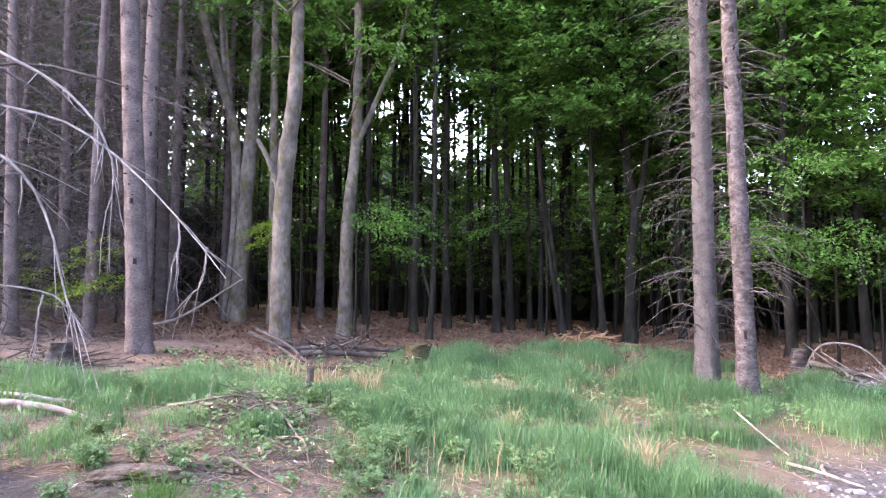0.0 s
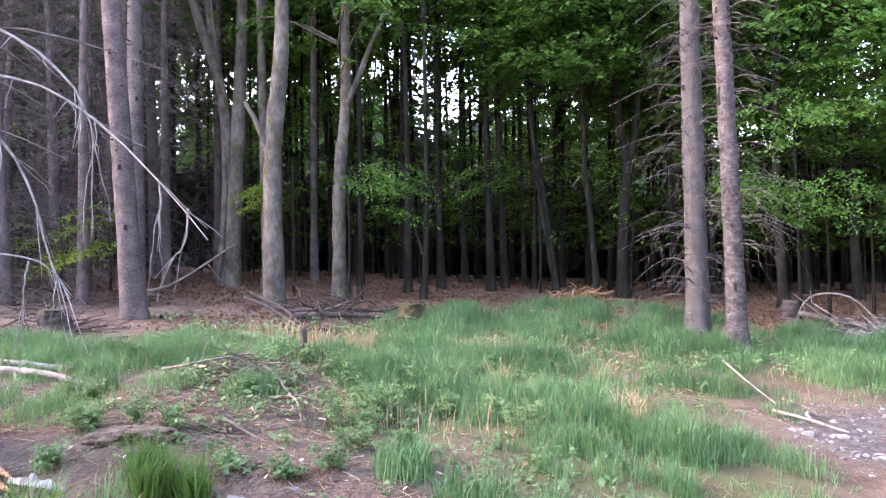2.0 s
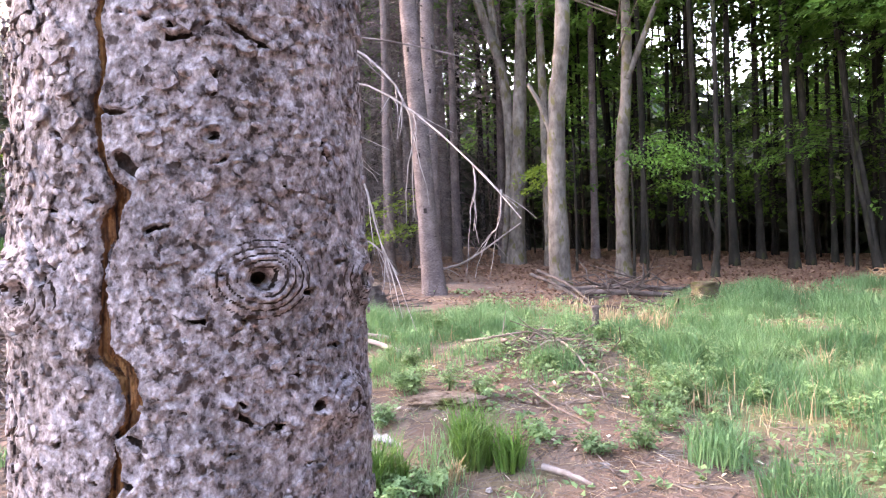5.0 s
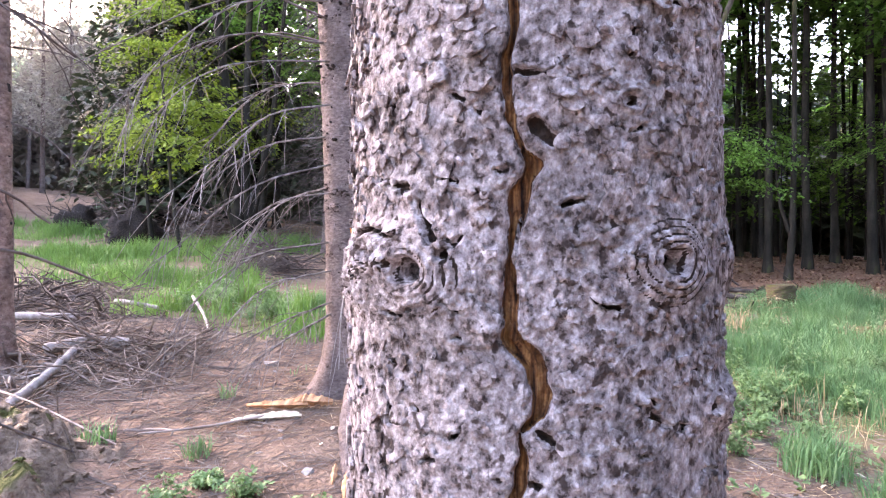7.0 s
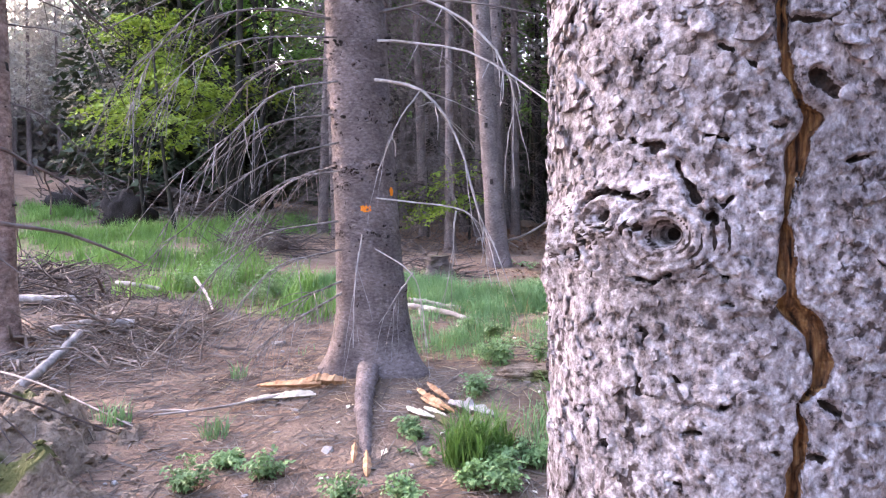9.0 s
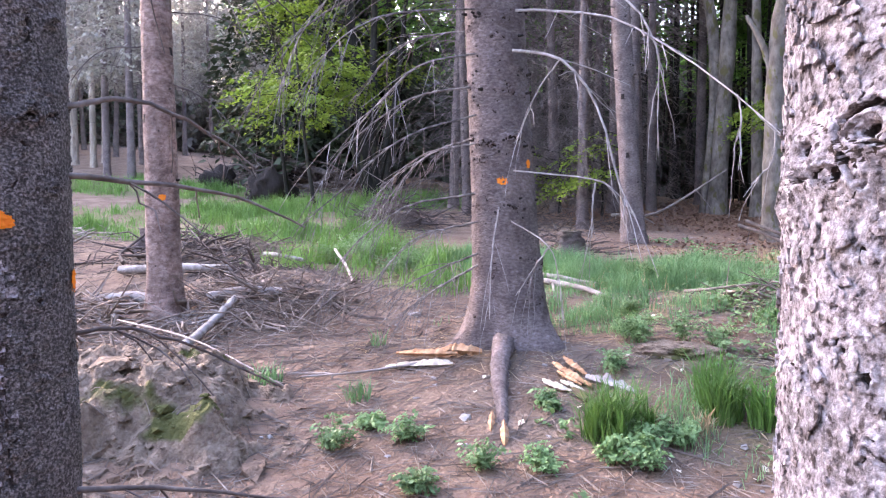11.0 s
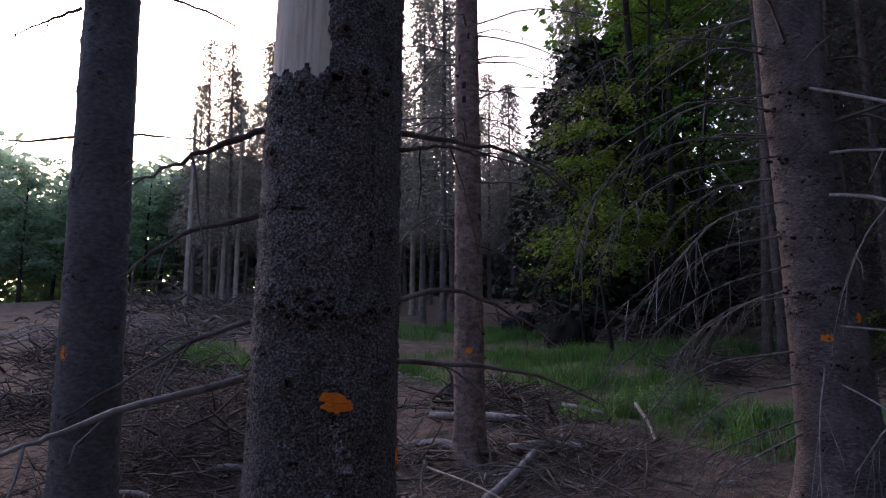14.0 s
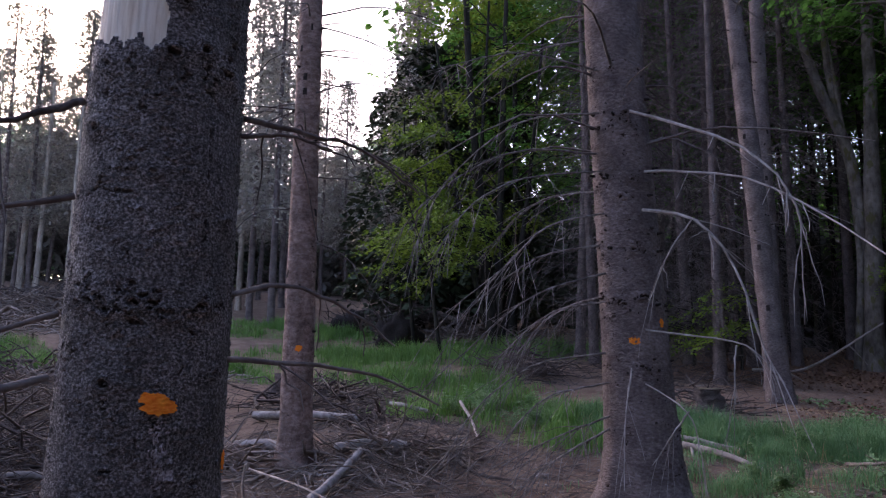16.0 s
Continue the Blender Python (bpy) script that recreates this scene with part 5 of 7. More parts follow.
splinter([(-2.74, 3.42, 0.05), (-2.66, 3.31, 0.05), (-2.60, 3.22, 0.02)], 0.045, 0.02, M_SPLINT, "orange torn root end on the soil", 6)
splinter([(-2.84, 3.46, 0.05), (-2.79, 3.38, 0.05), (-2.74, 3.30, 0.02)], 0.035, 0.018, M_SPLINT, "orange torn root end on the soil", 7)


def spruce(x, y, radius, height, lean, mat, label, seed, branch=None, knots=30, marks=(), group="", flare=0.35):
    """A standing spruce with a bare lower trunk. branch: (low, high, gap, count, length, thickness, twigs)."""
    base = on_ground(x, y)
    ob = thing("spruce_tree", base, label, "tree", group)
    part("trunk", trunk_geo(radius, height, lean, flare, 40, int(height * 13), seed, 0.035, 0.3, knots=knots), [mat, M_ROT], ob)
    if branch:
        lo, hi, gap, count, length, r0, twigs = branch
        whorl_parts(ob, M_TWIG, radius * 0.8, height, lean, lo, hi, gap, count, length, np.random.RandomState(seed), r0=r0, twigs=twigs)
    rs = np.random.RandomState(seed + 5)
    for k in range(26):
        part("branch_stub", stub_geo(radius, lean, rs.uniform(0, 360), rs.uniform(0.4, 5.5), rs.uniform(0.03, 0.07), rs.uniform(0.007, 0.012), seed * 40 + k), M_ROT, ob)
    for an, z, w, h in marks:
        part("paint_mark", paint_geo(an, z - base[2], w, h, radius * 1.02, lean, seed), M_PAINT, ob, "orange paint daub")
    return ob


t3 = spruce(-6.42, 3.64, 0.134, 13, (-0.004, -0.006), M_BARK_RUST, "straight reddish spruce trunk with orange mark", 41, (3.0, 12, 0.4, 4, 1.5, 0.011, 4), 60, [(-30, 1.60, 0.07, 0.07)])
branch_parts(t3, t3.location, [
    [(-6.44, 3.72, 4.72), (-6.16, 4.04, 4.6), (-5.86, 4.29, 4.36), (-5.62, 4.42, 3.91)], [(-6.45, 3.7, 4.15), (-6.16, 4.03, 4.05), (-6.01, 4.08, 3.78)],
    [(-6.45, 3.7, 3.75), (-6.17, 4.02, 3.51), (-5.94, 4.17, 2.98), (-5.89, 4.25, 2.76)], [(-6.5, 3.6, 3.86), (-6.63, 3.28, 3.68), (-6.63, 3.04, 3.43)],
    [(-6.4, 3.6, 2.6), (-6.2, 3.95, 2.45), (-5.95, 4.3, 1.95)], [(-6.5, 3.6, 2.9), (-6.55, 3.2, 2.8), (-6.6, 2.9, 2.45)],
    [(-6.4, 3.7, 3.2), (-6.0, 4.1, 3.1), (-5.6, 4.5, 2.5)]], M_TWIG, 0.009, 5, 0.35, 42)
spruce(-4.76, 9.66, 0.14, 15, (-0.058, -0.028), M_BARK_RED, "tall slightly leaning spruce at the forest edge", 43, (2.2, 13, 0.8, 3, 0.5, 0.008, 1), 80)
spruce(-5.38, 10.93, 0.13, 15, (0.0, 0.0), M_BARK_RED, "tall spruce standing close behind another", 44, (1.5, 13, 0.6, 3, 0.6, 0.008, 2), 60)
spruce(2.50, 9.55, 0.136, 15, (0.003, 0.0), M_BARK_DARK, "reddish grey spruce with short dead branches", 45, (0.5, 9, 0.22, 6, 0.8, 0.008, 5), 90)
spruce(2.775, 8.95, 0.106, 15, (-0.015, 0.004), M_BARK, "pale grey spruce with short dead branches", 46, (1.2, 10, 0.30, 5, 0.75, 0.007, 4), 110)

# ---- the beeches at the forest edge ----
def stems_tree(name, x, y, bearing, stems, mat, label, seed, crown=None, group="", leafmat=None, joined=False):
    """A broadleaf tree from stems given as (right, up) metres across the line of sight from the walk; the first stem is the trunk."""
    base = on_ground(x, y)
    ob = thing(name, base, label, "tree", group)
    right = np.array((math.cos(radians(bearing)), math.sin(radians(bearing)), 0))
    rng = np.random.RandomState(seed)
    for k, (pts, r0, r1) in enumerate(stems):
        line = curve([right * u + np.array((0.0, 0, h)) + np.array((-right[1], right[0], 0)) * rng.uniform(-0.1, 0.1) * (h > 1) for u, h in pts], 14 if joined else 30)
        rad = np.linspace(r0, r1, len(line)) * (1 + 0.05 * rng.randn(len(line)))
        if k == 0:
            line = np.vstack([line[0] - (0, 0, 0.3), line])
            hh = line[:, 2]
            rad = np.r_[rad[0], rad] * (1 + 0.45 * np.exp(-np.maximum(hh, 0) / 0.18))
        part("trunk" if k == 0 else "limb", Geo().tube(line, rad, 8 if joined else 16 if r0 > 0.06 else 8, 0, 0.06), mat, ob)
    if crown:
        if joined:
            wood = Geo()
            g = leafy_crown(rng, *crown, radius=stems[0][1], wood=lambda: wood)
            tagged(part("limb", wood, mat, ob), kind="stuff")
        else:
            each, finish = branch_maker(ob, mat, "limb")
            g = leafy_crown(rng, *crown, radius=stems[0][1], wood=each)
            finish()
        part("crown", g, leafmat or M_LEAF, ob, "layered green leaves", smooth=False)
    return ob


EDGE = "trees at the forest edge"
stems_tree("beech_tree", -4.99, 13.87, 20, [([(0, 0), (0.12, 2.4), (0.2, 4.1), (0.26, 6.3), (0.3, 12)], 0.16, 0.08), ([(0.0, 1.6), (-0.15, 3.7), (-0.6, 5.2), (-0.85, 6.6), (-1.1, 11)], 0.12, 0.05),
           ([(-0.2, 3.8), (-0.35, 4.8), (-0.45, 6.2), (-0.4, 9)], 0.07, 0.03), ([(-0.25, 0), (-0.1, 1.9), (-0.2, 3.9), (-0.5, 7)], 0.07, 0.03)], M_BEECH,
           "old forked beech with mossy flaking bark", 61, (5.6, 11, 2.6, 26, 7, 24, 0.085), EDGE)
stems_tree("beech_tree", -4.25, 13.8, 18, [([(0, 0), (-0.05, 2.5), (-0.1, 5.5), (-0.15, 12)], 0.11, 0.05)], M_BEECH, "straight grey beech trunk", 62, (5.2, 11, 2.6, 30, 7, 24, 0.09), EDGE)
stems_tree("beech_tree", -3.3, 11.05, 17, [([(0, 0), (0.0, 2.3), (0.14, 3.9), (0.17, 5.3), (0.3, 11)], 0.15, 0.08), ([(0.0, 2.15), (-0.2, 2.75), (-0.4, 3.15)], 0.055, 0.03)], M_BEECH,
           "smooth grey beech with a broken side limb", 63, (5.0, 10, 2.4, 24, 7, 24, 0.085), EDGE)
stems_tree("beech_tree", -2.71, 12.98, 11, [([(0, 0), (0.02, 2.0), (0.15, 3.6), (0.16, 5.9), (0.2, 11)], 0.13, 0.06), ([(0.15, 3.4), (0.55, 4.4), (1.0, 5.7), (1.5, 9)], 0.06, 0.025)], M_BEECH,
           "grey beech with a forked upper trunk", 64, (3.8, 10, 2.6, 44, 8, 26, 0.085), EDGE)
stems_tree("beech_tree", -3.9, 15.98, 14, [([(0, 0), (0.02, 3), (0.04, 6), (0, 13)], 0.09, 0.05)], M_BARK_RED, "slim reddish straight tree trunk", 65, (5.0, 11, 2.4, 30, 7, 24, 0.09), EDGE)
stems_tree("beech_tree", -1.24, 13.05, 5, [([(0, 0), (0.06, 0.8), (0.1, 3.0), (0.1, 9)], 0.06, 0.03), ([(0.04, 0.7), (-0.12, 1.3), (-0.2, 2.2)], 0.035, 0.012)], M_SHADE_BARK,
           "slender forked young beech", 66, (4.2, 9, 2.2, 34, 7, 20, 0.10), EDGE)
stems_tree("beech_tree", -0.03, 14.32, 0, [([(0, 0), (-0.03, 3), (-0.05, 6), (0, 12)], 0.08, 0.04)], M_SHADE_BARK, "straight grey beech trunk", 67, (4.4, 10, 2.4, 40, 7, 22, 0.10), EDGE)
stems_tree("beech_tree", 0.25, 14.94, 0, [([(0, 0), (-0.06, 3), (-0.1, 6), (0, 12)], 0.07, 0.04)], M_SHADE_BARK, "straight grey beech trunk", 68, (4.4, 11, 2.4, 40, 7, 22, 0.10), EDGE)
stems_tree("beech_tree", 1.23, 14.39, -5, [([(0, 0), (-0.2, 1.8), (-0.45, 3.6), (-0.7, 7)], 0.065, 0.025), ([(-0.02, 0), (-0.3, 2.0), (-0.42, 3.8), (-0.6, 6.5)], 0.05, 0.02)], M_SHADE_BARK,
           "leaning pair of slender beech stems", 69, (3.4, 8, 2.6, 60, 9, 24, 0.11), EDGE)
stems_tree("beech_tree", 1.9, 13.68, -8, [([(0, 0), (-0.1, 1.6), (-0.18, 3.2), (-0.2, 10)], 0.065, 0.03)], M_SHADE_BARK, "slim grey beech trunk", 70, (3.2, 9, 2.6, 64, 9, 24, 0.11), EDGE)
stems_tree("beech_tree", 2.36, 13.74, -10, [([(0, 0), (0.05, 1.4), (0.13, 2.5), (-0.05, 4.2), (-0.2, 10)], 0.11, 0.05), ([(0.12, 2.3), (0.35, 3.4), (0.5, 6)], 0.07, 0.03)], M_SHADE_BARK,
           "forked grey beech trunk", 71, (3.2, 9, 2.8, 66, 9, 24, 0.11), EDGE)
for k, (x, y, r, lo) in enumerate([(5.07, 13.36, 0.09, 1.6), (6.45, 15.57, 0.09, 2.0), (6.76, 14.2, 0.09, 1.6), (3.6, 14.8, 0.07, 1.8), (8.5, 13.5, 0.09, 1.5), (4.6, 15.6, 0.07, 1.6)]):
    stems_tree("beech_tree", x, y, -18, [([(0, 0), (-0.05, 2.5), (0.05, 6), (0, 12)], r, 0.05)], M_SHADE_BARK, "grey beech trunk under low leafy branches", 72 + k, (lo + 0.9, 9, 2.9, 64, 8, 24, 0.11), EDGE)
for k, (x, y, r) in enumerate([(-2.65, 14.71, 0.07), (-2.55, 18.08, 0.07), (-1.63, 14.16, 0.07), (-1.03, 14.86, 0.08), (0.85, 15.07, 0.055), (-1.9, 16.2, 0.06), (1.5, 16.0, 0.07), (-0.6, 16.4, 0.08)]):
    stems_tree("beech_tree", x, y, 0, [([(0, 0), (0.03 * (-1) ** k, 2.5), (0, 6), (0, 12)], r, 0.03)], M_SHADE_BARK, "slim shaded beech stem", 80 + k, (4.4, 11, 2.5, 30, 7, 24, 0.09), EDGE)


def low_spray(x, y, z, heading, length, seed, mat, label):
    """A young beech with a leafy bough reaching out low."""
    rng = np.random.RandomState(seed)
    base = on_ground(x, y)
    ob = thing("beech_sapling", base, label, "sapling")
    wood = Geo()
    d = np.array((math.cos(radians(heading)), math.sin(radians(heading)), 0))
    h = z - base[2]
    wood.tube(curve([(0, 0, -0.1), (0.02, 0.02, h * 0.5), (0, 0, h + 0.5)], 8), np.linspace(0.03, 0.012, 9), 6)
    os_, hs, ls = [], [], []
    for k in range(7):
        hh = h + rng.uniform(-0.35, 0.45)
        a = radians(heading) + rng.normal(0, 0.35)
        line = curve([(0, 0, hh), (math.cos(a) * length * 0.5, math.sin(a) * length * 0.5, hh + 0.12), (math.cos(a) * length, math.sin(a) * length, hh - 0.1 * length)], 8)
        wood.tube(line, np.linspace(0.012, 0.003, len(line)), 4)
        for p in line[2:]:
            os_.append(p), hs.append(a + rng.normal(0, 0.6)), ls.append(rng.uniform(0.35, 0.6))
    part("trunk", wood, M_SHADE_BARK, ob)
    part("crown", leaf_sprays(Geo(), os_, hs, ls, rng, 18, 0.06, 0.45, 0.45, 0.6), mat, ob, "layered green leaves", smooth=False)
    return ob


for k, (x, y, z, hd, ln, mt) in enumerate([(-2.5, 12.75, 3.0, -25, 1.3, M_LEAF), (-2.3, 12.9, 2.9, -60, 1.0, M_LEAF), (0.9, 14.2, 3.2, 180, 1.4, M_LEAF),
                                            (3.1, 11.4, 2.4, -40, 1.3, M_LEAF), (3.9, 12.2, 2.9, -90, 1.4, M_LEAF), (5.4, 12.4, 2.6, -120, 1.4, M_LEAF), (-3.6, 13.2, 3.2, 200, 0.7, M_LEAF_FRESH),
                                            (6.3, 12.8, 2.4, -90, 1.4, M_LEAF), (-5.6, 11.5, 2.2, 200, 0.9, M_LEAF_FRESH), (-6.6, 12.4, 1.9, 240, 1.0, M_LEAF_FRESH), (-7.6, 12.6, 2.4, 200, 1.2, M_LEAF_FRESH), (4.6, 11.6, 3.6, -100, 1.5, M_LEAF)]):
    low_spray(x, y, z, hd, ln, 100 + k, mt, "young beech with flat layered fresh leaves")


# ---- the depth of the wood ----
def beech_template(seed, radius, height, lo, limbs, label):
    ob = stems_tree("beech_tree", 0, 0, 0, [([(0, 0), (0.1 * (seed % 3 - 1), height * 0.4), (0, height)], radius, 0.03)], M_SHADE_BARK, label, seed, (lo, height, 2.6, limbs, 5, 10, 0.2, (0, 0), (0, 0), None, 1.1), "trees deep in the wood", joined=True)
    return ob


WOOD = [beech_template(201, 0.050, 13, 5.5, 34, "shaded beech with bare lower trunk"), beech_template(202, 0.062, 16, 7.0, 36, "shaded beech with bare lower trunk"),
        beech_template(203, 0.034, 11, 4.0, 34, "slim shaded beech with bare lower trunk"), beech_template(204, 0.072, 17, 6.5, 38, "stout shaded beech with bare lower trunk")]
rng = np.random.RandomState(77)
spots = [(o.matrix_basis.translation.x, o.matrix_basis.translation.y) for o in scene.objects if o.parent is None and o.get("category") == "tree"]
count = 0
for _ in range(6000):
    b, far = rng.uniform(-40, 38), math.sqrt(rng.uniform(15.5**2, 35**2))
    x, y = polar(b, far)
    if far > 20 and (-2 < b < 10 or -11 < b < -7 or -33 < b < -27) or far > 27 and -20 < b < -16:
        continue
    near = 0.8 if far < 24 else 1.3 if far < 34 else 2.3
    if y < 15.6 + 0.03 * abs(x) or any((x - a) ** 2 + (y - c) ** 2 < near**2 for a, c in spots):
        continue
    spots.append((x, y))
    m = pose(*on_ground(x, y), rng.uniform(-2, 2), rng.uniform(-2, 2), rng.uniform(0, 360)) 
    src = WOOD[rng.randint(4)]
    if count < 4:
        WOOD[count].matrix_basis = m
    else:
        copy_thing(src, m)
    count += 1
    if count >= 200:
        break


def understory(seed, height, label):
    """A young shaded beech, thin-stemmed, with flat sprays of leaves from knee height up."""
    rng = np.random.RandomState(seed)
    ob = thing("beech_sapling", (0, 0, 0), label, "sapling", "young beeches under the trees")
    part("trunk", Geo().tube(curve([(0, 0, -0.1), (0.06, 0.03, height * 0.5), (0, 0, height)], 8), np.linspace(0.02, 0.005, 9), 5), M_SHADE_BARK, ob)
    wood = Geo()
    crown = leafy_crown(rng, 0.8, height, 1.3, 20, 5, 16, 0.085, spray_len=0.65, radius=0.04, wood=lambda: wood)
    tagged(part("limb", wood, M_SHADE_BARK, ob), kind="stuff")
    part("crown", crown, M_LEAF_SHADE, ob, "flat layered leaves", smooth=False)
    return ob


UNDER = [understory(206, 3.4, "young beech with flat sprays in shade-dark green"), understory(207, 4.8, "young beech with flat sprays in shade-dark green")]
spots = [(3.2, 15.5), (1.0, 15.4), (-1.5, 15.3), (5.6, 14.6), (2.2, 16.8), (-0.4, 17.6), (4.0, 17.2), (7.4, 15.2), (6.6, 17.0), (-3.2, 16.8), (-4.6, 16.2), (-2.2, 18.6), (0.6, 19.0), (3.0, 19.4), (5.2, 19.2),
         (8.6, 16.8), (-5.8, 17.6), (1.8, 21.0), (-1.0, 21.2), (7.2, 20.2), (4.4, 13.9), (2.7, 14.7), (9.6, 15.0), (-3.6, 20.4), (10.4, 18.4), (0.2, 16.4), (5.9, 16.1), (7.9, 13.9)]
for k, (x, y) in enumerate(spots):
    m = pose(*on_ground(x, y), rng.uniform(-4, 4), rng.uniform(-4, 4), rng.uniform(0, 360))
    if k < 2:
        UNDER[k].matrix_basis = m
    else:
        copy_thing(UNDER[k % 2], m)

POLE = stems_tree("beech_tree", *polar(5.3, 19), 0, [([(0, 0), (0.1, 5), (0, 13)], 0.05, 0.025)], M_SHADE_BARK, "slim dark pole of a shaded beech", 205, (10.5, 13, 1.4, 8, 5, 10, 0.2), "trees deep in the wood", joined=True)
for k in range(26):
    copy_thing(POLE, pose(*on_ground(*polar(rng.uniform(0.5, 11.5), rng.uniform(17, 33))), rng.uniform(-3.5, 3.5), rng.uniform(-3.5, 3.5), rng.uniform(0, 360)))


def far_wood(name, b0, b1, far, high, n, size, mat, label, seed, low=0.0, ragged=0.35):
    """A far wall of foliage: thousands of leaf clumps of uneven height, on a ground of trunks."""
    rng = np.random.RandomState(seed)
    b = rng.uniform(b0, b1, n)
    top = high * (1 + ragged * fbm(b * 0.35, 0 * b, octaves=4, seed=seed))
    h = low + (top - low) * rng.rand(n) ** 0.85
    d = far + rng.uniform(-4, 4, n)
    x, y = -0.4 - d * np.sin(np.radians(b)), 0.4 + d * np.cos(np.radians(b))
    o = np.stack([x, y, ground_z(x, y) + h], -1)
    g = leaf_sprays(Geo(), o, rng.uniform(0, 6.28, n), np.full(n, size * 3), rng, 5, size, 0.3, 0.4, 0.6)
    return solo(name, g, mat, (0, 0, 0), label, "woods", kind="stuff", smooth=False)


# Foliage walls added to keep the gaps between the trunks dark.
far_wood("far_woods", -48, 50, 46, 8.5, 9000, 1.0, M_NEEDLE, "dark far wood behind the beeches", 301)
far_wood("far_woods", -48, 44, 37, 4.5, 6000, 0.8, M_NEEDLE, "added dark foliage closing gaps deep in the wood", 302)

# Leaf roof added mostly above the view, to keep sky light off the trunks.
rng = np.random.RandomState(310)
n = 4400
cx, cy = rng.uniform(-22, 24, n), rng.uniform(15.5, 29, n)
open_strip = np.abs(np.degrees(np.arctan2(-0.4 - cx, cy - 0.4)) - 6) < 4.5
thin = ~open_strip | (rng.rand(n) < 0.12)
cx, cy = cx[thin], cy[thin]
n = len(cx)
roof = leaf_sprays(Geo(), np.stack([cx, cy, ground_z(cx, cy) + rng.uniform(8.5, 12.5, n)], -1), rng.uniform(0, 6.28, n), np.full(n, 1.1), rng, 7, 0.34, 0.2, 0.45)
solo("beech_canopy", roof, M_LEAF, (0, 0, 0), "added roof of beech leaves that shades the wood", "canopy", kind="stuff", smooth=False)

# ---- the thicket of dying spruces ----
def dead_spruce_template(seed, radius, height, lo, count, length, label, needles=0):
    ob = thing("spruce_tree", (0, 0, 0), label, "tree", "dying spruces")
    rng = np.random.RandomState(seed)
    part("trunk", trunk_geo(radius, height, (rng.uniform(-0.02, 0.02), 0), 0.35, 12, 20, seed, 0.03, 0.2), M_BARK_RED, ob)
    tagged(part("dead_twig", whorls(Geo(), radius * 0.7, height, (0, 0), lo, height * 0.95, 0.55 if needles else 0.24, count, length, rng, 0.45, 0.008, 2 if needles else 6, twig_len=0.6, sides=3), M_TWIG, ob), kind="stuff")
    if needles:
        h = rng.uniform(height * 0.25, height, needles)
        a = rng.uniform(0, 6.28, needles)
        rr = rng.uniform(0.1, 1.0, needles) * length * 1.2 * (1.05 - h / height)
        o = np.stack([np.cos(a) * rr, np.sin(a) * rr, h - 0.25 * rr], -1)
        part("crown", leaf_sprays(Geo(), o, a, np.full(needles, 0.5), rng, 8, 0.12, 0.5, 0.25, 0.6), M_DRYNEEDLE, ob, "sparse dying needles", smooth=False)
    return ob


DEAD = [dead_spruce_template(221, 0.10, 11, 0.5, 6, 1.5, "dying spruce bristling with dead twigs"), dead_spruce_template(222, 0.085, 10, 0.4, 6, 1.3, "dying spruce bristling with dead twigs"),
        dead_spruce_template(223, 0.12, 14, 1.0, 5, 1.7, "tall dying spruce with sparse brown needles", 900), dead_spruce_template(224, 0.11, 13, 0.8, 4, 1.5, "tall dying spruce with sparse brown needles", 1200)]
places = [(-7.9, 13.0, 0), (-6.9, 12.2, 1), (-8.3, 14.6, 0), (-6.1, 13.5, 1), (-9.6, 13.8, 0), (-7.1, 15.2, 2), (-8.9, 16.4, 1), (-10.6, 15.4, 3), (-6.3, 11.1, 1), (-11.2, 17.5, 0), (-9.3, 11.9, 1), (-5.9, 15.6, 0), (-7.4, 10.9, 0), (-8.3, 11.6, 1), (-6.6, 12.9, 0), (-10.2, 12.6, 0), (-7.5, 14.0, 1), (-9.0, 13.1, 1)]
rng = np.random.RandomState(88)
for b, d in [(64, 26), (66, 31), (63, 35), (68, 29), (61.5, 30), (78.5, 38), (80, 40), (77, 37), (75, 42), (82, 44), (73, 36), (70, 34), (62.5, 24), (66, 40), (71, 43), (76, 45), (79, 47), (52, 24), (51, 27)]:
    places.append((*polar(b + rng.uniform(-0.6, 0.6), d), rng.choice((2, 3))))
for k in range(16):
    places.append((*polar(50 + 2.0 * k + rng.uniform(-0.8, 0.8), rng.uniform(36, 50)), rng.choice((2, 3))))
used = set()
for x, y, k in places:
    m = pose(*on_ground(x, y), rng.uniform(-2, 2), rng.uniform(-2, 2), rng.uniform(0, 360))
    if k in used:
        copy_thing(DEAD[k], m)
    else:
        DEAD[k].matrix_basis = m
        used.add(k)


# ---- living spruces and broadleaf trees beyond the clearing ----
def live_spruce_template(seed, height, width, label):
    ob = thing("spruce_tree", (0, 0, 0), label, "tree", "far spruces")
    rng = np.random.RandomState(seed)
    part("trunk", trunk_geo(0.14, height, (0, 0), 0.3, 10, 24, seed, 0.03, 0.1), M_SHADE_BARK, ob)
    n = 420
    h = height * rng.uniform(0.10, 1.0, n)
    a = rng.uniform(0, 6.28, n)
    rr = rng.uniform(0.05, 1.0, n) ** 0.7 * width * (1.03 - h / height)
    o = np.stack([np.cos(a) * rr, np.sin(a) * rr, h - 0.3 * rr], -1)
    part("crown", leaf_sprays(Geo(), o, a, np.full(n, 0.9), rng, 8, 0.34, 0.5, 0.3, 0.5), M_NEEDLE, ob, "dark green needles", smooth=False)
    return ob


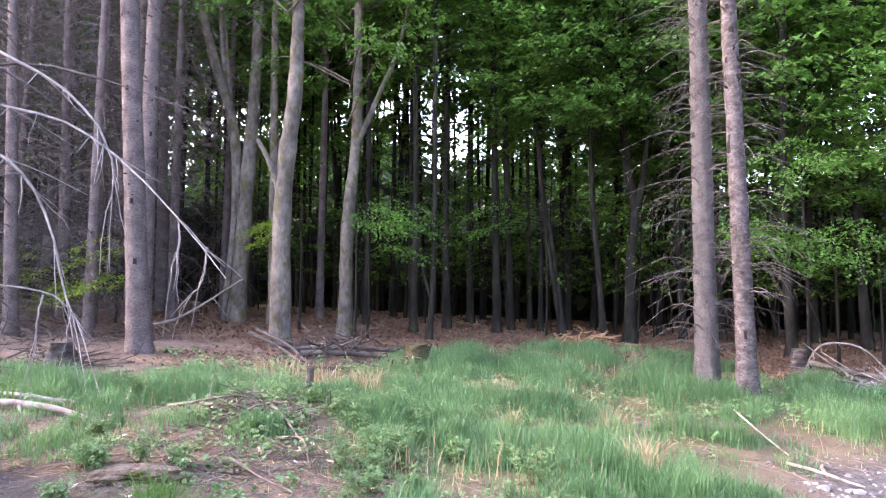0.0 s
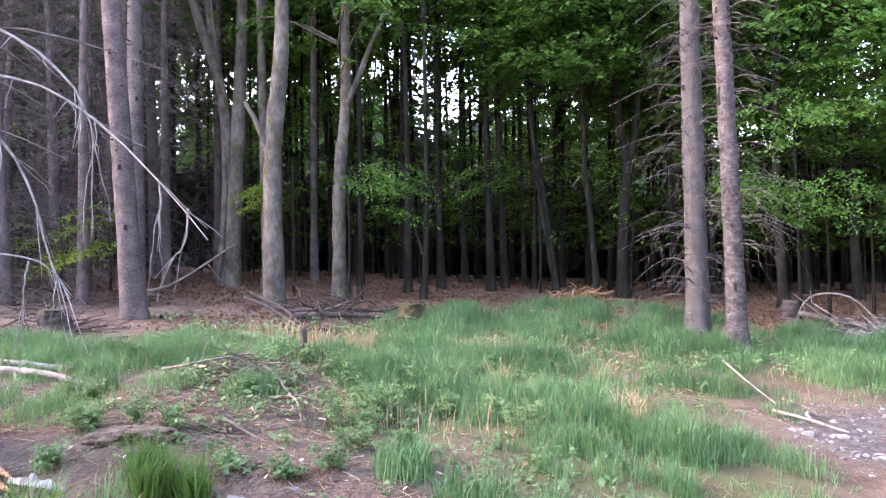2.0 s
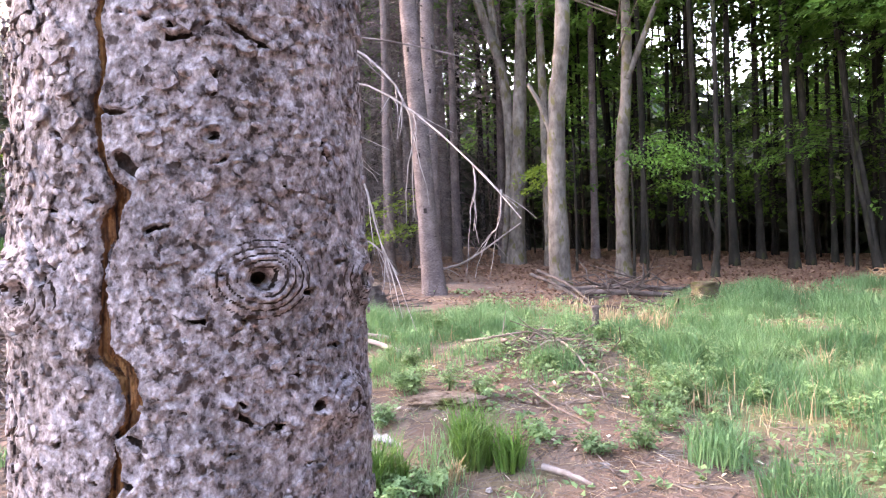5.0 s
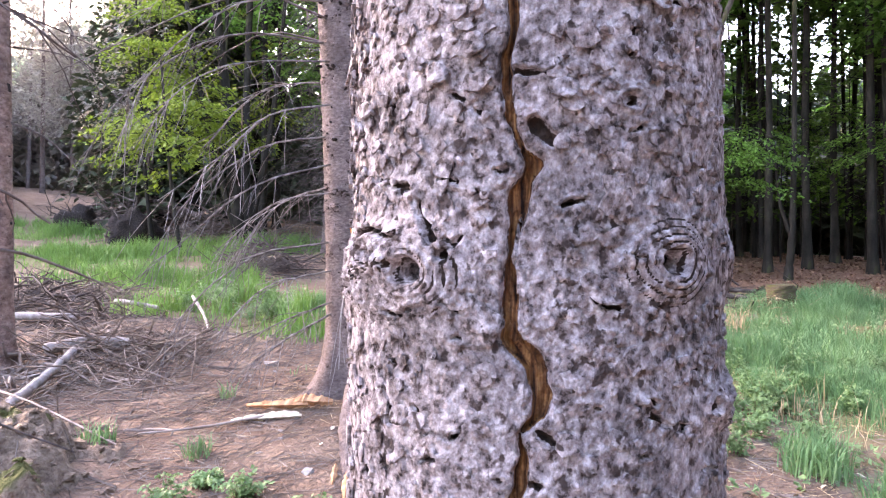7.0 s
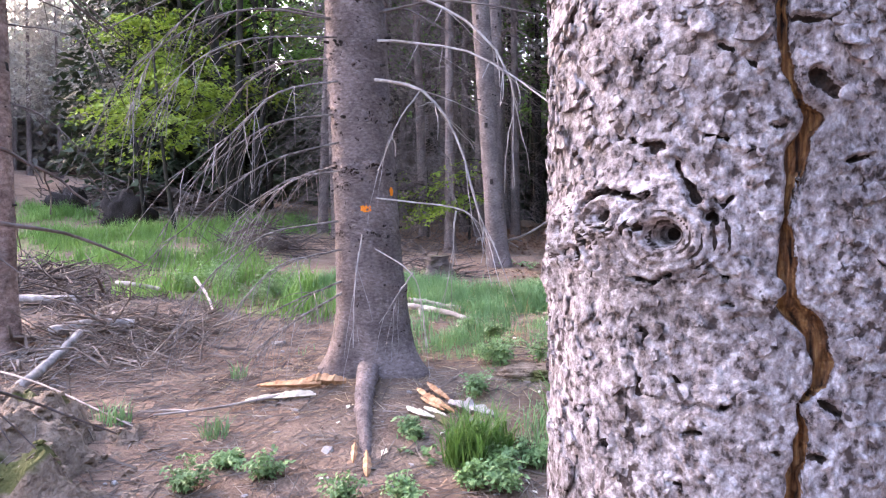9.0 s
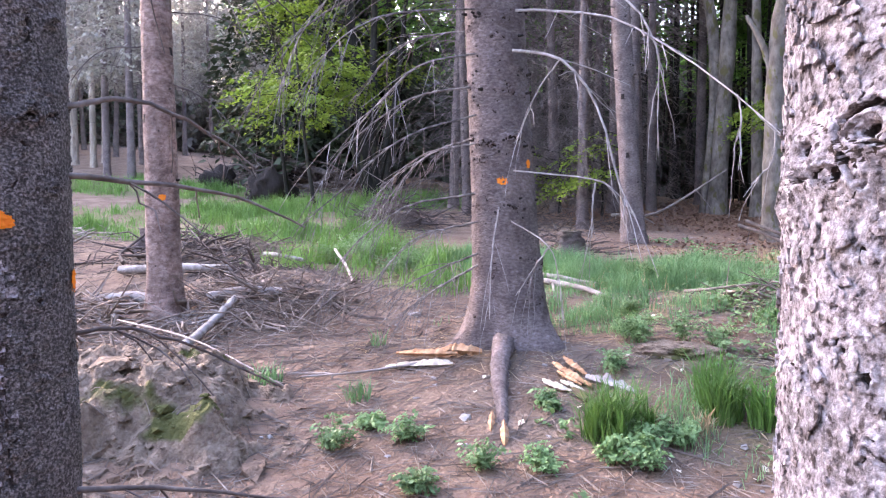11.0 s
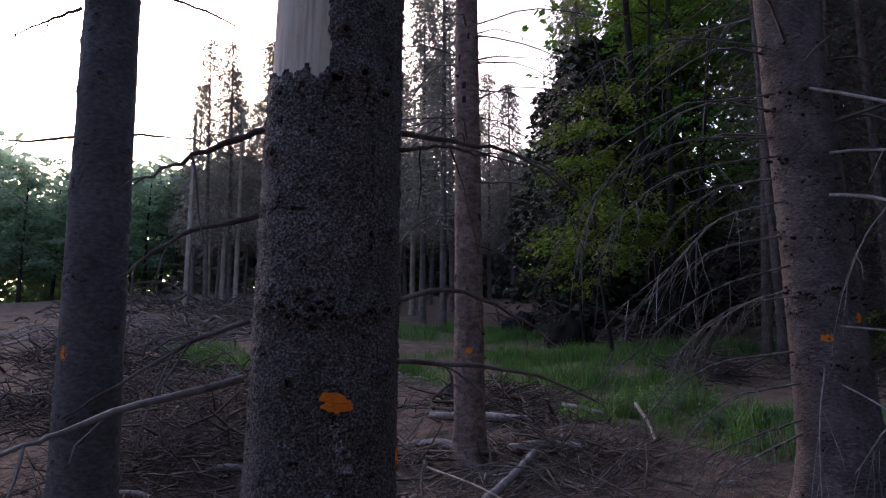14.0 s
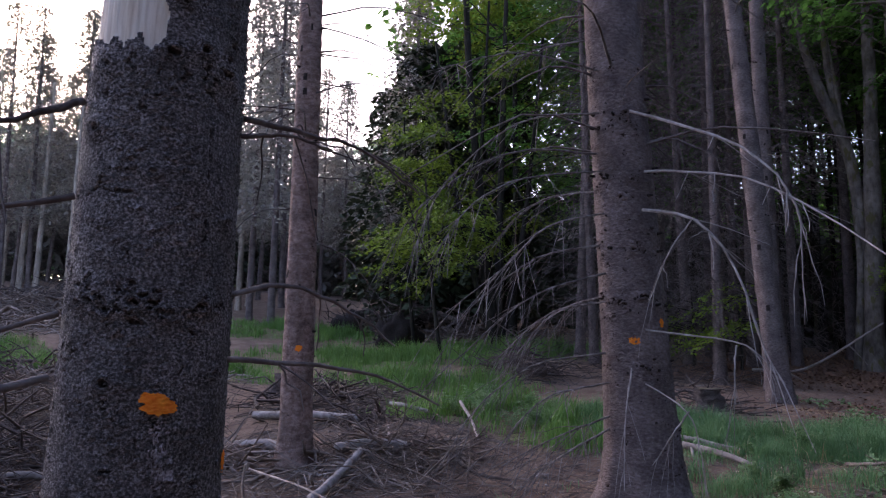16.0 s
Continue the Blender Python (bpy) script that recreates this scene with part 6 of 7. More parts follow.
SPRUCE = [live_spruce_template(231, 13, 2.6, "dark green living spruce tree"), live_spruce_template(232, 10, 2.2, "dark green living spruce tree")]
FARBEECH = stems_tree("broadleaf_tree", 0, 0, 0, [([(0, 0), (0.1, 4), (0, 9)], 0.14, 0.04)], M_SHADE_BARK, "haze-pale green broadleaf tree beyond the clearing", 233, (1.5, 9.5, 3.4, 60, 7, 14, 0.24, (0, 0), (0, 0), None, 1.3), "", M_LEAF_HAZE)
places = [(53.6, 31, 1), (46.5, 28, 0), (51, 24, 1), (64, 50, 1), (72, 52, 1), (81, 56, 2), (84, 58, 2), (86.5, 62, 2), (91, 60, 2), (95, 62, 2), (44, 26, 0), (48.5, 24, 1),
          (88.5, 58, 2), (85, 55, 2), (83, 54, 2), (93, 56, 2), (97, 58, 2), (90, 54, 2), (100, 60, 2), (47, 28, 0), (45, 27, 0)]
used = set()
for b, d, k in places:
    src = (*SPRUCE, FARBEECH)[k]
    m = pose(*on_ground(*polar(b, d)), 0, 0, rng.uniform(0, 360))
    if k in used:
        copy_thing(src, m)
    else:
        src.matrix_basis = m
        used.add(k)
far_wood("far_woods", 50, 130, 66, 11, 9000, 1.0, M_LEAF_HAZE, "far haze-pale green edge of the wood beyond the clearing", 303, 0, 0.3)
far_wood("far_woods", 48, 82, 54, 8.0, 6000, 0.6, M_DRYNEEDLE, "grey-brown dying wood beyond the clearing", 304, 0, 0.35)
# Unseen foliage walls added behind the walk, to shut out light from there.
far_wood("far_woods", 195, 320, 25, 17, 9000, 1.2, M_NEEDLE, "added unseen wood that closes the clearing and blocks light", 305, 0, 0.2)
far_wood("far_woods", 120, 200, 60, 11, 4500, 1.2, M_NEEDLE, "added unseen wood that closes the clearing and blocks light", 306, 0, 0.3)


def snag(b, far, high, radius, seed):
    """A standing dead trunk, its bark fallen off."""
    rng = np.random.RandomState(seed)
    ob = thing("dead_snag", on_ground(*polar(b, far)), "pale barkless standing dead trunk", "dead tree", "standing dead trunks")
    part("trunk", trunk_geo(radius, high, (rng.uniform(-0.015, 0.015), 0), 0.3, 12, 30, seed, 0.05, 0.5), M_SNAG, ob)
    whorl_parts(ob, M_TWIG, radius * 0.7, high, (0, 0), high * 0.3, high * 0.95, 0.9, 2, 0.5, rng, 0.2, 0.012, 1)


for k, (b, d, h, r) in enumerate([(82.2, 36, 9.5, 0.13), (79.6, 38, 11, 0.14), (78.6, 37, 10, 0.13), (76.7, 35, 9, 0.13), (66.2, 30, 10, 0.15), (65.0, 29, 9, 0.11), (64.2, 31, 8, 0.12), (75.2, 36, 10, 0.12), (67.5, 32, 11, 0.12), (80.6, 41, 8, 0.12), (74, 33, 7, 0.12)]):
    snag(b, d, h, r, 400 + k)

# ---- the many-stemmed beech with bright leaves ----
stems_tree("beech_tree", -13.0, 12.9, 44, [([(0, 0), (-0.3, 3), (-0.7, 7), (-0.9, 12)], 0.16, 0.05), ([(0.1, 0.2), (0.1, 3), (0.2, 7), (0.3, 12)], 0.11, 0.04), ([(-0.1, 0.2), (-0.9, 3.4), (-1.6, 8)], 0.09, 0.03),
           ([(0.15, 0.3), (0.7, 3), (1.2, 8)], 0.10, 0.03), ([(0, 0.3), (-0.4, 3), (-0.2, 9)], 0.09, 0.03)], M_SHADE_BARK, "many-stemmed beech in bright fresh leaf", 91,
           (1.4, 12, 3.1, 44, 13, 20, 0.10, (0, 0), (0, 0), None, 1.0), "", M_LEAF_FRESH)
stems_tree("beech_tree", -12.4, 10.6, 46, [([(0, 0), (-0.2, 1.5), (-0.4, 4)], 0.05, 0.02)], M_SHADE_BARK, "low beech bush in bright fresh leaf", 92, (1.0, 3.6, 2.0, 20, 8, 22, 0.1), "", M_LEAF_FRESH)
stems_tree("beech_tree", -14.5, 11.6, 46, [([(0, 0), (-0.2, 2), (-0.4, 6)], 0.06, 0.02)], M_SHADE_BARK, "slim beech in bright fresh leaf", 93, (1.4, 6, 1.9, 22, 8, 22, 0.1), "", M_LEAF_FRESH)
for k, (x, y, h) in enumerate([(-12.5, 16.5, 12), (-15.5, 16.2, 13), (-11.0, 18.5, 13), (-17.5, 19, 13), (-10, 20.5, 12)]):
    stems_tree("beech_tree", x, y, 40, [([(0, 0), (0.1, 4), (0, h)], 0.13, 0.05)], M_SHADE_BARK, "tall green beech at the forest edge", 94 + k, (3.5, h, 3.2, 60, 8, 20, 0.12, (0, 0), (0, 0), None, 1.0), EDGE)

# ---- grass ----
def blades(spots, heights, rng, width=0.006, lean=0.35, slot=0):
    """Curved blades, each a quad and a tip."""
    n = len(spots)
    a = rng.uniform(0, 2 * np.pi, n)
    d = np.stack([np.cos(a), np.sin(a), 0 * a], -1)
    e = np.stack([-np.sin(a), np.cos(a), 0 * a], -1)
    bend = rng.uniform(0.2, 1.0, n) * lean
    w = width * rng.uniform(0.7, 1.4, n)
    rows = []
    for t, k in ((0, 1.0), (0.55, 0.75)):
        c = spots + d * (bend * heights * t**2)[:, None] + np.array((0, 0, 1.0)) * (heights * t * (1 - 0.25 * bend * t))[:, None]
        rows += [c - e * (w * k)[:, None], c + e * (w * k)[:, None]]
    tip = spots + d * (bend * heights)[:, None] + np.array((0, 0, 1.0)) * (heights * (1 - 0.35 * bend))[:, None]
    v = np.stack([*rows, tip], 1)
    i = np.arange(n)[:, None] * 5
    g = Geo()
    g.add(v, i + [0, 1, 3, 2], slot)
    g.v.append(np.zeros((0, 3)))
    g.f.append(np.array(i + [2, 3, 4]))
    g.m.append(np.full(n, slot))
    return g


def meadow(name, which, box, n, high, mat, label, seed, width):
    rng = np.random.RandomState(seed)
    x, y = rng.uniform(box[0], box[1], n), rng.uniform(box[2], box[3], n)
    c = grass_cover(x, y)[which]
    clump = np.clip(0.42 + 0.9 * fbm(x * 1.5, y * 1.5, octaves=2, seed=seed) + 0.7 * fbm(x * 5, y * 5, octaves=2, seed=seed + 50), 0.02, 1.5)
    keep = rng.rand(n) < c * clump
    x, y, c, clump = x[keep], y[keep], c[keep], clump[keep]
    h = high * (0.4 + 0.6 * c) * (0.35 + 0.7 * clump) * rng.uniform(0.5, 1.25, len(x))
    g = blades(np.stack([x, y, ground_z(x, y) - 0.01], -1), h, rng, width, 0.75)
    return solo(name, g, mat, (0, 0, 0), label, "grass", kind="stuff", smooth=False)


meadow("grass", 0, (-7.5, 6.5, 3.0, 13.0), 620000, 0.23, M_GRASS, "soft blue-green grass of the clearing", 501, 0.0029)
meadow("dry_grass", 0, (-7.5, 6.5, 3.0, 13.0), 16000, 0.2, M_STRAW, "bleached stalks among the grass", 503, 0.003)
meadow("grass", 1, (-24, -3.5, 2.0, 14.5), 230000, 0.34, M_GRASS_LUSH, "lush yellow-green grass tufts", 502, 0.006)


def tuft(x, y, n, high, spread, mat, label, seed, name="grass_tuft", width=0.004):
    rng = np.random.RandomState(seed)
    a, r = rng.uniform(0, 6.28, n), spread * np.sqrt(rng.rand(n))
    px, py = x + np.cos(a) * r, y + np.sin(a) * r
    base = on_ground(x, y)
    g = blades(np.stack([px, py, ground_z(px, py) - 0.01], -1) - base, high * rng.uniform(0.5, 1.2, n), rng, width, 0.8)
    return solo(name, g, mat, base, label, "grass", "grass tufts", smooth=False)


for k, (x, y, n, h, s) in enumerate([(-1.83, 4.11, 260, 0.34, 0.10), (-1.63, 4.15, 200, 0.30, 0.08), (-2.23, 3.60, 340, 0.34, 0.13), (-1.92, 4.26, 220, 0.34, 0.10), (-2.17, 3.72, 180, 0.30, 0.12), (-4.3, 4.1, 40, 0.15, 0.06),
                                     (-3.6, 3.2, 60, 0.16, 0.08), (-4.2, 3.0, 70, 0.16, 0.1), (-0.6, 4.6, 220, 0.28, 0.18), (-0.2, 4.2, 220, 0.3, 0.2), (-3.2, 6.0, 140, 0.25, 0.2), (-3.9, 5.8, 140, 0.25, 0.2), (-2.9, 5.3, 60, 0.15, 0.15)]):
    tuft(x, y, n, h, s, M_GRASS_LUSH if k < 5 else M_GRASS, "fresh green grass tuft on bare soil", 520 + k)
for k, (x, y, n, h, s) in enumerate([(-0.15, 8.3, 260, 0.14, 0.38), (-1.5, 8.2, 120, 0.34, 0.16), (-2.0, 8.4, 120, 0.3, 0.2), (0.0, 6.9, 60, 0.34, 0.08), (0.95, 5.9, 90, 0.34, 0.12), (-1.85, 3.9, 60, 0.14, 0.05), (-2.6, 8.9, 140, 0.25, 0.35), (1.0, 7.4, 60, 0.3, 0.2)]):
    tuft(x, y, n, h, s, M_STRAW, "bleached dry grass tuft", 560 + k, "dry_grass_tuft")


def herb(x, y, size, seed, mat=None, label="low leafy green herb on the soil"):
    """A low plant: stems with pairs of toothed leaves."""
    rng = np.random.RandomState(seed)
    base = on_ground(x, y)
    ob = thing("herb", base, label, "plant", "herbs")
    st, lf = Geo(), Geo()
    os_, hs = [], []
    for _ in range(rng.randint(8, 14)):
        a, ln = rng.uniform(0, 6.28), size * rng.uniform(0.5, 1.1)
        sp = rng.uniform(0.1, 0.9)
        line = curve([(0.3 * size * sp * math.cos(a), 0.3 * size * sp * math.sin(a), -0.01), (size * sp * 0.6 * math.cos(a), size * sp * 0.6 * math.sin(a), ln * 0.6), (size * sp * math.cos(a), size * sp * math.sin(a), ln)], 6)
        line[:, 2] += ground_z(line[:, 0] + x, line[:, 1] + y) - base[2]
        st.tube(line, 0.002, 3)
        for p in line[2:]:
            for _ in range(2):
                os_.append(p), hs.append(rng.uniform(0, 6.28))
    leaf_sprays(lf, os_, hs, np.full(len(os_), 0.05), rng, 7, 0.022, 0.3, 0.7, 0.45)
    part("stem", st, M_HERB, ob)
    part("foliage", lf, mat or M_HERB, ob, smooth=False)


rng = np.random.RandomState(71)
spots_h = [(-3.31, 2.72, 0.13), (-3.03, 2.96, 0.13), (-2.57, 2.95, 0.13), (-2.65, 2.62, 0.10), (-2.64, 3.72, 0.09), (-2.32, 3.12, 0.10), (-1.94, 3.43, 0.14), (-2.11, 3.37, 0.14), (-3.29, 2.98, 0.07), (-1.91, 3.70, 0.13), (-2.05, 3.62, 0.15), (-2.58, 4.39, 0.14),
           (-2.6, 4.9, 0.18), (-2.35, 5.0, 0.2), (-2.75, 5.05, 0.18), (-2.15, 5.1, 0.16), (-1.0, 4.6, 0.14), (-1.25, 4.45, 0.12), (-0.95, 4.95, 0.15), (-0.6, 5.1, 0.14), (-1.6, 4.6, 0.12), (-3.0, 5.6, 0.16), (-3.4, 5.9, 0.16)]
for _ in range(16):
    spots_h.append((rng.uniform(-1.3, 0.3), rng.uniform(5.0, 7.2), rng.uniform(0.14, 0.24)))
for _ in range(12):
    spots_h.append((rng.uniform(-3.8, -1.2), rng.uniform(6.4, 7.9), rng.uniform(0.14, 0.22)))
for _ in range(14):
    spots_h.append((rng.uniform(-7.4, -5.8), rng.uniform(6.0, 7.2), rng.uniform(0.2, 0.3)))
for k, (x, y, s) in enumerate(spots_h):
    herb(x, y, s, 600 + k)


# ---- sticks, logs, stumps, stones ----
def stick(points, r0, r1, mat, label, seed, name="stick", twigs=0, group="", sides=8, category="stick"):
    rng = np.random.RandomState(seed)
    pts = np.array([on_ground(*p) for p in points])
    base = pts[0].copy()
    g = dead_branch(Geo(), pts - base, r0, r1, twigs, 0.3, rng, sides, 0.2, kink=r0 * 0.08)
    return solo(name, g, mat, tuple(base), label, category, group)


LOGS = "fallen branches and poles"
stick([(-3.87, 11.4, 0.12), (-3.1, 10.2, 0.14), (-2.31, 9.05, 0.05)], 0.03, 0.018, M_BRUSH, "grey fallen pole at the forest edge", 1, "fallen_pole", 3, LOGS)
stick([(-3.7, 11.2, 0.22), (-2.9, 10.1, 0.16), (-2.4, 9.3, 0.06)], 0.028, 0.014, M_BRUSH, "grey fallen pole at the forest edge", 2, "fallen_pole", 4, LOGS)
stick([(-2.9, 10.3, 0.08), (-2.2, 10.5, 0.10), (-1.5, 10.8, 0.08)], 0.04, 0.025, M_BRUSH, "dark fallen bough at the forest edge", 3, "fallen_pole", 4, LOGS)
stick([(-2.7, 10.0, 0.06), (-2.2, 10.0, 0.08), (-1.6, 10.2, 0.06)], 0.05, 0.03, M_BRUSH, "dark fallen bough at the forest edge", 4, "fallen_pole", 3, LOGS)
stick([(-6.2, 12.0, 0.1), (-5.3, 11.8, 0.2), (-4.4, 12.5, 0.9)], 0.03, 0.012, M_STICK, "thin fallen branch propped on the litter", 5, "fallen_pole", 3, LOGS)
stick([(-4.6, 6.6, 0.05), (-4.0, 6.5, 0.06), (-3.5, 6.4, 0.0)], 0.035, 0.02, M_STICK, "bleached log half hidden in grass", 6, "log", 1, LOGS, 10, "log")
stick([(-4.9, 6.9, 0.05), (-4.4, 6.8, 0.07), (-3.9, 6.85, 0.03)], 0.032, 0.02, M_STICK, "bleached log half hidden in grass", 7, "log", 1, LOGS, 10, "log")
stick([(2.26, 7.9, 0.10), (2.28, 7.2, 0.08), (2.3, 6.7, 0.04)], 0.010, 0.006, M_SNAG, "yellow barkless stick on the grass", 8, "stick", 0, LOGS)
stick([(2.2, 6.5, 0.03), (2.4, 6.3, 0.05), (2.6, 6.1, 0.03)], 0.014, 0.009, M_SNAG, "pale broken wood piece on gravel", 9, "stick", 0, LOGS)
stick([(2.55, 6.55, 0.03), (2.45, 6.45, 0.06), (2.42, 6.3, 0.03)], 0.018, 0.01, M_SNAG, "pale broken wood piece on gravel", 10, "stick", 0, LOGS)
stick([(4.15, 10.6, 0.28), (4.7, 10.4, 0.2), (5.6, 10.1, 0.1)], 0.04, 0.03, M_SLASH, "yellowish fallen trunk beside the forest", 11, "log", 3, LOGS, 10, "log")
stick([(4.2, 10.9, 0.02), (4.35, 10.7, 0.5), (4.8, 10.5, 0.55), (5.2, 10.4, 0.15)], 0.018, 0.008, M_STICK, "arched dead branch beside the forest", 12, "fallen_pole", 4, LOGS)
stick([(4.6, 10.2, 0.1), (5.2, 10.0, 0.08), (6.0, 9.8, 0.05)], 0.04, 0.03, M_STICK, "grey fallen branch beside the forest", 13, "fallen_pole", 6, LOGS)
stick([(-1.72, 5.75, 0.04), (-1.5, 5.6, 0.10), (-1.36, 5.3, 0.03)], 0.009, 0.005, M_SLASH, "bent bleached root on bare soil", 14, "root", 1, LOGS)
stick([(-2.15, 6.6, 0.06), (-1.85, 6.2, 0.09), (-1.55, 5.75, 0.05)], 0.016, 0.008, M_SLASH, "weathered root over the mound", 15, "root", 3, LOGS)
stick([(-2.9, 6.5, 0.06), (-2.6, 6.35, 0.1), (-2.3, 6.5, 0.12)], 0.016, 0.008, M_SLASH, "weathered root over the mound", 16, "root", 3, LOGS)
stick([(-1.9, 5.25, 0.05), (-1.6, 5.0, 0.05), (-1.35, 4.85, 0.03)], 0.010, 0.006, M_SLASH, "grey stick on bare soil", 17, "stick", 1, LOGS)
stick([(-1.45, 4.15, 0.04), (-1.3, 4.1, 0.05), (-1.15, 4.05, 0.03)], 0.02, 0.012, M_STICK, "flat weathered bark piece on soil", 18, "stick", 0, LOGS)
stick([(-8.5, 4.3, 0.08), (-7.7, 4.5, 0.12), (-7.0, 4.72, 0.08)], 0.045, 0.035, M_DEADWOOD, "pale stripped log among slash", 19, "log", 1, LOGS, 10, "log")
stick([(-5.25, 3.05, 0.06), (-5.55, 3.5, 0.10), (-5.85, 3.95, 0.14)], 0.036, 0.028, M_DEADWOOD, "pale broken log in the slash", 20, "log", 0, LOGS, 10, "log")
stick([(-6.25, 3.95, 0.06), (-6.05, 4.2, 0.08), (-5.85, 4.45, 0.06)], 0.05, 0.035, M_DEADWOOD, "pale broken log beside the spruce foot", 21, "log", 0, LOGS, 10, "log")
stick([(-7.2, 3.45, 0.06), (-6.9, 3.6, 0.10), (-6.62, 3.72, 0.06)], 0.05, 0.04, M_DEADWOOD, "pale broken log beside the spruce foot", 28, "log", 0, LOGS, 10, "log")
stick([(-6.2, 3.1, 0.12), (-5.0, 3.0, 0.2), (-4.0, 3.0, 0.03)], 0.009, 0.004, M_STICK, "thin straight branch on the slash", 29, "stick", 2, LOGS)
stick([(-7.3, 1.5, 0.10), (-7.15, 1.7, 0.12), (-7.0, 1.85, 0.10)], 0.035, 0.03, M_STICK, "grey log among the brush", 30, "log", 0, LOGS, 10, "log")
stick([(-7.1, 0.8, 0.10), (-6.8, 0.95, 0.14), (-6.3, 1.1, 0.10)], 0.025, 0.018, M_STICK, "grey log among the brush", 31, "log", 1, LOGS, 10, "log")
stick([(-6.66, 5.86, 0.25), (-6.2, 5.6, 0.13), (-5.83, 5.33, 0.03)], 0.018, 0.012, M_STICK, "grey stick leaning into the grass", 22, "stick", 0, LOGS)
stick([(-7.6, 5.6, 0.1), (-7.2, 5.5, 0.13), (-6.9, 5.6, 0.1)], 0.03, 0.02, M_DEADWOOD, "pale stick before the grass", 23, "stick", 0, LOGS)
stick([(-3.6, 3.9, 0.03), (-3.9, 3.5, 0.03), (-4.1, 3.2, 0.03)], 0.010, 0.006, M_STICK, "thin twig on soil", 25, "stick", 2, LOGS)
stick([(-21, 15.5, 0.4), (-18.6, 15.4, 0.5), (-16.6, 15.2, 0.4)], 0.16, 0.12, M_BRUSH, "dark fallen trunk at the clearing's edge", 26, "log", 4, LOGS, 12, "log")
stick([(-20, 15.2, 0.8), (-18.0, 15.0, 0.7), (-16.2, 14.6, 0.5)], 0.12, 0.08, M_BRUSH, "dark fallen trunk at the clearing's edge", 27, "log", 5, LOGS, 12, "log")


def stump(x, y, r, h, mat, label, seed, tilt=0.0):
    base = on_ground(x, y)
    g = trunk_geo(r, h, (tilt, 0), 0.5, 24, 8, seed, 0.3, 0.9, sink=0.1)
    top = g.v[0][-24:]
    mid = top.mean(0) + (0, 0, 0.02)
    g.add(np.vstack([mid, top]), [[0, 1 + j, 1 + (j + 1) % 24] for j in range(24)], 1)
    return solo("tree_stump", g, [mat, M_MOSSLOG], base, label, "stump", "stumps")


stump(-1.13, 10.0, 0.17, 1.02, M_MOSSLOG, "mossy rotten stump in the grass", 1)
for ob in [o for o in scene.objects if o.name.startswith("tree_stump")]:
    ob.scale = (1, 1, 0.3)
for x, y, r, h, s, lab in [(-1.98, 7.7, 0.035, 1.0, 2, "small grey stump in the grass"), (4.58, 11.9, 0.13, 1.1, 3, "grey stump before the forest"), (-5.05, 8.4, 0.16, 1.1, 4, "low grey stump with splayed roots"),
                           (-10.2, 5.6, 0.16, 1.1, 5, "grey stump among slash"), (-21, 1.6, 0.22, 1.2, 6, "grey stump in the clearing")]:
    ob = stump(x, y, r, h, M_BARK_RED, lab, s)
    ob.scale = (1, 1, 0.28)


def brush(x, y, n, size, high, mat, label, seed, r=0.008, name="brush_pile"):
    """A heap of criss-cross twigs."""
    rng = np.random.RandomState(seed)
    base = on_ground(x, y)
    g = Geo()
    for _ in range(n):
        px, py = rng.normal(0, size * 0.45, 2)
        a, ln = rng.uniform(0, 6.28), rng.uniform(0.2, 0.8) * min(size, 0.55 + 0.25 * size)
        hz = high * math.exp(-(px * px + py * py) / (size * size * 0.5)) * rng.rand()
        d = np.array((math.cos(a), math.sin(a), rng.normal(0.05, 0.3)))
        p0 = np.array((px, py, float(ground_z(x + px, y + py)) - base[2] + hz + 0.01))
        line = np.stack([p0, p0 + d * ln * 0.5 + rng.normal(0, 0.06 * ln + 0.02, 3), p0 + d * ln + rng.normal(0, 0.12 * ln, 3)])
        fl = ground_z(x + line[:, 0], y + line[:, 1]) - base[2] + 0.005
        line[:, 2] = np.maximum(line[:, 2], fl)
        rr = r * rng.lognormal(-0.15, 0.5)
        g.tube(line, [rr, rr * 0.8, rr * 0.4], 4)
    return solo(name, g, mat, base, label, "brush", "brush piles", "stuff")


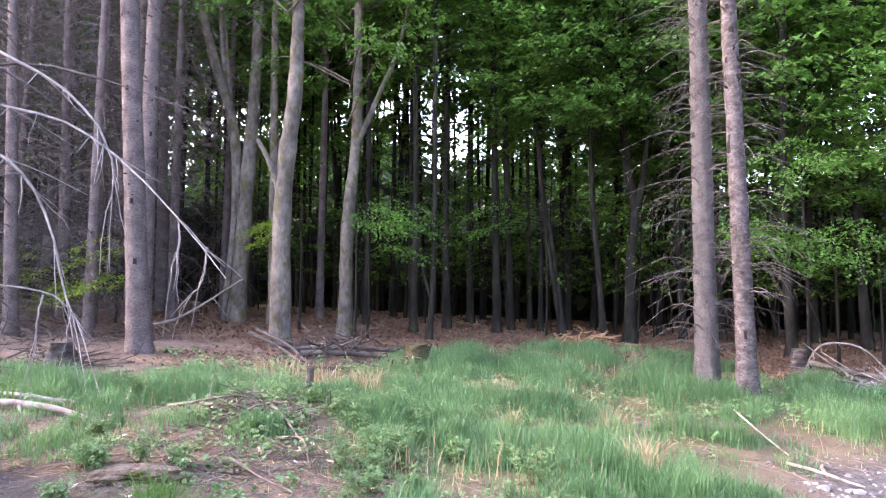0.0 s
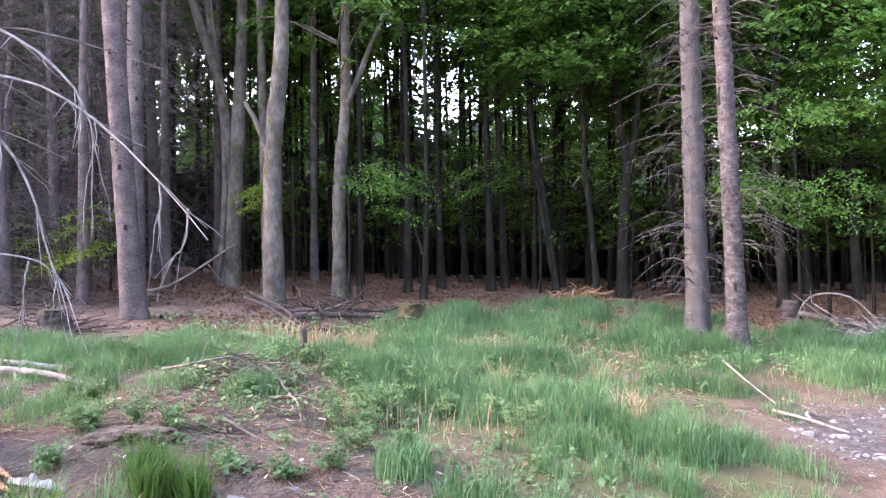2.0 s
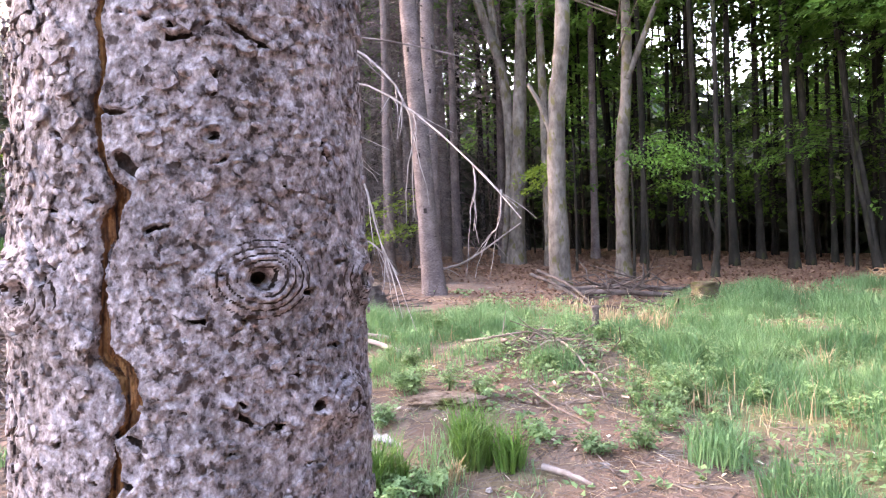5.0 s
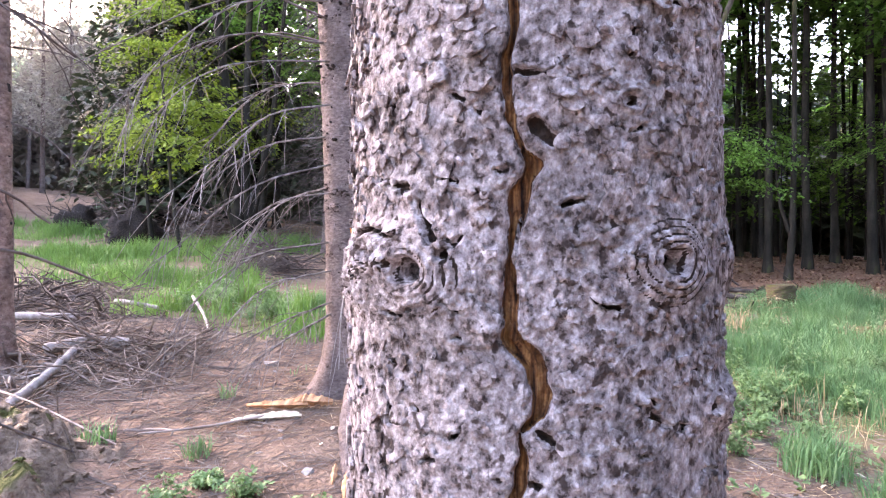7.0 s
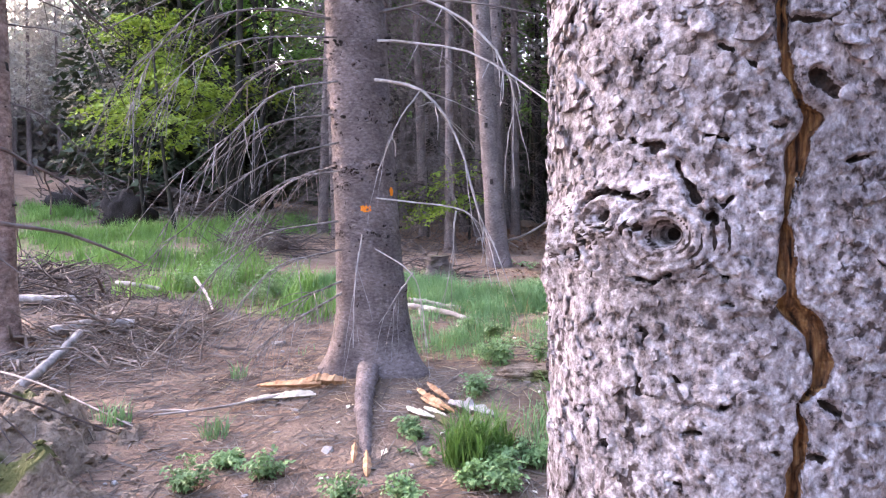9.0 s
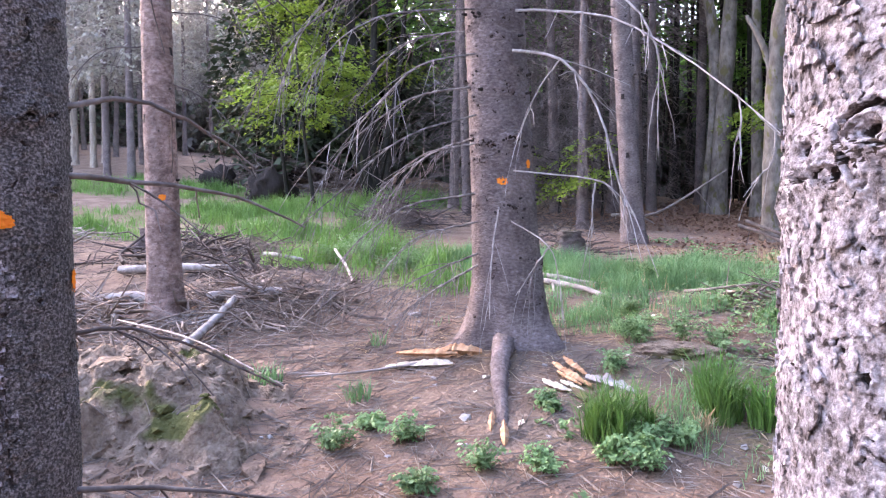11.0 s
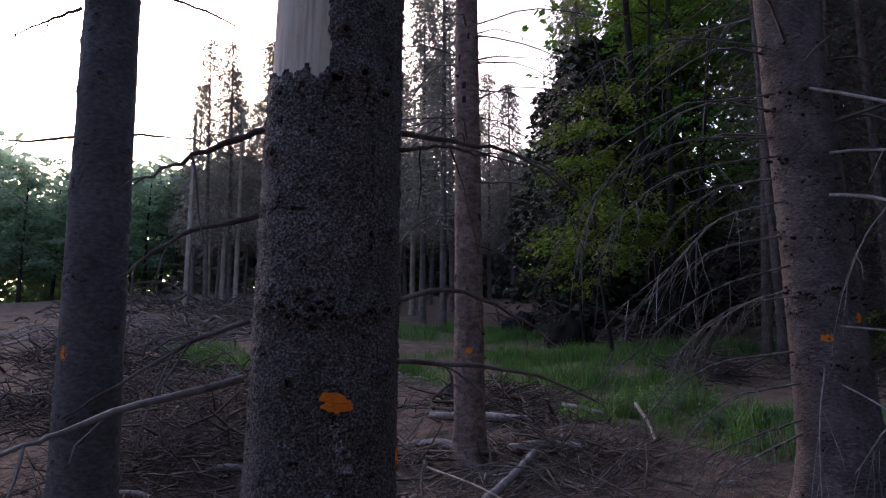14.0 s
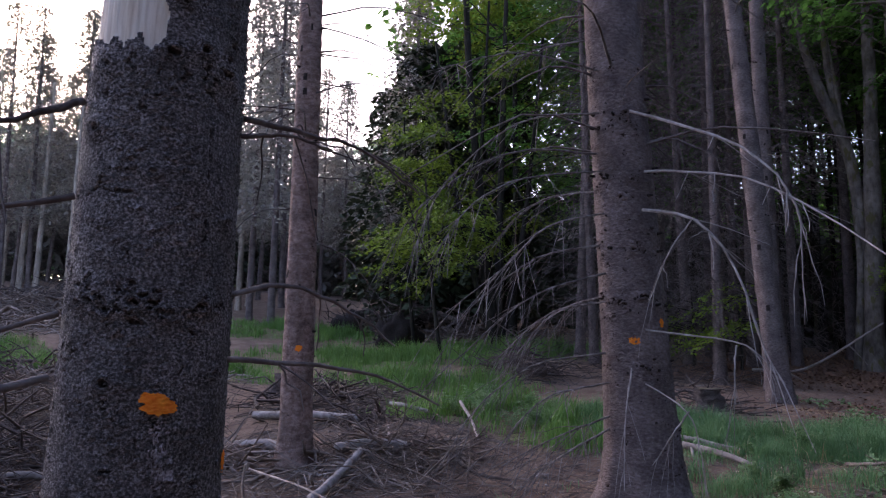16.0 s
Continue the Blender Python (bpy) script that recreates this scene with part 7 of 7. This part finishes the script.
for k, (x, y, n, s, h, mt, r) in enumerate([(-6.9, 3.0, 260, 0.8, 0.14, M_SLASH, 0.007), (-6.1, 4.2, 240, 0.55, 0.18, M_SLASH, 0.007), (-5.6, 4.6, 260, 0.6, 0.12, M_SLASH, 0.005), (-7.1, 4.9, 200, 0.55, 0.12, M_BRUSH, 0.006), (-5.6, 2.9, 90, 0.6, 0.06, M_SLASH, 0.005), (-8.8, 9.2, 520, 0.8, 0.5, M_BRUSH, 0.007), (-2.1, 6.35, 160, 0.55, 0.10, M_SLASH, 0.006), (-1.5, 5.4, 60, 0.35, 0.04, M_SLASH, 0.005), (-8.4, 5.7, 300, 1.0, 0.2, M_SLASH, 0.007), (-5.9, 3.6, 70, 0.5, 0.08, M_STICK, 0.008), (-6.8, 3.3, 70, 0.6, 0.10, M_STICK, 0.008), (-5.4, 4.0, 220, 0.6, 0.05, M_SLASH, 0.004),
                                            (-7.8, 1.4, 900, 1.3, 0.35, M_BRUSH, 0.006), (-9.5, 1.9, 900, 1.6, 0.4, M_SLASH, 0.007), (-11.8, 3.2, 600, 1.7, 0.45, M_SLASH, 0.009), (-6.4, 0.4, 700, 1.1, 0.25, M_BRUSH, 0.005), (-8.9, 5.4, 220, 1.2, 0.35, M_BRUSH, 0.010),
                                            (-14.5, 1.5, 500, 2.4, 0.4, M_SLASH, 0.014), (-24, 3.5, 600, 3.2, 0.5, M_SLASH, 0.02), (-29, 6.5, 600, 3.6, 0.6, M_SLASH, 0.025), (-19, 14.6, 340, 2.6, 1.0, M_BRUSH, 0.018), (-27, 1.0, 400, 3.4, 0.7, M_STICK, 0.02),
                                            (-15.5, 14.6, 260, 1.8, 0.7, M_BRUSH, 0.014), (-2.2, 10.4, 140, 1.1, 0.3, M_BRUSH, 0.009), (-5.2, 8.5, 140, 0.8, 0.15, M_BRUSH, 0.006), (1.5, 13.2, 80, 0.5, 0.3, M_SPLINT, 0.014), (4.9, 10.2, 140, 0.9, 0.35, M_STICK, 0.010),
                                            (-1.2, 9.9, 70, 0.4, 0.2, M_STRAW, 0.006), (-6.5, 10.6, 160, 1.3, 0.25, M_BRUSH, 0.006), (-8.2, 11.4, 160, 1.3, 0.3, M_BRUSH, 0.006), (-12.8, 4.6, 260, 1.6, 0.4, M_STICK, 0.012),
                                            (-34, 9, 300, 4.5, 1.0, M_BRUSH, 0.025), (-36, 3, 260, 4.5, 1.2, M_BRUSH, 0.03), (-11.5, 1.0, 500, 1.7, 0.3, M_BRUSH, 0.009), (-14.0, 0.2, 500, 2.0, 0.35, M_BRUSH, 0.012), (-17.5, 2.0, 500, 2.4, 0.4, M_BRUSH, 0.015), (-21, 0.6, 400, 2.6, 0.45, M_BRUSH, 0.018)]):
    brush(x, y, n, s, h, mt, "heap of dead twigs and slash" if mt is not M_SPLINT else "heap of orange rotten wood splinters", 700 + k, r)


def scatter(name, n, box, make, mat, label, category, seed, keep=None):
    rng = np.random.RandomState(seed)
    x, y = rng.uniform(box[0], box[1], n), rng.uniform(box[2], box[3], n)
    if keep is not None:
        k = rng.rand(n) < keep(x, y)
        x, y = x[k], y[k]
    g = make(np.stack([x, y, ground_z(x, y)], -1), rng)
    return solo(name, g, mat, (0, 0, 0), label, category, kind="stuff", smooth=False)


def flat_leaves(p, rng):
    n = len(p)
    return leaf_sprays(Geo(), p + (0, 0, 0.012), rng.uniform(0, 6.28, n), np.full(n, 0.05), rng, 1, 0.052, 0.0, 0.3, 0.35)


def small_twigs(p, rng, size=1.0):
    n = len(p)
    a, ln = rng.uniform(0, 6.28, n), size * rng.uniform(0.05, 0.45, n) * rng.uniform(0.3, 1, n)
    d = np.stack([np.cos(a), np.sin(a), rng.normal(0.02, 0.06, n)], -1)
    e = np.stack([-np.sin(a), np.cos(a), 0 * a], -1)
    r = size * rng.lognormal(-6.25, 0.45, n)[:, None]
    end = p + d * ln[:, None]
    end[:, 2] = ground_z(end[:, 0], end[:, 1]) + rng.uniform(0.003, 0.03, n)
    up = np.array((0, 0, 1.0))
    p = p + up * 0.004
    v = np.stack([p - e * r, p + e * r, p + up * r * 1.6, end - e * r * 0.6, end + e * r * 0.6, end + up * r], 1)
    i = np.arange(n)[:, None] * 6
    return Geo().add(v, np.vstack([i + [0, 1, 4, 3], i + [1, 2, 5, 4], i + [2, 0, 3, 5]]))


def stones(p, rng, size=0.03):
    n = len(p)
    base = np.array([(1, 0, 0), (0, 1, 0), (-1, 0, 0), (0, -1, 0), (0.5, 0.5, 0.75), (-0.5, 0.4, 0.7), (-0.3, -0.6, 0.65), (0.5, -0.5, 0.7)], float)
    s = size * rng.lognormal(0, 0.5, n)
    v = base[None] * (1 + rng.uniform(-0.3, 0.3, (n, 8, 3))) * s[:, None, None] * rng.uniform(0.7, 1.2, (n, 1, 3))
    a = rng.uniform(0, 6.28, n)
    c, k = np.cos(a)[:, None], np.sin(a)[:, None]
    v = np.stack([v[..., 0] * c - v[..., 1] * k, v[..., 0] * k + v[..., 1] * c, v[..., 2] * 0.7 - s[:, None] * 0.15], -1) + p[:, None]
    i = np.arange(n)[:, None] * 8
    return Geo().add(v, np.vstack([i + f for f in ([0, 1, 5, 4], [1, 2, 6, 5], [2, 3, 7, 6], [3, 0, 4, 7], [4, 5, 6, 7])]))


scatter("leaf_litter", 64000, (-7, 9, 8.0, 24), flat_leaves, M_LITTER, "reddish brown fallen beech leaves", "leaf litter", 801,
        lambda x, y: np.clip((y - 10.2 + 0.12 * x) / 1.0, 0.0, 1) + blob(x, y, -3.2, 9.7, 2.2, 1.3, 0))
scatter("fallen_twigs", 16000, (-8, 0, 1.2, 6.6), small_twigs, M_SLASH, "small twigs and chips strewn on the soil", "twigs", 802, lambda x, y: 1 - np.maximum(*grass_cover(x, y)))
scatter("fallen_twigs", 5000, (-7, 5, 6.0, 11), small_twigs, M_SLASH, "small twigs strewn on the ground", "twigs", 803, lambda x, y: 1 - np.maximum(*grass_cover(x, y)))
scatter("fallen_twigs", 9000, (-16, -4, -1.5, 6), small_twigs, M_BRUSH, "dark twigs strewn over the felled ground", "twigs", 804)
scatter("dry_needles", 6000, (-6, 0.5, 1.8, 6.8), lambda p, r: leaf_sprays(Geo(), p + (0, 0, 0.008), r.uniform(0, 6.28, len(p)), np.full(len(p), 0.03), r, 1, 0.022, 0, 0.3, 0.2), M_LITTER, "brown bark flakes and dry leaves on soil", "litter", 805,
        lambda x, y: (1 - np.maximum(*grass_cover(x, y))) * np.clip(0.5 + fbm(x, y, seed=3), 0, 1))
scatter("gravel", 1700, (1.6, 4.6, 4.8, 7.3), lambda p, r: stones(p, r, 0.018), M_STONE, "pale grey gravel stones", "gravel", 806, lambda x, y: blob(x, y, 3.1, 6.0, 1.3, 1.15, 20))
scatter("small_stones", 170, (-5, 0.3, 2.2, 6.2), lambda p, r: stones(p, r, 0.02), M_STONE, "scattered pale stones on soil", "stones", 807, lambda x, y: 1 - np.maximum(*grass_cover(x, y)))


def clod(x, y, s, mat, label, seed, up=0.0):
    """An uneven lump of earth."""
    base = on_ground(x, y, up)
    n, k = 44, 80
    t, a = np.meshgrid(np.linspace(0.02, 0.62, n) * np.pi, np.linspace(0, 2 * np.pi, k, endpoint=False), indexing="ij")
    d = np.stack([np.sin(t) * np.cos(a), np.sin(t) * np.sin(a), np.cos(t)], -1)
    x1, y1, z1 = d[..., 0] + seed, d[..., 1], d[..., 2]
    r = 1 + 0.24 * fbm(x1 * 1.5, y1 * 1.5, z1 * 1.5, 3, seed) + 0.12 * fbm(x1 * 5, y1 * 5, z1 * 5, 3, seed + 1) + 0.05 * fbm(x1 * 16, y1 * 16, z1 * 16, 2, seed + 2)
    v = d * r[..., None] * np.array(s)
    v[..., 2] = np.where(v[..., 2] > 0.7 * s[2], 0.7 * s[2] + 0.25 * (v[..., 2] - 0.7 * s[2]), v[..., 2])
    i, j = np.meshgrid(np.arange(n - 1), np.arange(k), indexing="ij")
    q = np.stack([i * k + j, (i + 1) * k + j, (i + 1) * k + (j + 1) % k, i * k + (j + 1) % k], -1).reshape(-1, 4)
    return solo("earth_mound", Geo().add(v, q), mat, base, label, "mound", "earth mounds")


def mound(x, y, wide, high, seed, strewn):
    """A heap of earth with a broken edge, its top strewn with twigs."""
    base = on_ground(x, y)
    n, k = 60, 140
    rho, a = np.meshgrid(np.linspace(0.0, 1.25, n), np.linspace(0, 2 * np.pi, k, endpoint=False), indexing="ij")
    ux, uy = rho * np.cos(a), rho * np.sin(a)
    rim = 0.62 + 0.22 * fbm(np.cos(a) * 1.6 + seed, np.sin(a) * 1.6, octaves=3, seed=seed)
    steep = 0.30 + 0.16 * np.cos(a - radians(-20))
    fall = np.clip((rho - rim) / steep, 0, 1)
    h = high * (1 - fall * fall * (3 - 2 * fall)) * (1 - 0.15 * rho) - 0.12 * np.clip((rho - 1.0) / 0.25, 0, 1)
    h = h + 0.07 * fbm(ux * 3.5, uy * 3.5, octaves=4, seed=seed + 1) + 0.035 * fbm(ux * 13, uy * 13, octaves=3, seed=seed + 2)
    px, py = ux * wide[0], uy * wide[1]
    v = np.stack([px, py, ground_z(x + px, y + py) - base[2] + h], -1)
    i, j = np.meshgrid(np.arange(n - 1), np.arange(k), indexing="ij")
    q = np.stack([i * k + j, (i + 1) * k + j, (i + 1) * k + (j + 1) % k, i * k + (j + 1) % k], -1).reshape(-1, 4)
    solo("earth_mound", Geo().add(v, q), M_MOUND, base, "mound of brown earth with moss on its side", "mound", "earth mounds")
    rng = np.random.RandomState(seed)
    g = Geo()
    for _ in range(strewn):
        i0, j0 = rng.randint(2, n - 8), rng.randint(0, k)
        p0, p1 = v[i0, j0], v[np.clip(i0 + rng.randint(-5, 6), 0, n - 1), (j0 + rng.randint(-7, 8)) % k]
        g.tube([p0 + (0, 0, 0.002), (p0 + p1) / 2 + (0, 0, 0.010), p1 + (0, 0, 0.003)], rng.uniform(0.0012, 0.004), 3)
    p = v[rng.randint(0, n - 6, 420), rng.randint(0, k, 420)]
    solo("earth_clods", stones(p, rng, 0.02), M_MOUND, base, "crumbled lumps of earth on the mound", "earth", kind="stuff", smooth=False)
    solo("mound_litter", g, M_SLASH, base, "dry twigs and needles on the earth mound", "litter", kind="stuff")


mound(-4.4, 2.3, (0.82, 0.74), 0.20, 5, 140)
clod(-2.3, 4.8, (0.26, 0.16, 0.07), M_MOUND, "small mossy hump of earth", 2)
clod(-0.1, 8.45, (0.34, 0.24, 0.05), M_SOIL, "hump of earth matted with dry grass", 4)


def weeds(p, rng):
    """Small sprouting plants: a few leaves on short stalks each."""
    n = len(p)
    q = np.repeat(p, 5, 0) + np.c_[rng.normal(0, 0.03, (5 * n, 2)), rng.uniform(0.01, 0.10, 5 * n)]
    return leaf_sprays(Geo(), q, rng.uniform(0, 6.28, 5 * n), np.full(5 * n, 0.04), rng, 3, 0.04, 0.1, 0.5, 0.4)


scatter("seedling_weeds", 2400, (-4.2, 0.8, 2.6, 7.6), weeds, M_HERB, "small green seedlings sprouting from bare soil", "weeds", 811,
        lambda x, y: np.clip(0.25 + 1.2 * fbm(x * 1.1, y * 1.1, seed=12), 0, 1) * np.clip((y - 3.8) / 2, 0.06, 1) * np.clip((x + 3.4) / 1.5, 0.12, 1))
scatter("seedling_weeds", 1500, (-6, 5, 6.5, 10), weeds, M_HERB, "small green herbs among the grass", "weeds", 812, lambda x, y: np.clip(0.3 + fbm(x, y, seed=14), 0, 1))
scatter("wood_chips", 230, (-4.5, 0.6, 2.4, 7.2), lambda p, r: leaf_sprays(Geo(), p + (0, 0, 0.012), r.uniform(0, 6.28, len(p)), np.full(len(p), 0.03), r, 1, 0.05, 0, 0.3, 0.3), M_CHIP, "pale wood chips strewn on the soil", "wood chips", 813,
        lambda x, y: np.clip(fbm(x * 0.8, y * 0.8, seed=15) + 0.3, 0, 1))
scatter("earth_clods", 420, (-5.2, -3.3, 1.5, 3.2), lambda p, r: stones(p, r, 0.035), M_SOIL, "lumps of earth round the mound", "earth", 814, lambda x, y: blob(x, y, -4.1, 2.2, 1.1, 0.8))


def root_plate(x, y, size, seed):
    """The upturned root plate of a fallen trunk: a slab of earth with broken roots."""
    rng = np.random.RandomState(seed)
    base = on_ground(x, y)
    ob = thing("root_plate", base, "dark upturned root plate of a fallen tree", "root plate")
    n, k = 16, 28
    t, a = np.meshgrid(np.linspace(0.02, 0.98, n) * np.pi, np.linspace(0, 2 * np.pi, k, endpoint=False), indexing="ij")
    d = np.stack([np.sin(t) * np.cos(a), np.sin(t) * np.sin(a), np.cos(t)], -1)
    v = d * (1 + 0.4 * fbm(d[..., 0] * 2 + seed, d[..., 1] * 2, d[..., 2] * 2, 4, seed))[..., None] * np.array((0.45, 0.8, 0.6)) * size + (0, 0, 0.35 * size)
    i, j = np.meshgrid(np.arange(n - 1), np.arange(k), indexing="ij")
    q = np.stack([i * k + j, (i + 1) * k + j, (i + 1) * k + (j + 1) % k, i * k + (j + 1) % k], -1).reshape(-1, 4)
    part("earth", Geo().add(v, q), M_ROT, ob)
    for _ in range(22):
        p = v[rng.randint(2, n - 2), rng.randint(0, k)]
        w = (p - (0, 0, 0.3 * size)) * rng.uniform(0.3, 0.8) + rng.normal(0, 0.12, 3)
        part("root", Geo().tube(curve([p * 0.8, p + w * 0.5, p + w + rng.normal(0, 0.1, 3)], 6), np.linspace(0.04, 0.01, 7) * size, 5), M_BRUSH, ob)


root_plate(*polar(53, 19.5), 0.8, 3)
root_plate(*polar(56.5, 22), 0.6, 5)

scatter("straw_litter", 14000, (-4.5, 2.5, 3.0, 9.5), lambda p, r: small_twigs(p, r, 0.5), M_STRAW, "flattened dead grass and straw on the soil", "straw", 821, lambda x, y: np.clip(0.35 + fbm(x * 1.2, y * 1.2, seed=16), 0, 1) * np.clip((y - 3) / 2, 0.1, 1))
